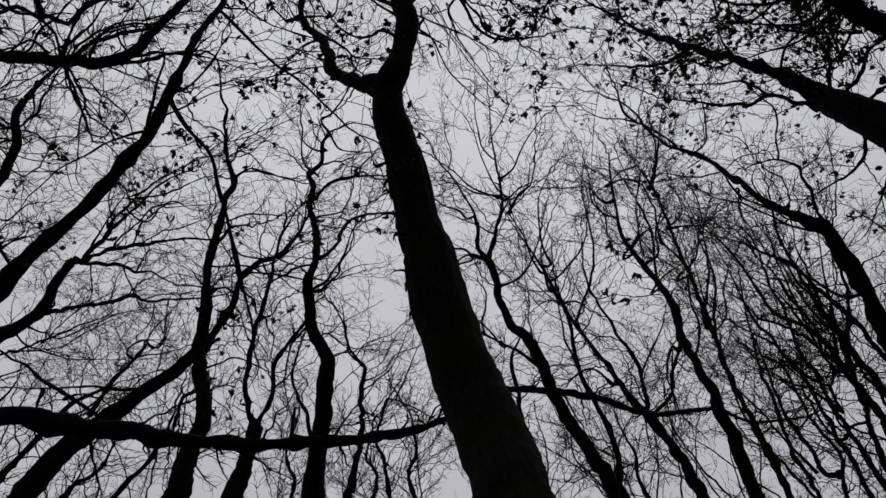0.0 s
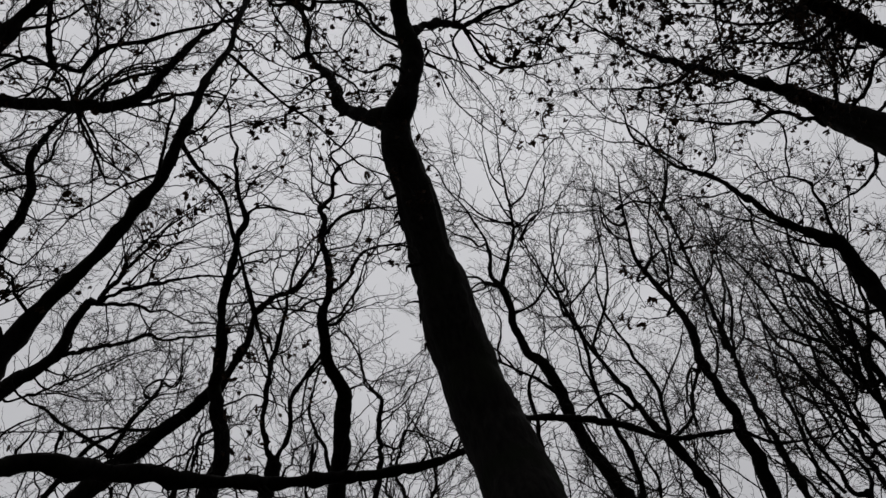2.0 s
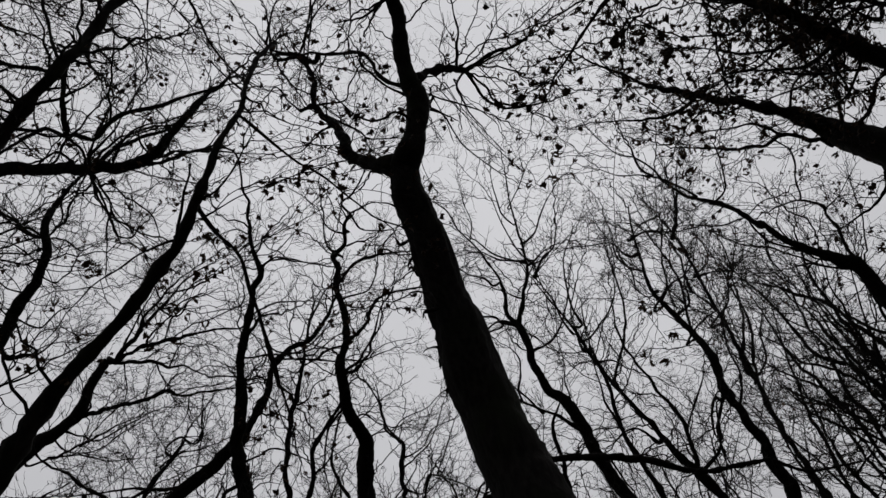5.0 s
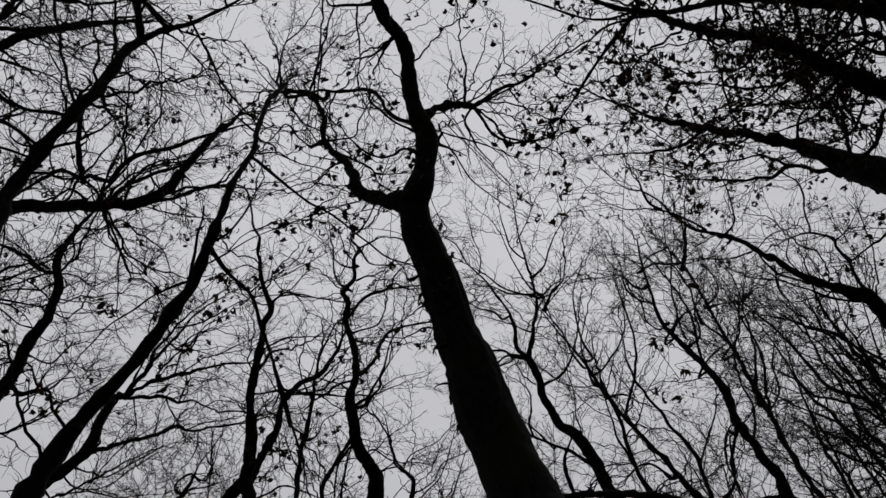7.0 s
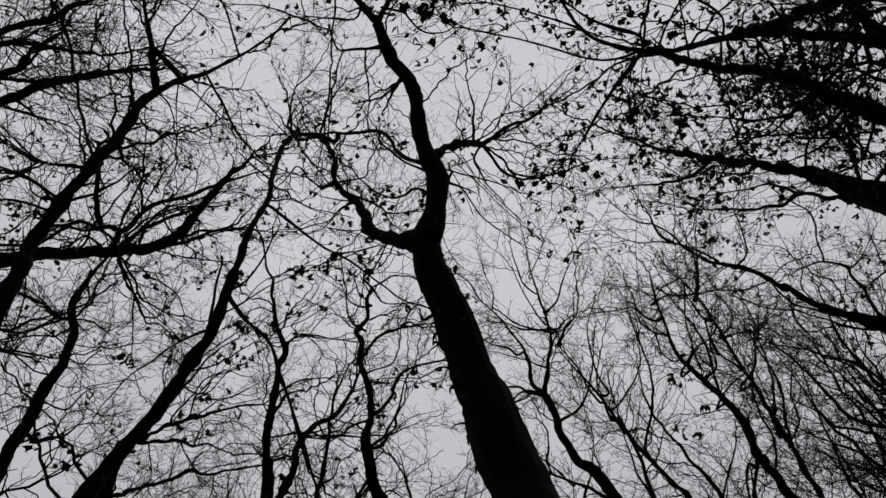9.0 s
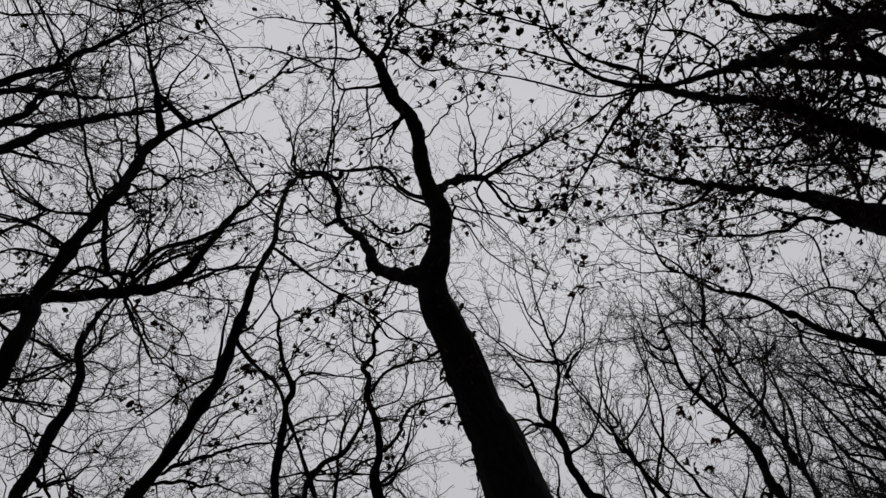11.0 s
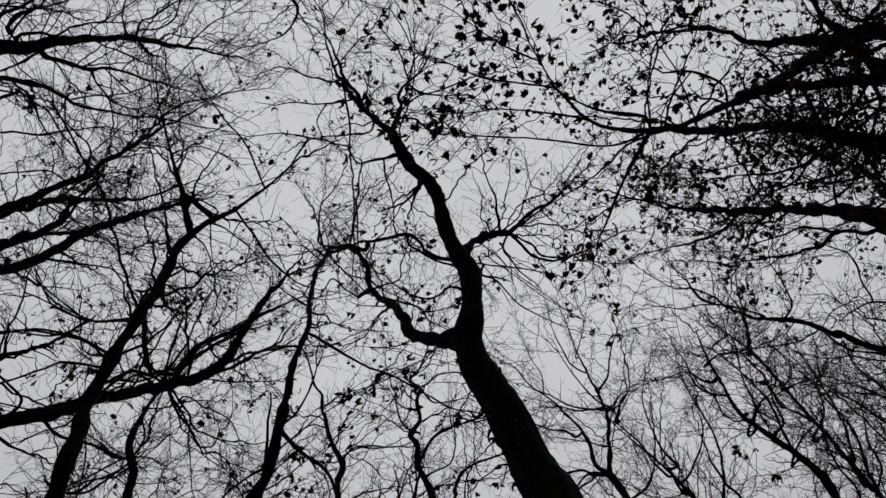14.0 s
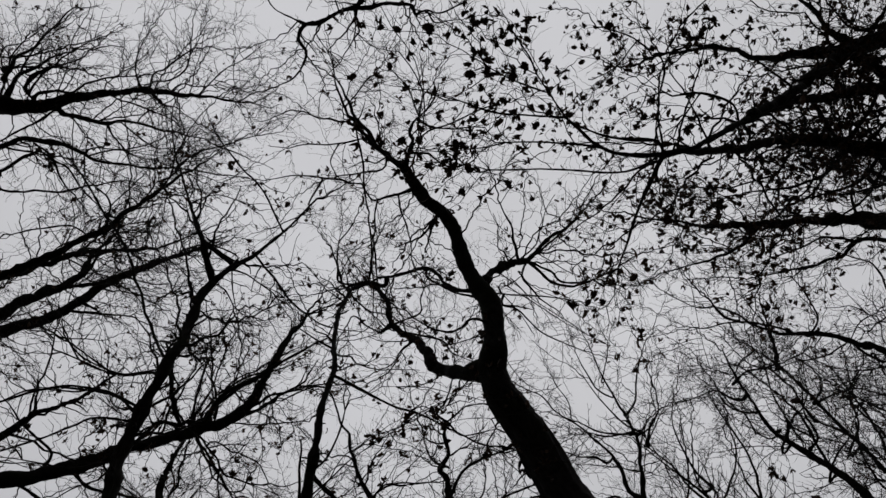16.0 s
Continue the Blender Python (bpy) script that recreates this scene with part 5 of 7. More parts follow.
T = tree("slender dark stem with many upright shoots", 14, 0.6)
bough(T, "trunk", [(5.36, 12.62, 9.77, 0.093), (5.20, 12.04, 10.69, 0.072), (4.97, 11.24, 11.78, 0.062), (4.84, 10.30, 12.79, 0.057), (4.63, 9.43, 13.62, 0.041), (4.46, 8.58, 14.29, 0.031), (4.13, 7.89, 14.85, 0.016)], True)
bough(T, "limb", [(4.86, 10.79, 12.31, 0.042), (5.13, 9.94, 12.98, 0.030), (5.01, 9.06, 13.75, 0.018)])
bough(T, "limb", [(4.78, 10.60, 12.48, 0.049), (4.83, 10.34, 12.77, 0.043), (5.05, 10.02, 13.12, 0.031), (5.19, 9.64, 13.54, 0.026), (5.24, 9.33, 13.88, 0.021), (5.46, 9.03, 14.20, 0.016)])
bough(T, "limb", [(4.29, 8.43, 14.42, 0.027), (4.46, 8.02, 14.52, 0.021), (4.52, 7.58, 14.63, 0.016), (4.45, 7.17, 14.73, 0.010)])
bough(T, "limb", [(4.50, 9.08, 13.90, 0.026), (4.83, 8.88, 14.00, 0.021), (4.84, 8.59, 14.18, 0.016)])
bough(T, "limb", [(4.70, 9.69, 13.38, 0.031), (4.51, 9.44, 13.50, 0.026), (4.32, 9.25, 13.60, 0.016)])
bough(T, "limb", [(4.30, 8.43, 14.42, 0.042), (4.43, 8.05, 14.47, 0.030), (4.51, 7.66, 14.53, 0.025), (4.59, 7.26, 14.58, 0.015)])
bough(T, "limb", [(4.49, 9.09, 13.90, 0.041), (4.87, 9.16, 13.96, 0.025), (5.23, 9.28, 14.01, 0.020)])
bough(T, "limb", [(4.10, 8.04, 14.74, 0.026), (3.81, 8.03, 14.67, 0.020), (3.56, 8.17, 14.56, 0.015)])
bough(T, "limb", [(4.89, 10.72, 12.36, 0.025), (5.23, 10.42, 12.55, 0.025), (5.24, 10.03, 12.79, 0.020), (5.44, 9.60, 13.06, 0.015)])
bough(T, "limb", [(4.26, 9.07, 13.66, 0.030), (4.21, 8.50, 13.89, 0.025), (4.06, 8.10, 14.05, 0.020), (3.82, 7.89, 14.13, 0.015), (3.67, 7.49, 14.29, 0.010)])
bough(T, "limb", [(4.48, 9.87, 13.23, 0.030), (4.92, 9.54, 13.41, 0.025), (5.07, 9.08, 13.63, 0.020), (5.47, 8.84, 13.77, 0.015)])
crown(T, twig=0.0044, leaves=260, clump=2, size=0.05, density=1)

T = tree("dark tree bough arching over the thicket", 15)
bough(T, "trunk", [(4.54, 6.26, 7.25, 0.100), (4.50, 5.98, 7.76, 0.090), (4.49, 5.78, 8.12, 0.087), (4.38, 5.52, 8.49, 0.081), (4.10, 5.43, 8.73, 0.051)], True)
bough(T, "limb", [(4.38, 5.51, 8.50, 0.026), (4.36, 5.20, 8.91, 0.022), (4.30, 5.03, 9.29, 0.019), (3.97, 5.16, 9.53, 0.011)])
bough(T, "limb", [(4.50, 5.98, 7.76, 0.029), (4.39, 6.20, 8.07, 0.022), (4.15, 6.16, 8.68, 0.015)])
bough(T, "limb", [(4.10, 5.43, 8.73, 0.061), (3.99, 5.36, 8.79, 0.054), (3.77, 5.20, 8.93, 0.046), (3.56, 5.03, 9.07, 0.042), (3.46, 4.91, 9.17, 0.037), (3.29, 4.79, 9.27, 0.033), (3.01, 4.64, 9.41, 0.026), (2.78, 4.48, 9.54, 0.019), (2.63, 4.30, 9.69, 0.016), (2.48, 4.14, 9.82, 0.013), (2.24, 4.02, 9.93, 0.009), (2.11, 3.86, 10.06, 0.006)])
bough(T, "limb", [(4.36, 5.10, 9.10, 0.013), (4.52, 4.97, 9.09, 0.009), (4.65, 4.78, 9.11, 0.006)])
bough(T, "limb", [(4.24, 4.99, 9.41, 0.013), (4.25, 4.83, 9.56, 0.013), (4.33, 4.60, 9.78, 0.013), (4.27, 4.51, 9.87, 0.010)])
bough(T, "limb", [(4.29, 5.49, 8.58, 0.025), (4.01, 5.40, 8.70, 0.018), (3.80, 5.30, 8.83, 0.015), (3.58, 5.20, 8.95, 0.016), (3.49, 5.07, 9.08, 0.016), (3.46, 4.95, 9.19, 0.009)])
bough(T, "limb", [(3.46, 4.91, 9.17, 0.012), (3.64, 4.80, 9.19, 0.009), (3.85, 4.77, 9.15, 0.009)])
bough(T, "limb", [(3.51, 5.03, 9.11, 0.012), (3.10, 4.90, 9.12, 0.012), (2.76, 4.78, 9.13, 0.009), (2.49, 4.74, 9.11, 0.006)])
bough(T, "limb", [(3.82, 5.24, 8.89, 0.012), (3.73, 5.03, 9.00, 0.009), (3.79, 4.88, 9.06, 0.006)])
bough(T, "limb", [(2.98, 4.62, 9.42, 0.019), (2.68, 4.40, 9.63, 0.016), (2.43, 4.32, 9.72, 0.013), (2.19, 4.25, 9.81, 0.010), (2.01, 4.15, 9.90, 0.006)])
bough(T, "limb", [(3.11, 4.73, 9.35, 0.015), (3.32, 4.59, 9.37, 0.015), (3.30, 4.27, 9.42, 0.012), (3.25, 4.02, 9.46, 0.009)])
bough(T, "limb", [(2.57, 4.33, 9.68, 0.019), (2.43, 4.18, 9.71, 0.016), (2.38, 3.92, 9.76, 0.012)])
bough(T, "limb", [(4.31, 5.56, 8.48, 0.018), (4.01, 5.47, 8.56, 0.018), (3.80, 5.34, 8.66, 0.015), (3.52, 5.20, 8.78, 0.012), (3.24, 5.08, 8.87, 0.009)])
bough(T, "limb", [(3.58, 5.12, 9.02, 0.015), (3.54, 5.34, 8.88, 0.012), (3.64, 5.54, 8.75, 0.009)])
crown(T, twig=0.0027, reach=0.9, leaves=60, size=0.05, density=0.8)

T = tree("massive dark trunk leaning in with a long leafy bough", 16)
bough(T, "trunk", [(8.00, 7.02, 12.70, 0.350), (7.70, 6.95, 13.33, 0.305), (7.47, 6.88, 13.90, 0.240), (7.17, 6.69, 14.19, 0.165), (6.85, 6.46, 14.13, 0.128)], True)
bough(T, "limb", [(6.96, 6.53, 14.03, 0.140), (6.65, 6.38, 14.28, 0.122), (5.87, 5.99, 14.50, 0.097), (5.07, 5.65, 14.66, 0.079), (4.45, 5.30, 14.70, 0.055), (4.01, 5.06, 14.94, 0.033), (3.57, 4.75, 15.18, 0.022)])
bough(T, "limb", [(5.14, 5.71, 14.61, 0.045), (4.70, 5.94, 14.67, 0.039), (3.79, 5.88, 14.99, 0.017)])
bough(T, "limb", [(7.36, 7.08, 13.86, 0.053), (6.72, 6.86, 14.35, 0.047), (6.11, 7.04, 14.56, 0.036), (4.98, 6.88, 15.11, 0.018)])
bough(T, "limb", [(7.59, 6.83, 13.57, 0.053), (7.82, 6.33, 13.55, 0.046), (7.91, 5.93, 13.55, 0.035), (8.19, 5.62, 13.36, 0.023)])
bough(T, "limb", [(7.50, 6.81, 13.78, 0.047), (7.51, 6.20, 13.95, 0.035), (7.27, 5.71, 14.19, 0.023)])
bough(T, "limb", [(7.75, 7.16, 13.11, 0.046), (7.67, 7.50, 12.80, 0.040), (7.33, 7.81, 12.66, 0.029), (6.89, 8.10, 12.73, 0.017)])
bough(T, "limb", [(7.86, 7.18, 12.87, 0.046), (7.91, 7.58, 12.41, 0.034), (7.65, 8.03, 12.11, 0.023)])
bough(T, "limb", [(7.83, 6.81, 13.27, 0.046), (8.10, 6.44, 13.14, 0.035), (8.40, 6.20, 12.91, 0.023)])
bough(T, "limb", [(6.60, 6.84, 14.43, 0.030), (6.23, 6.58, 14.60, 0.025), (5.80, 6.53, 14.64, 0.020), (5.27, 6.47, 14.68, 0.015)])
bough(T, "limb", [(5.93, 6.06, 14.46, 0.024), (5.61, 6.10, 14.47, 0.024), (5.23, 6.00, 14.59, 0.020), (5.02, 5.84, 14.73, 0.020)])
bough(T, "limb", [(4.44, 5.27, 14.73, 0.024), (4.18, 5.21, 14.89, 0.019), (3.94, 5.08, 15.10, 0.015)])
bough(T, "limb", [(6.89, 6.03, 14.45, 0.029), (7.26, 5.70, 14.67, 0.025), (7.34, 5.24, 14.95, 0.020), (7.55, 5.01, 15.10, 0.015)])
bough(T, "limb", [(5.95, 5.94, 14.52, 0.025), (5.74, 5.56, 14.69, 0.020), (5.96, 5.22, 14.84, 0.020), (5.85, 4.89, 14.98, 0.015)])
crown(T, twig=0.0043, leaves=700, singles=120, size=0.11, reach=1.2, clump=2, density=0.95)

T = tree("dark tree still holding curled brown leaves", 17, crooked=0.45)
bough(T, "trunk", [(5.12, 3.44, 9.35, 0.104), (4.71, 3.17, 9.37, 0.090), (4.34, 2.94, 9.34, 0.073), (4.03, 2.67, 9.28, 0.062), (3.49, 2.32, 9.00, 0.048)], True)
bough(T, "limb", [(3.51, 2.32, 9.03, 0.059), (3.01, 2.08, 8.52, 0.049), (2.36, 1.65, 7.75, 0.038), (1.91, 1.34, 7.21, 0.030), (1.75, 1.24, 7.02, 0.027)])
bough(T, "limb", [(1.73, 1.25, 6.97, 0.023), (1.57, 1.15, 7.05, 0.020), (1.36, 0.96, 7.03, 0.016), (1.23, 0.64, 7.01, 0.010), (1.15, 0.25, 6.90, 0.007)])
bough(T, "limb", [(1.73, 1.26, 6.97, 0.020), (1.53, 1.40, 6.98, 0.018), (1.28, 1.59, 6.92, 0.013), (1.03, 1.78, 6.84, 0.007)])
bough(T, "limb", [(1.73, 1.27, 6.97, 0.013), (1.43, 1.19, 6.95, 0.011), (0.96, 0.90, 6.95, 0.008), (0.54, 0.66, 6.88, 0.006)])
bough(T, "limb", [(1.90, 1.28, 6.96, 0.022), (2.19, 1.38, 7.20, 0.028), (2.50, 1.47, 7.49, 0.034), (2.98, 1.64, 7.97, 0.045), (3.97, 1.88, 8.86, 0.060), (5.35, 2.27, 10.34, 0.086)])
bough(T, "limb", [(2.79, 1.54, 7.74, 0.041), (3.71, 1.97, 8.68, 0.055), (4.48, 2.32, 9.15, 0.070), (5.38, 2.78, 9.47, 0.084)])
bough(T, "limb", [(1.71, 1.18, 7.00, 0.011), (2.01, 0.99, 7.44, 0.009), (2.33, 0.89, 7.97, 0.010), (2.59, 0.81, 8.19, 0.008)])
bough(T, "limb", [(4.36, 2.83, 9.54, 0.028), (4.26, 2.41, 9.55, 0.024), (4.06, 2.02, 9.45, 0.017), (3.77, 1.52, 9.41, 0.010)])
bough(T, "limb", [(4.45, 3.00, 9.56, 0.029), (4.08, 3.07, 9.38, 0.024), (3.58, 2.99, 9.32, 0.017), (3.14, 2.79, 9.26, 0.010)])
bough(T, "limb", [(4.82, 3.24, 9.59, 0.030), (4.48, 3.49, 9.66, 0.022), (3.92, 3.39, 9.65, 0.014)])
bough(T, "limb", [(3.71, 2.41, 9.15, 0.023), (3.36, 2.59, 8.92, 0.016), (2.84, 2.48, 8.85, 0.009)])
bough(T, "limb", [(4.62, 3.39, 9.40, 0.025), (4.37, 3.60, 9.44, 0.018), (3.91, 3.61, 9.34, 0.010)])
bough(T, "limb", [(4.82, 3.53, 9.21, 0.022), (4.61, 3.83, 9.19, 0.018), (4.29, 3.93, 9.32, 0.011)])
bough(T, "limb", [(4.22, 3.12, 9.60, 0.021), (3.89, 3.26, 9.50, 0.014), (3.45, 3.21, 9.40, 0.010)])
bough(T, "limb", [(4.72, 3.33, 9.36, 0.025), (4.71, 2.96, 9.53, 0.018), (4.47, 2.68, 9.77, 0.011)])
bough(T, "limb", [(4.52, 3.00, 9.66, 0.029), (4.84, 2.82, 9.69, 0.026), (5.15, 2.63, 9.72, 0.022), (5.48, 2.46, 9.70, 0.015)])
bough(T, "limb", [(4.68, 3.14, 9.65, 0.030), (5.01, 3.02, 9.64, 0.022), (5.33, 3.01, 9.58, 0.015)])
bough(T, "limb", [(4.74, 3.25, 9.63, 0.030), (4.81, 3.59, 9.57, 0.023), (4.94, 3.96, 9.52, 0.015)])
bough(T, "limb", [(4.69, 2.17, 9.74, 0.025), (5.08, 2.17, 9.78, 0.022), (5.61, 2.11, 9.88, 0.015)])
bough(T, "limb", [(1.23, 0.64, 7.01, 0.010), (1.00, 0.49, 7.02, 0.008), (0.79, 0.35, 7.01, 0.008), (0.60, 0.15, 7.00, 0.006)])
bough(T, "limb", [(1.36, 0.96, 7.03, 0.011), (1.07, 0.76, 7.02, 0.008), (0.75, 0.57, 6.99, 0.006)])
bough(T, "limb", [(1.17, 0.41, 6.88, 0.008), (1.00, 0.22, 6.94, 0.008), (0.87, 0.03, 6.92, 0.006)])
bough(T, "limb", [(1.89, 1.25, 7.01, 0.012), (1.75, 1.13, 7.01, 0.016), (1.58, 1.02, 7.00, 0.016), (1.41, 0.89, 6.99, 0.010), (1.32, 0.79, 6.99, 0.008)])
bough(T, "limb", [(2.61, 1.35, 7.57, 0.013), (2.49, 1.20, 7.56, 0.013), (2.35, 1.09, 7.55, 0.011), (2.16, 1.01, 7.51, 0.008)])
bough(T, "limb", [(2.39, 1.11, 7.55, 0.008), (2.22, 1.19, 7.53, 0.008), (2.11, 1.24, 7.52, 0.006)])
bough(T, "limb", [(4.93, 3.55, 9.20, 0.017), (4.44, 3.46, 9.22, 0.017), (4.07, 3.36, 9.24, 0.015), (3.87, 3.20, 9.28, 0.009)])
bough(T, "limb", [(5.05, 4.00, 9.51, 0.018), (4.77, 3.69, 9.55, 0.015), (4.69, 3.51, 9.58, 0.012)])
bough(T, "limb", [(4.35, 3.02, 9.51, 0.015), (4.06, 3.06, 9.53, 0.015), (3.79, 3.21, 9.50, 0.012), (3.60, 3.20, 9.53, 0.009)])
sprig(T, (1.06, 1.85, 6.82), 2)
sprig(T, (1.11, 1.88, 6.81), 1)
sprig(T, (0.97, 2.05, 6.77), 1)
sprig(T, (1.06, 1.99, 6.78), 1)
sprig(T, (1.19, 1.81, 6.84), 2)
sprig(T, (0.82, 2.14, 6.74), 1)
sprig(T, (0.94, 2.29, 6.65), 3)
sprig(T, (0.98, 2.37, 6.62), 2)
sprig(T, (0.91, 2.24, 6.67), 1)
sprig(T, (0.89, 2.40, 6.61), 1)
sprig(T, (0.80, 2.40, 6.60), 2)
sprig(T, (0.85, 1.76, 6.84), 2)
sprig(T, (0.73, 1.79, 6.83), 2)
sprig(T, (0.49, 1.75, 6.84), 1)
sprig(T, (1.76, 2.34, 6.66), 3)
sprig(T, (1.81, 2.39, 6.65), 2)
sprig(T, (0.80, 0.35, 7.01), 4)
sprig(T, (0.70, 0.19, 7.04), 4)
sprig(T, (0.88, 0.45, 6.99), 3)
sprig(T, (0.78, 0.59, 6.98), 4)
sprig(T, (0.88, 0.64, 6.95), 3)
sprig(T, (0.92, 0.11, 6.96), 4)
sprig(T, (0.76, 0.01, 6.99), 3)
bough(T, "vine", [(1.71, 1.34, 7.01, 0.003), (1.23, 2.74, 6.50, 0.003), (1.21, 3.30, 6.18, 0.003), (1.30, 3.60, 5.90, 0.003)])
sprig(T, (1.23, 3.40, 6.16), 2)
sprig(T, (1.25, 3.45, 6.12), 2)
sprig(T, (1.26, 3.64, 5.96), 2)
sprig(T, (1.37, 3.60, 5.95), 1)
sprig(T, (1.09, 3.68, 5.97), 1)
sprig(T, (1.24, 0.05, 7.19), 4)
sprig(T, (1.25, -0.10, 7.19), 4)
sprig(T, (1.06, -0.12, 7.23), 3)
sprig(T, (1.06, 0.13, 7.21), 3)
sprig(T, (0.93, 0.03, 7.24), 3)
crown(T, twig=0.0023, leaves=1700, singles=290, size=0.074, reach=0.95, clump=2, density=0.65)

T = tree("dark tree with a spreading leafy crown", 18)
bough(T, "trunk", [(6.34, 2.60, 10.68, 0.110), (5.86, 2.45, 10.55, 0.090), (5.40, 2.29, 10.40, 0.079), (4.85, 2.08, 10.37, 0.069)], True)
bough(T, "limb", [(4.85, 2.08, 10.37, 0.053), (4.56, 1.92, 10.96, 0.043), (4.28, 1.65, 11.34, 0.032), (3.82, 1.48, 11.81, 0.020)])
bough(T, "limb", [(5.48, 2.33, 10.54, 0.088), (5.68, 2.69, 10.59, 0.082), (5.99, 3.05, 10.76, 0.076), (6.28, 3.54, 10.80, 0.070)])
bough(T, "limb", [(5.49, 2.27, 10.56, 0.056), (5.50, 2.02, 10.89, 0.041), (5.58, 1.68, 11.39, 0.030)])
bough(T, "limb", [(5.72, 2.54, 10.72, 0.037), (5.91, 2.37, 10.79, 0.029), (6.26, 2.18, 10.83, 0.017)])
bough(T, "limb", [(5.70, 2.96, 10.59, 0.037), (5.73, 3.29, 10.58, 0.029), (5.61, 3.65, 10.71, 0.017)])
bough(T, "limb", [(5.69, 2.72, 10.68, 0.033), (5.45, 2.91, 10.89, 0.025), (5.43, 3.32, 10.96, 0.017)])
bough(T, "limb", [(4.28, 1.65, 11.34, 0.020), (4.10, 1.52, 11.42, 0.017), (3.89, 1.48, 11.48, 0.017), (3.64, 1.38, 11.56, 0.014), (3.56, 1.13, 11.69, 0.014), (3.37, 0.90, 11.81, 0.011)])
bough(T, "limb", [(3.64, 1.38, 11.56, 0.017), (3.67, 1.57, 11.53, 0.014), (3.47, 1.83, 11.50, 0.014), (3.18, 2.26, 11.45, 0.011)])
bough(T, "limb", [(3.77, 1.42, 11.52, 0.014), (4.02, 1.30, 11.56, 0.014), (4.26, 1.19, 11.61, 0.014), (4.57, 1.11, 11.64, 0.010)])
bough(T, "limb", [(3.56, 1.13, 11.69, 0.010), (3.28, 1.22, 11.64, 0.010), (3.00, 1.32, 11.60, 0.007)])
bough(T, "limb", [(6.14, 2.68, 10.59, 0.039), (5.77, 2.63, 10.58, 0.031), (5.43, 2.66, 10.54, 0.019), (5.18, 2.51, 10.57, 0.013)])
bough(T, "limb", [(6.16, 3.47, 10.78, 0.040), (5.74, 3.32, 10.76, 0.032), (5.34, 3.21, 10.73, 0.020), (4.96, 3.07, 10.71, 0.017), (4.59, 2.93, 10.69, 0.010)])
bough(T, "limb", [(6.05, 3.67, 10.71, 0.032), (5.58, 3.41, 10.80, 0.020), (5.15, 3.29, 10.84, 0.014)])
bough(T, "limb", [(6.35, 2.43, 10.72, 0.035), (5.90, 2.32, 10.75, 0.027), (5.69, 2.12, 10.82, 0.016), (5.65, 1.88, 10.90, 0.013)])
bough(T, "limb", [(5.58, 2.97, 10.77, 0.020), (5.45, 3.22, 10.75, 0.020), (5.42, 3.52, 10.72, 0.017)])
bough(T, "limb", [(4.96, 2.73, 10.81, 0.020), (4.76, 2.87, 10.80, 0.017), (4.53, 2.88, 10.82, 0.013)])
bough(T, "limb", [(5.41, 2.83, 10.92, 0.020), (5.37, 2.58, 11.01, 0.017), (5.14, 2.40, 11.08, 0.014), (4.87, 2.32, 11.12, 0.010)])
bough(T, "limb", [(5.96, 3.05, 10.76, 0.028), (6.02, 3.33, 10.72, 0.020), (5.86, 3.57, 10.69, 0.017)])
crown(T, twig=0.0031, leaves=1850, singles=120, size=0.074, reach=1.1, clump=2, density=1.05)

T = tree("bare tree crown with long level boughs", 19)
bough(T, "trunk", [(-4.86, -2.54, 13.97, 0.150), (-4.45, -2.22, 13.81, 0.108), (-3.95, -2.05, 13.83, 0.080), (-3.33, -1.83, 13.86, 0.058)], True)
bough(T, "limb", [(-3.33, -1.83, 13.86, 0.062), (-2.75, -1.53, 13.92, 0.052), (-2.25, -1.20, 13.82, 0.032), (-1.67, -0.73, 13.93, 0.014)])
bough(T, "limb", [(-4.05, -1.95, 13.80, 0.047), (-3.95, -1.77, 13.83, 0.042), (-3.79, -1.60, 13.87, 0.038), (-3.62, -1.44, 13.92, 0.038), (-3.44, -1.37, 13.98, 0.024), (-3.16, -1.14, 14.05, 0.025), (-2.91, -0.92, 14.11, 0.025), (-2.73, -0.73, 14.15, 0.017), (-2.53, -0.55, 14.20, 0.013)])
bough(T, "limb", [(-3.61, -1.43, 13.92, 0.024), (-3.58, -1.20, 13.77, 0.016), (-3.50, -0.93, 13.58, 0.016), (-3.25, -0.70, 13.38, 0.012), (-2.94, -0.42, 13.14, 0.012)])
bough(T, "limb", [(-2.88, -1.63, 13.91, 0.024), (-2.84, -1.80, 13.97, 0.020), (-2.76, -1.99, 14.04, 0.016), (-2.58, -2.18, 14.11, 0.012), (-2.37, -2.32, 14.17, 0.008)])
bough(T, "limb", [(-2.77, -1.59, 13.92, 0.024), (-2.62, -1.72, 13.94, 0.020), (-2.43, -1.71, 13.93, 0.016), (-2.20, -1.77, 13.92, 0.016), (-1.84, -1.77, 13.89, 0.012)])
bough(T, "limb", [(-2.68, -1.65, 13.93, 0.016), (-2.35, -1.52, 13.87, 0.016), (-2.13, -1.55, 13.87, 0.016), (-1.98, -1.70, 13.89, 0.012)])
bough(T, "limb", [(-4.27, -2.29, 13.85, 0.037), (-4.01, -2.25, 13.83, 0.032), (-3.79, -2.11, 13.79, 0.024), (-3.51, -2.08, 13.77, 0.020), (-3.10, -1.95, 13.73, 0.016), (-2.79, -1.82, 13.68, 0.012)])
bough(T, "limb", [(-4.33, -2.36, 13.87, 0.024), (-4.03, -2.46, 13.80, 0.019), (-3.69, -2.55, 13.72, 0.015), (-3.30, -2.56, 13.60, 0.015), (-2.91, -2.48, 13.46, 0.011)])
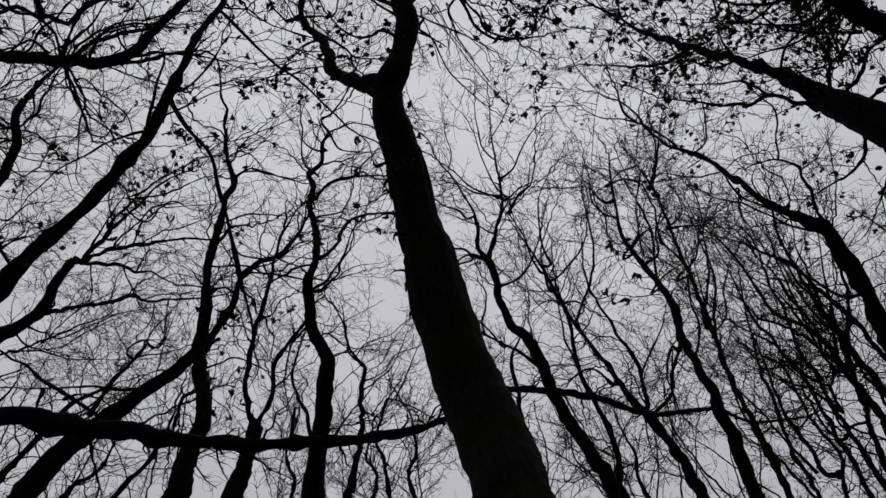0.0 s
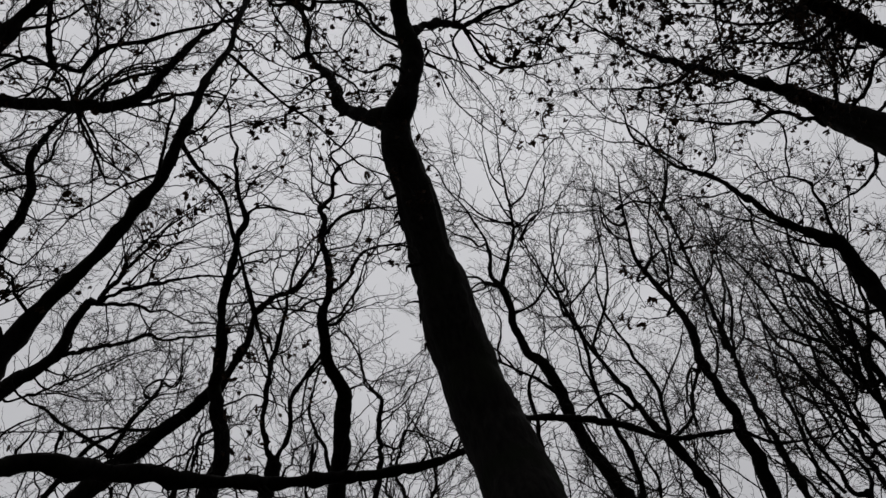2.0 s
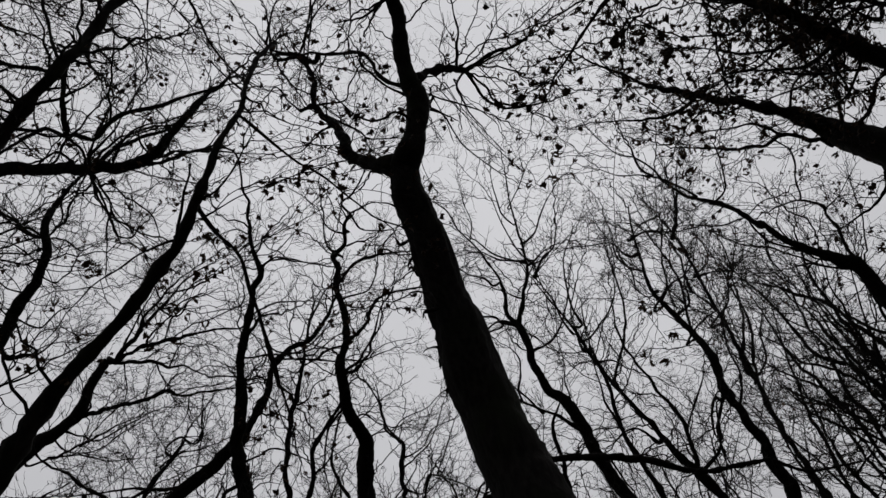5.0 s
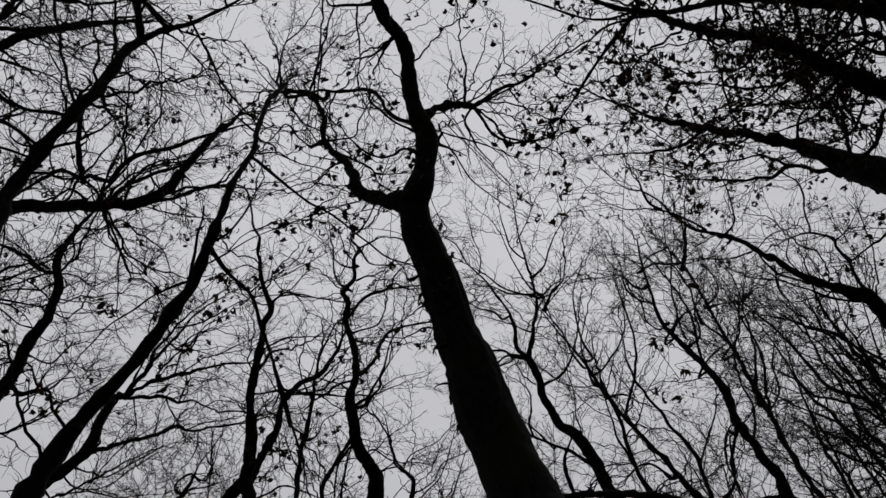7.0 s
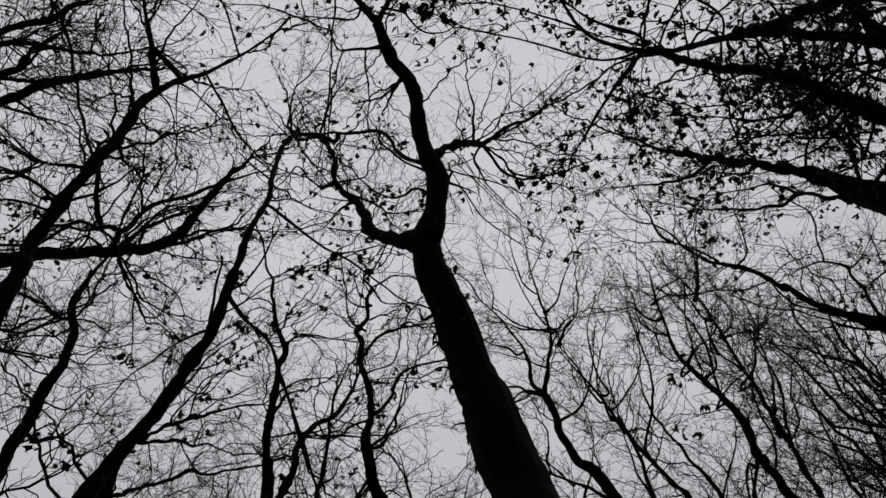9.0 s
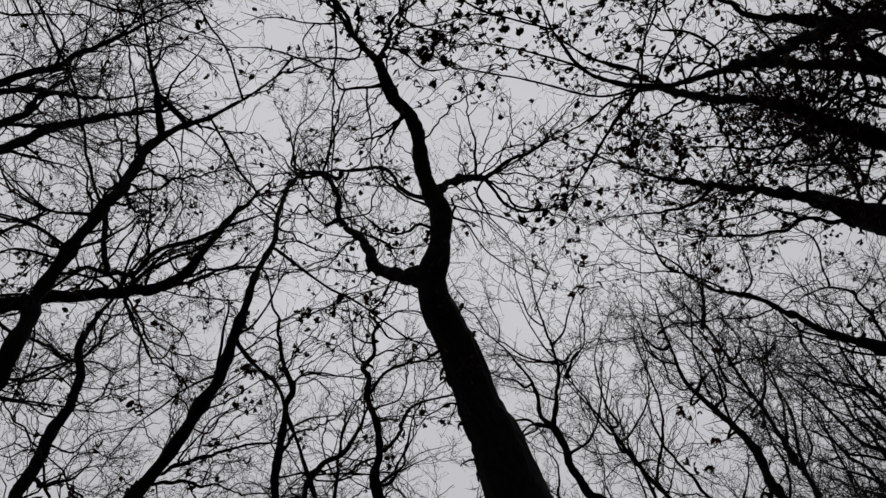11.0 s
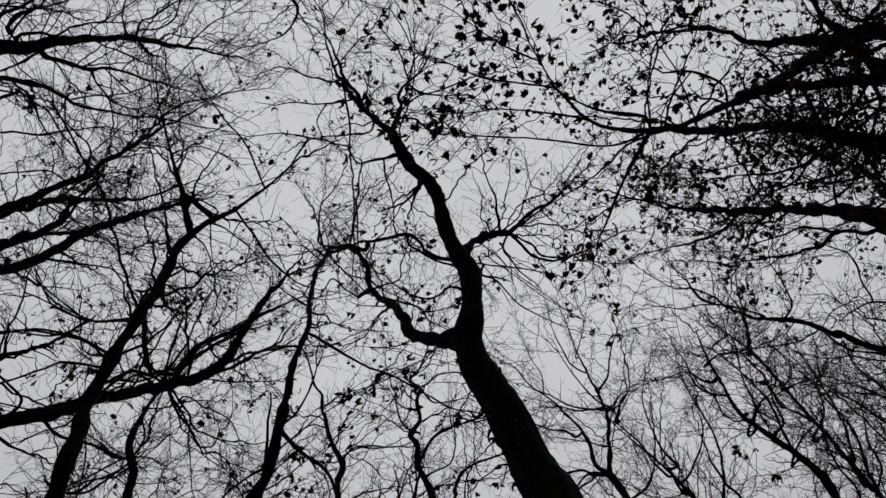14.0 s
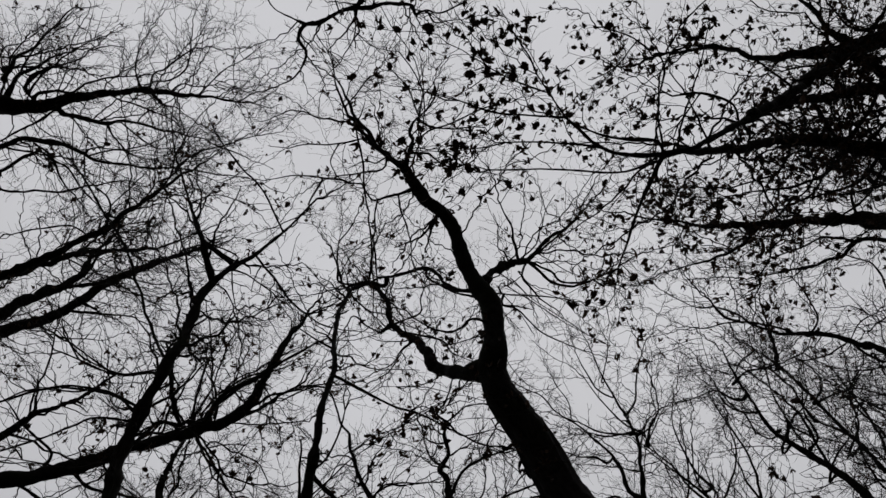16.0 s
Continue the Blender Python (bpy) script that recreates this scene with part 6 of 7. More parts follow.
bough(T, "limb", [(-4.56, -2.49, 13.92, 0.024), (-4.21, -2.74, 13.97, 0.020), (-3.93, -2.87, 14.00, 0.016), (-3.65, -3.00, 14.03, 0.012)])
bough(T, "limb", [(-4.73, -2.54, 13.96, 0.024), (-4.45, -2.78, 13.97, 0.020), (-4.25, -2.95, 13.99, 0.016), (-3.93, -3.05, 13.97, 0.012)])
bough(T, "limb", [(-2.18, -1.15, 13.83, 0.016), (-1.92, -1.23, 14.02, 0.012), (-1.66, -1.29, 14.19, 0.012), (-1.35, -1.31, 14.38, 0.008)])
bough(T, "limb", [(-3.34, -1.81, 13.85, 0.020), (-3.17, -1.60, 13.81, 0.016), (-2.99, -1.41, 13.77, 0.016), (-2.76, -1.14, 13.71, 0.012)])
bough(T, "limb", [(-2.78, -1.49, 13.91, 0.024), (-2.70, -1.29, 13.84, 0.020), (-2.57, -1.17, 13.80, 0.012), (-2.48, -0.97, 13.74, 0.008)])
bough(T, "limb", [(-2.54, -1.39, 13.88, 0.016), (-2.32, -1.41, 13.88, 0.016), (-2.15, -1.27, 13.83, 0.012), (-1.87, -1.16, 13.79, 0.008)])
bough(T, "limb", [(-3.44, -1.37, 13.98, 0.016), (-3.33, -1.10, 13.87, 0.016), (-3.15, -0.79, 13.75, 0.012), (-2.96, -0.69, 13.70, 0.008)])
bough(T, "limb", [(-4.13, -1.99, 13.81, 0.024), (-4.45, -1.99, 13.74, 0.020), (-4.81, -1.96, 13.66, 0.016), (-4.99, -1.97, 13.63, 0.016)])
bough(T, "limb", [(-4.57, -2.73, 13.98, 0.037), (-4.21, -2.91, 13.96, 0.032), (-3.84, -2.92, 13.90, 0.023), (-3.57, -2.96, 13.87, 0.015)])
bough(T, "limb", [(-4.68, -2.49, 13.95, 0.046), (-4.43, -2.66, 14.02, 0.037), (-4.17, -2.71, 14.06, 0.032), (-3.90, -2.69, 14.07, 0.024), (-3.67, -2.67, 14.09, 0.016)])
bough(T, "limb", [(-4.33, -2.47, 13.88, 0.041), (-4.10, -2.52, 13.86, 0.037), (-3.89, -2.53, 13.84, 0.032), (-3.74, -2.51, 13.81, 0.015)])
bough(T, "limb", [(-4.46, -2.88, 13.99, 0.032), (-4.27, -2.80, 14.02, 0.023), (-4.06, -2.66, 14.05, 0.020), (-3.89, -2.56, 14.08, 0.016)])
bough(T, "limb", [(-4.24, -2.95, 13.99, 0.023), (-3.94, -2.81, 13.95, 0.019), (-3.62, -2.71, 13.93, 0.015)])
sprig(T, (-3.81, -2.53, 13.82), 5)
sprig(T, (-4.04, -2.67, 14.06), 4)
crown(T, twig=0.0036, reach=1, density=1.45, leaves=90, clump=3, size=0.055)

T = tree("bare tree with long thin rising boughs", 20)
bough(T, "trunk", [(-4.39, -0.25, 11.14, 0.059), (-3.97, -0.21, 11.20, 0.050), (-3.50, -0.19, 11.20, 0.042), (-3.02, -0.23, 11.13, 0.033)], True)
bough(T, "limb", [(-3.02, -0.23, 11.13, 0.030), (-2.55, -0.27, 11.27, 0.022), (-1.78, -0.31, 11.44, 0.007)])
bough(T, "limb", [(-3.53, -0.19, 11.19, 0.019), (-3.32, -0.52, 11.26, 0.015), (-3.36, -0.99, 10.99, 0.007)])
bough(T, "limb", [(-3.02, -0.23, 11.13, 0.016), (-2.73, -0.25, 11.13, 0.013), (-2.52, -0.33, 11.14, 0.013)])
bough(T, "limb", [(-2.45, -0.38, 11.32, 0.016), (-2.13, -0.41, 11.38, 0.013), (-1.77, -0.34, 11.42, 0.010), (-1.41, -0.25, 11.47, 0.007)])
bough(T, "limb", [(-2.96, -0.26, 11.14, 0.013), (-2.75, -0.34, 11.15, 0.010), (-2.62, -0.50, 11.19, 0.006)])
bough(T, "limb", [(-3.76, -0.19, 11.20, 0.013), (-3.93, -0.43, 11.26, 0.013), (-4.25, -0.57, 11.30, 0.013), (-4.59, -0.68, 11.32, 0.010)])
bough(T, "limb", [(-3.23, -0.23, 11.17, 0.013), (-3.41, -0.15, 11.19, 0.016), (-3.52, 0.08, 11.19, 0.013), (-3.48, 0.18, 11.19, 0.010)])
bough(T, "limb", [(-3.51, -0.20, 11.20, 0.013), (-3.32, -0.40, 11.29, 0.010), (-3.01, -0.46, 11.33, 0.010)])
bough(T, "limb", [(-2.96, -0.26, 11.14, 0.012), (-3.05, -0.35, 11.17, 0.009), (-3.20, -0.35, 11.16, 0.006)])
sprig(T, (-3.98, -0.37, 11.24), 6)
crown(T, twig=0.0028, reach=1.0, density=1.3, leaves=90, clump=3, size=0.055)

T = tree("bare tree with crooked level boughs", 21)
bough(T, "trunk", [(-7.95, 0.54, 15.53, 0.120), (-7.39, 0.75, 15.83, 0.096), (-6.80, 0.85, 15.99, 0.089), (-6.14, 0.81, 16.04, 0.082), (-5.46, 0.91, 16.30, 0.070)], True)
bough(T, "limb", [(-5.46, 0.91, 16.30, 0.064), (-4.84, 1.02, 16.51, 0.053), (-4.19, 1.25, 16.68, 0.035)])
bough(T, "limb", [(-6.94, 0.85, 16.05, 0.036), (-6.51, 1.20, 16.21, 0.030), (-6.08, 1.62, 16.35, 0.018)])
bough(T, "limb", [(-6.55, 0.85, 16.01, 0.041), (-6.37, 1.08, 15.92, 0.025), (-6.24, 1.33, 15.83, 0.015)])
bough(T, "limb", [(-6.14, 0.81, 16.04, 0.030), (-5.91, 0.99, 15.98, 0.020), (-5.56, 1.24, 15.91, 0.015)])
bough(T, "limb", [(-7.39, 0.75, 15.83, 0.029), (-7.23, 1.08, 15.78, 0.020), (-7.03, 1.32, 15.74, 0.015), (-6.52, 1.66, 15.71, 0.010)])
bough(T, "limb", [(-5.18, 0.89, 16.42, 0.041), (-4.65, 1.05, 16.32, 0.030), (-4.18, 1.07, 16.27, 0.025)])
crown(T, twig=0.0044, reach=0.9, density=1.2, leaves=90, clump=3, size=0.055)

T = tree("dark bare bough rising out of a crooked stem", 22)
bough(T, "trunk", [(-6.94, 0.24, 14.03, 0.101), (-6.39, 0.26, 14.32, 0.085), (-5.99, 0.35, 14.51, 0.074), (-5.64, 0.38, 14.67, 0.058)], True)
bough(T, "limb", [(-5.64, 0.38, 14.67, 0.058), (-5.35, 0.21, 14.80, 0.042), (-4.94, 0.10, 14.97, 0.026)])
bough(T, "limb", [(-5.96, 0.37, 14.52, 0.048), (-5.53, 0.60, 14.70, 0.037), (-4.98, 0.76, 14.91, 0.021)])
bough(T, "limb", [(-5.64, 0.38, 14.67, 0.037), (-5.53, 0.25, 14.77, 0.027), (-5.31, 0.20, 14.87, 0.022), (-5.05, 0.26, 14.95, 0.014)])
bough(T, "limb", [(-5.76, 0.38, 14.61, 0.041), (-5.43, 0.33, 14.62, 0.036), (-5.22, 0.23, 14.64, 0.026)])
bough(T, "limb", [(-5.31, 0.31, 14.62, 0.017), (-5.07, 0.11, 14.72, 0.017), (-4.85, 0.07, 14.76, 0.013)])
crown(T, twig=0.0040, reach=0.9, density=1.2, leaves=90, clump=3, size=0.055)

T = tree("bare tree with dark level boughs and fine sprays", 23)
bough(T, "trunk", [(-5.70, -0.32, 12.45, 0.073), (-5.17, -0.12, 12.71, 0.059), (-4.76, -0.02, 12.89, 0.050), (-4.27, 0.23, 13.08, 0.041)], True)
bough(T, "limb", [(-4.27, 0.23, 13.08, 0.036), (-3.89, 0.46, 13.20, 0.027), (-3.32, 0.59, 13.37, 0.014)])
bough(T, "limb", [(-5.17, -0.12, 12.71, 0.022), (-4.86, -0.24, 12.73, 0.015), (-4.51, -0.19, 12.71, 0.015), (-4.25, -0.00, 12.65, 0.011)])
bough(T, "limb", [(-4.76, -0.02, 12.89, 0.019), (-4.48, -0.07, 12.90, 0.015), (-4.09, -0.09, 12.89, 0.011), (-3.76, 0.00, 12.86, 0.008)])
bough(T, "limb", [(-4.78, -0.03, 12.87, 0.019), (-4.46, 0.12, 12.96, 0.019), (-4.26, -0.00, 13.09, 0.015), (-4.05, 0.06, 13.14, 0.011)])
crown(T, twig=0.0034, reach=0.9, density=1.2, leaves=90, clump=3, size=0.055)

T = tree("bare tree with one long crooked bough", 24)
bough(T, "trunk", [(-3.45, -1.44, 9.74, 0.036), (-3.19, -1.36, 9.85, 0.033), (-2.93, -1.16, 9.85, 0.029), (-2.75, -0.97, 9.81, 0.023)], True)
bough(T, "limb", [(-2.75, -0.97, 9.81, 0.023), (-2.64, -0.80, 9.85, 0.019), (-2.02, -0.33, 10.04, 0.010)])
bough(T, "limb", [(-3.13, -1.31, 9.85, 0.013), (-3.05, -1.16, 9.80, 0.016), (-3.04, -1.06, 9.77, 0.013)])
bough(T, "limb", [(-2.75, -0.97, 9.81, 0.011), (-2.65, -0.98, 9.82, 0.008), (-2.48, -0.87, 9.81, 0.005)])
sprig(T, (-3.06, -1.08, 9.78), 9)
sprig(T, (-3.17, -1.23, 9.83), 3)
bough(T, "limb", [(-3.51, -1.18, 9.67, 0.025), (-3.29, -1.19, 9.67, 0.022), (-3.09, -1.20, 9.66, 0.016), (-2.98, -1.07, 9.61, 0.013)])
bough(T, "limb", [(-3.57, -1.07, 9.64, 0.016), (-3.30, -0.91, 9.51, 0.013), (-3.00, -0.75, 9.38, 0.013), (-2.72, -0.65, 9.28, 0.010), (-2.40, -0.55, 9.17, 0.007)])
bough(T, "limb", [(-2.97, -1.13, 9.84, 0.016), (-2.99, -0.92, 9.84, 0.013), (-2.99, -0.68, 9.83, 0.011), (-2.95, -0.46, 9.83, 0.008)])
sprig(T, (-3.05, -1.05, 9.77), 7)
sprig(T, (-3.11, -1.02, 9.76), 5)
crown(T, twig=0.0024, reach=0.9, density=0.75, leaves=90, clump=3, size=0.055)

T = tree("snapped dark stem ending in a broken stump", 25)
bough(T, "trunk", [(-3.94, 0.67, 7.08, 0.038), (-3.66, 0.67, 7.27, 0.036), (-3.47, 0.67, 7.39, 0.031)], True)
crown(T, twig=0.0019, reach=0.7, density=1.4)

T = tree("crooked bare tree stem beside a steep slope", 26)
bough(T, "trunk", [(-7.39, 5.31, 13.37, 0.106), (-7.05, 5.03, 13.71, 0.089), (-6.77, 4.74, 13.99, 0.078), (-6.65, 4.39, 14.19, 0.072), (-6.44, 4.12, 14.40, 0.061)], True)
bough(T, "limb", [(-6.44, 4.12, 14.40, 0.061), (-6.18, 3.98, 14.58, 0.045), (-5.74, 3.75, 14.66, 0.028)])
bough(T, "limb", [(-6.68, 4.47, 14.15, 0.028), (-6.97, 4.41, 14.01, 0.022), (-7.61, 4.21, 13.49, 0.017)])
bough(T, "limb", [(-6.21, 3.93, 14.61, 0.023), (-6.28, 4.13, 14.44, 0.022), (-6.34, 4.31, 14.28, 0.022), (-6.51, 4.43, 14.16, 0.018), (-6.66, 4.50, 14.07, 0.018)])
bough(T, "limb", [(-6.76, 4.57, 14.09, 0.022), (-6.91, 4.44, 14.16, 0.022), (-7.01, 4.29, 14.25, 0.022), (-7.21, 4.13, 14.34, 0.018)])
bough(T, "limb", [(-6.13, 3.98, 14.58, 0.018), (-5.92, 4.07, 14.56, 0.018), (-5.47, 4.18, 14.57, 0.014), (-5.11, 4.34, 14.53, 0.009)])
bough(T, "limb", [(-6.86, 4.82, 13.91, 0.018), (-6.61, 4.96, 13.86, 0.013), (-6.31, 5.07, 13.82, 0.013)])
bough(T, "limb", [(-7.79, 6.01, 13.03, 0.043), (-7.48, 5.99, 13.03, 0.037), (-7.18, 6.01, 13.01, 0.022), (-6.86, 5.89, 13.05, 0.013)])
bough(T, "limb", [(-7.48, 5.99, 13.03, 0.018), (-7.10, 5.71, 13.10, 0.013), (-6.68, 5.71, 13.04, 0.013)])
bough(T, "limb", [(-6.78, 4.64, 14.05, 0.023), (-7.17, 4.68, 14.20, 0.023), (-7.68, 4.68, 14.43, 0.019), (-8.22, 4.72, 14.65, 0.019)])
bough(T, "limb", [(-6.77, 4.60, 14.08, 0.023), (-6.90, 4.38, 14.19, 0.018), (-7.05, 4.20, 14.29, 0.014)])
bough(T, "limb", [(-6.70, 4.58, 14.08, 0.028), (-6.86, 4.43, 14.12, 0.023), (-7.02, 4.25, 14.17, 0.023), (-7.06, 4.01, 14.23, 0.018), (-7.17, 3.80, 14.29, 0.014)])
bough(T, "limb", [(-6.61, 4.54, 14.07, 0.028), (-6.30, 4.36, 14.12, 0.028), (-6.06, 4.11, 14.18, 0.023), (-5.88, 3.96, 14.23, 0.018)])
sprig(T, (-6.92, 4.33, 14.21), 6)
sprig(T, (-7.46, 3.93, 14.24), 5)
bough(T, "limb", [(-7.59, 5.66, 13.15, 0.022), (-7.76, 5.39, 13.22, 0.018), (-8.04, 5.36, 13.18, 0.013), (-8.19, 5.25, 13.20, 0.009)])
bough(T, "limb", [(-7.17, 5.17, 13.57, 0.023), (-7.51, 4.97, 13.67, 0.018), (-7.79, 4.60, 13.84, 0.018), (-8.04, 4.43, 13.92, 0.014)])
bough(T, "limb", [(-6.99, 4.91, 13.80, 0.023), (-6.72, 5.11, 13.57, 0.018), (-6.29, 4.98, 13.47, 0.013)])
bough(T, "limb", [(-7.39, 5.49, 13.30, 0.022), (-7.13, 5.69, 13.25, 0.018), (-6.76, 5.56, 13.36, 0.014), (-6.49, 5.57, 13.39, 0.009)])
bough(T, "limb", [(-7.87, 5.98, 13.04, 0.022), (-7.46, 6.07, 13.04, 0.018), (-7.10, 5.97, 13.11, 0.013), (-6.65, 6.10, 13.10, 0.009)])
bough(T, "limb", [(-6.72, 4.59, 14.08, 0.023), (-6.37, 4.56, 14.00, 0.018), (-6.11, 4.79, 13.80, 0.014), (-5.87, 4.75, 13.76, 0.009)])
bough(T, "limb", [(-6.90, 4.87, 13.87, 0.018), (-7.08, 4.52, 14.01, 0.018), (-7.42, 4.31, 14.10, 0.014), (-7.81, 4.23, 14.14, 0.009)])
bough(T, "limb", [(-7.24, 5.29, 13.44, 0.018), (-7.64, 5.21, 13.40, 0.013), (-7.89, 4.89, 13.46, 0.013)])
crown(T, twig=0.0041, reach=1, density=1.3)

T = tree("crooked bare tree with a long sagging bough", 27)
bough(T, "trunk", [(-8.19, 7.77, 12.88, 0.142), (-7.78, 7.77, 13.17, 0.101), (-7.50, 7.72, 13.39, 0.107), (-7.21, 7.41, 13.76, 0.089), (-6.87, 7.19, 14.08, 0.077)], True)
bough(T, "limb", [(-7.51, 7.76, 13.35, 0.052), (-7.07, 7.77, 13.35, 0.046), (-6.58, 7.77, 13.36, 0.040), (-6.16, 7.79, 13.36, 0.046), (-5.84, 7.77, 13.38, 0.046), (-5.68, 7.88, 13.31, 0.029), (-5.46, 7.97, 13.25, 0.029), (-5.08, 7.95, 13.27, 0.024), (-4.46, 8.05, 13.22, 0.020), (-4.14, 8.06, 13.22, 0.015)])
bough(T, "limb", [(-5.94, 7.79, 13.36, 0.024), (-5.83, 7.71, 13.43, 0.015)])
bough(T, "limb", [(-7.39, 7.74, 13.36, 0.024), (-7.21, 7.60, 13.36, 0.024), (-7.19, 7.45, 13.38, 0.014)])
bough(T, "limb", [(-5.68, 7.88, 13.31, 0.020), (-5.39, 7.88, 13.37, 0.015), (-5.00, 7.97, 13.39, 0.015)])
bough(T, "limb", [(-5.46, 7.97, 13.25, 0.015), (-5.56, 8.19, 13.05, 0.015), (-5.74, 8.31, 12.92, 0.010)])
bough(T, "limb", [(-6.86, 7.26, 14.02, 0.053), (-6.33, 7.25, 13.87, 0.041), (-5.88, 7.31, 13.69, 0.040), (-5.65, 7.41, 13.55, 0.029), (-5.38, 7.37, 13.49, 0.024), (-5.13, 7.50, 13.31, 0.019), (-4.81, 7.59, 13.14, 0.019), (-4.36, 7.64, 12.96, 0.014)])
bough(T, "limb", [(-5.88, 7.31, 13.69, 0.020), (-5.87, 7.50, 13.58, 0.015)])
bough(T, "limb", [(-5.65, 7.41, 13.55, 0.019), (-5.43, 7.20, 13.74, 0.015), (-5.29, 7.13, 13.81, 0.010), (-5.01, 7.26, 13.76, 0.010)])
bough(T, "limb", [(-5.13, 7.50, 13.31, 0.014), (-4.88, 7.46, 13.31, 0.010), (-4.65, 7.52, 13.25, 0.010)])
bough(T, "limb", [(-6.67, 7.21, 14.00, 0.059), (-6.37, 6.98, 14.07, 0.053), (-6.17, 6.86, 14.10, 0.047), (-6.00, 6.72, 14.16, 0.041), (-5.83, 6.52, 14.23, 0.029), (-5.50, 6.32, 14.29, 0.024), (-5.18, 6.18, 14.32, 0.019), (-4.74, 5.99, 14.34, 0.014), (-4.14, 5.83, 14.33, 0.014)])
bough(T, "limb", [(-6.63, 7.20, 14.00, 0.047), (-6.20, 7.09, 14.07, 0.041), (-5.56, 7.15, 14.04, 0.041), (-5.13, 7.16, 14.03, 0.030), (-4.70, 7.19, 14.02, 0.025), (-4.27, 7.28, 13.96, 0.020)])
bough(T, "limb", [(-6.54, 7.26, 13.92, 0.020), (-6.59, 7.48, 13.78, 0.015)])
bough(T, "limb", [(-6.61, 7.18, 14.01, 0.025), (-6.51, 7.00, 14.20, 0.025), (-6.32, 6.89, 14.35, 0.020), (-6.17, 6.75, 14.52, 0.015)])
bough(T, "limb", [(-5.50, 6.32, 14.29, 0.019), (-5.56, 6.12, 14.46, 0.020), (-5.71, 6.00, 14.57, 0.015)])
bough(T, "limb", [(-5.32, 6.28, 14.28, 0.019), (-4.85, 6.31, 14.28, 0.019), (-4.40, 6.24, 14.34, 0.015), (-4.05, 6.19, 14.39, 0.010)])
bough(T, "limb", [(-5.63, 6.40, 14.26, 0.020), (-5.32, 6.75, 14.14, 0.020), (-4.97, 6.59, 14.35, 0.015), (-4.66, 6.61, 14.40, 0.010)])
bough(T, "limb", [(-5.56, 7.15, 14.04, 0.020), (-5.20, 7.02, 14.11, 0.015), (-4.75, 6.99, 14.12, 0.015), (-4.30, 6.93, 14.14, 0.010)])
bough(T, "limb", [(-5.93, 6.65, 14.18, 0.020), (-5.93, 6.31, 14.34, 0.015), (-5.76, 6.05, 14.46, 0.015)])
bough(T, "limb", [(-7.77, 7.81, 13.14, 0.029), (-7.34, 8.12, 13.00, 0.019), (-6.93, 8.12, 13.05, 0.019), (-6.39, 8.05, 13.17, 0.015), (-5.96, 8.02, 13.24, 0.010)])
bough(T, "limb", [(-7.94, 7.83, 13.00, 0.024), (-7.71, 8.10, 12.86, 0.019), (-7.23, 8.22, 12.84, 0.014), (-6.68, 8.10, 12.99, 0.015)])
bough(T, "limb", [(-6.15, 6.87, 14.10, 0.041), (-5.92, 6.70, 14.17, 0.041), (-5.57, 6.49, 14.27, 0.030), (-5.17, 6.30, 14.36, 0.025), (-4.78, 6.15, 14.42, 0.020), (-4.41, 6.05, 14.46, 0.015)])
bough(T, "limb", [(-6.00, 7.03, 14.10, 0.025), (-5.56, 6.81, 14.33, 0.020), (-5.24, 6.68, 14.47, 0.020), (-4.90, 6.65, 14.55, 0.015)])
bough(T, "limb", [(-5.69, 7.11, 14.06, 0.020), (-5.48, 6.85, 14.15, 0.020), (-5.25, 6.69, 14.19, 0.015)])
bough(T, "limb", [(-8.41, 8.06, 12.72, 0.028), (-7.62, 7.97, 12.74, 0.024), (-6.93, 7.85, 12.77, 0.019), (-6.36, 7.75, 12.80, 0.014), (-5.92, 7.71, 12.80, 0.009)])
bough(T, "limb", [(-8.07, 8.00, 12.74, 0.019), (-7.51, 8.17, 12.75, 0.019), (-7.09, 8.43, 12.70, 0.014), (-6.52, 8.60, 12.71, 0.010)])
bough(T, "limb", [(-7.41, 7.97, 12.73, 0.019), (-6.98, 7.75, 12.91, 0.014), (-6.61, 7.59, 13.04, 0.014), (-6.23, 7.53, 13.12, 0.010)])
crown(T, twig=0.0044, reach=0.9, density=0.85)

T = tree("dark stem slanting across its neighbours", 28)
bough(T, "trunk", [(-5.66, 6.90, 8.13, 0.156), (-5.34, 6.84, 8.72, 0.142), (-4.98, 6.98, 9.29, 0.116), (-4.43, 6.92, 9.67, 0.094), (-3.77, 6.79, 10.10, 0.086)], True)
bough(T, "limb", [(-3.67, 6.74, 9.96, 0.081), (-3.37, 6.52, 10.27, 0.068), (-3.13, 6.35, 10.49, 0.059), (-3.00, 6.15, 10.67, 0.055), (-2.78, 5.97, 10.72, 0.050), (-2.36, 5.87, 10.77, 0.046), (-2.03, 5.71, 10.88, 0.037), (-1.86, 5.55, 11.02, 0.025)])
bough(T, "limb", [(-2.86, 5.98, 10.70, 0.021), (-2.46, 6.14, 10.70, 0.017), (-1.78, 6.40, 10.67, 0.013)])
bough(T, "limb", [(-4.93, 7.00, 9.30, 0.034), (-5.31, 6.55, 9.44, 0.030), (-5.91, 5.74, 9.64, 0.017)])
bough(T, "limb", [(-5.10, 6.86, 9.31, 0.039), (-4.80, 6.68, 9.65, 0.034), (-4.34, 6.46, 10.09, 0.021)])
bough(T, "limb", [(-4.42, 6.93, 9.67, 0.035), (-4.68, 6.85, 9.70, 0.030), (-5.05, 6.76, 9.75, 0.022), (-5.51, 6.70, 9.77, 0.015), (-6.04, 6.59, 9.81, 0.011), (-6.48, 6.48, 9.86, 0.011)])
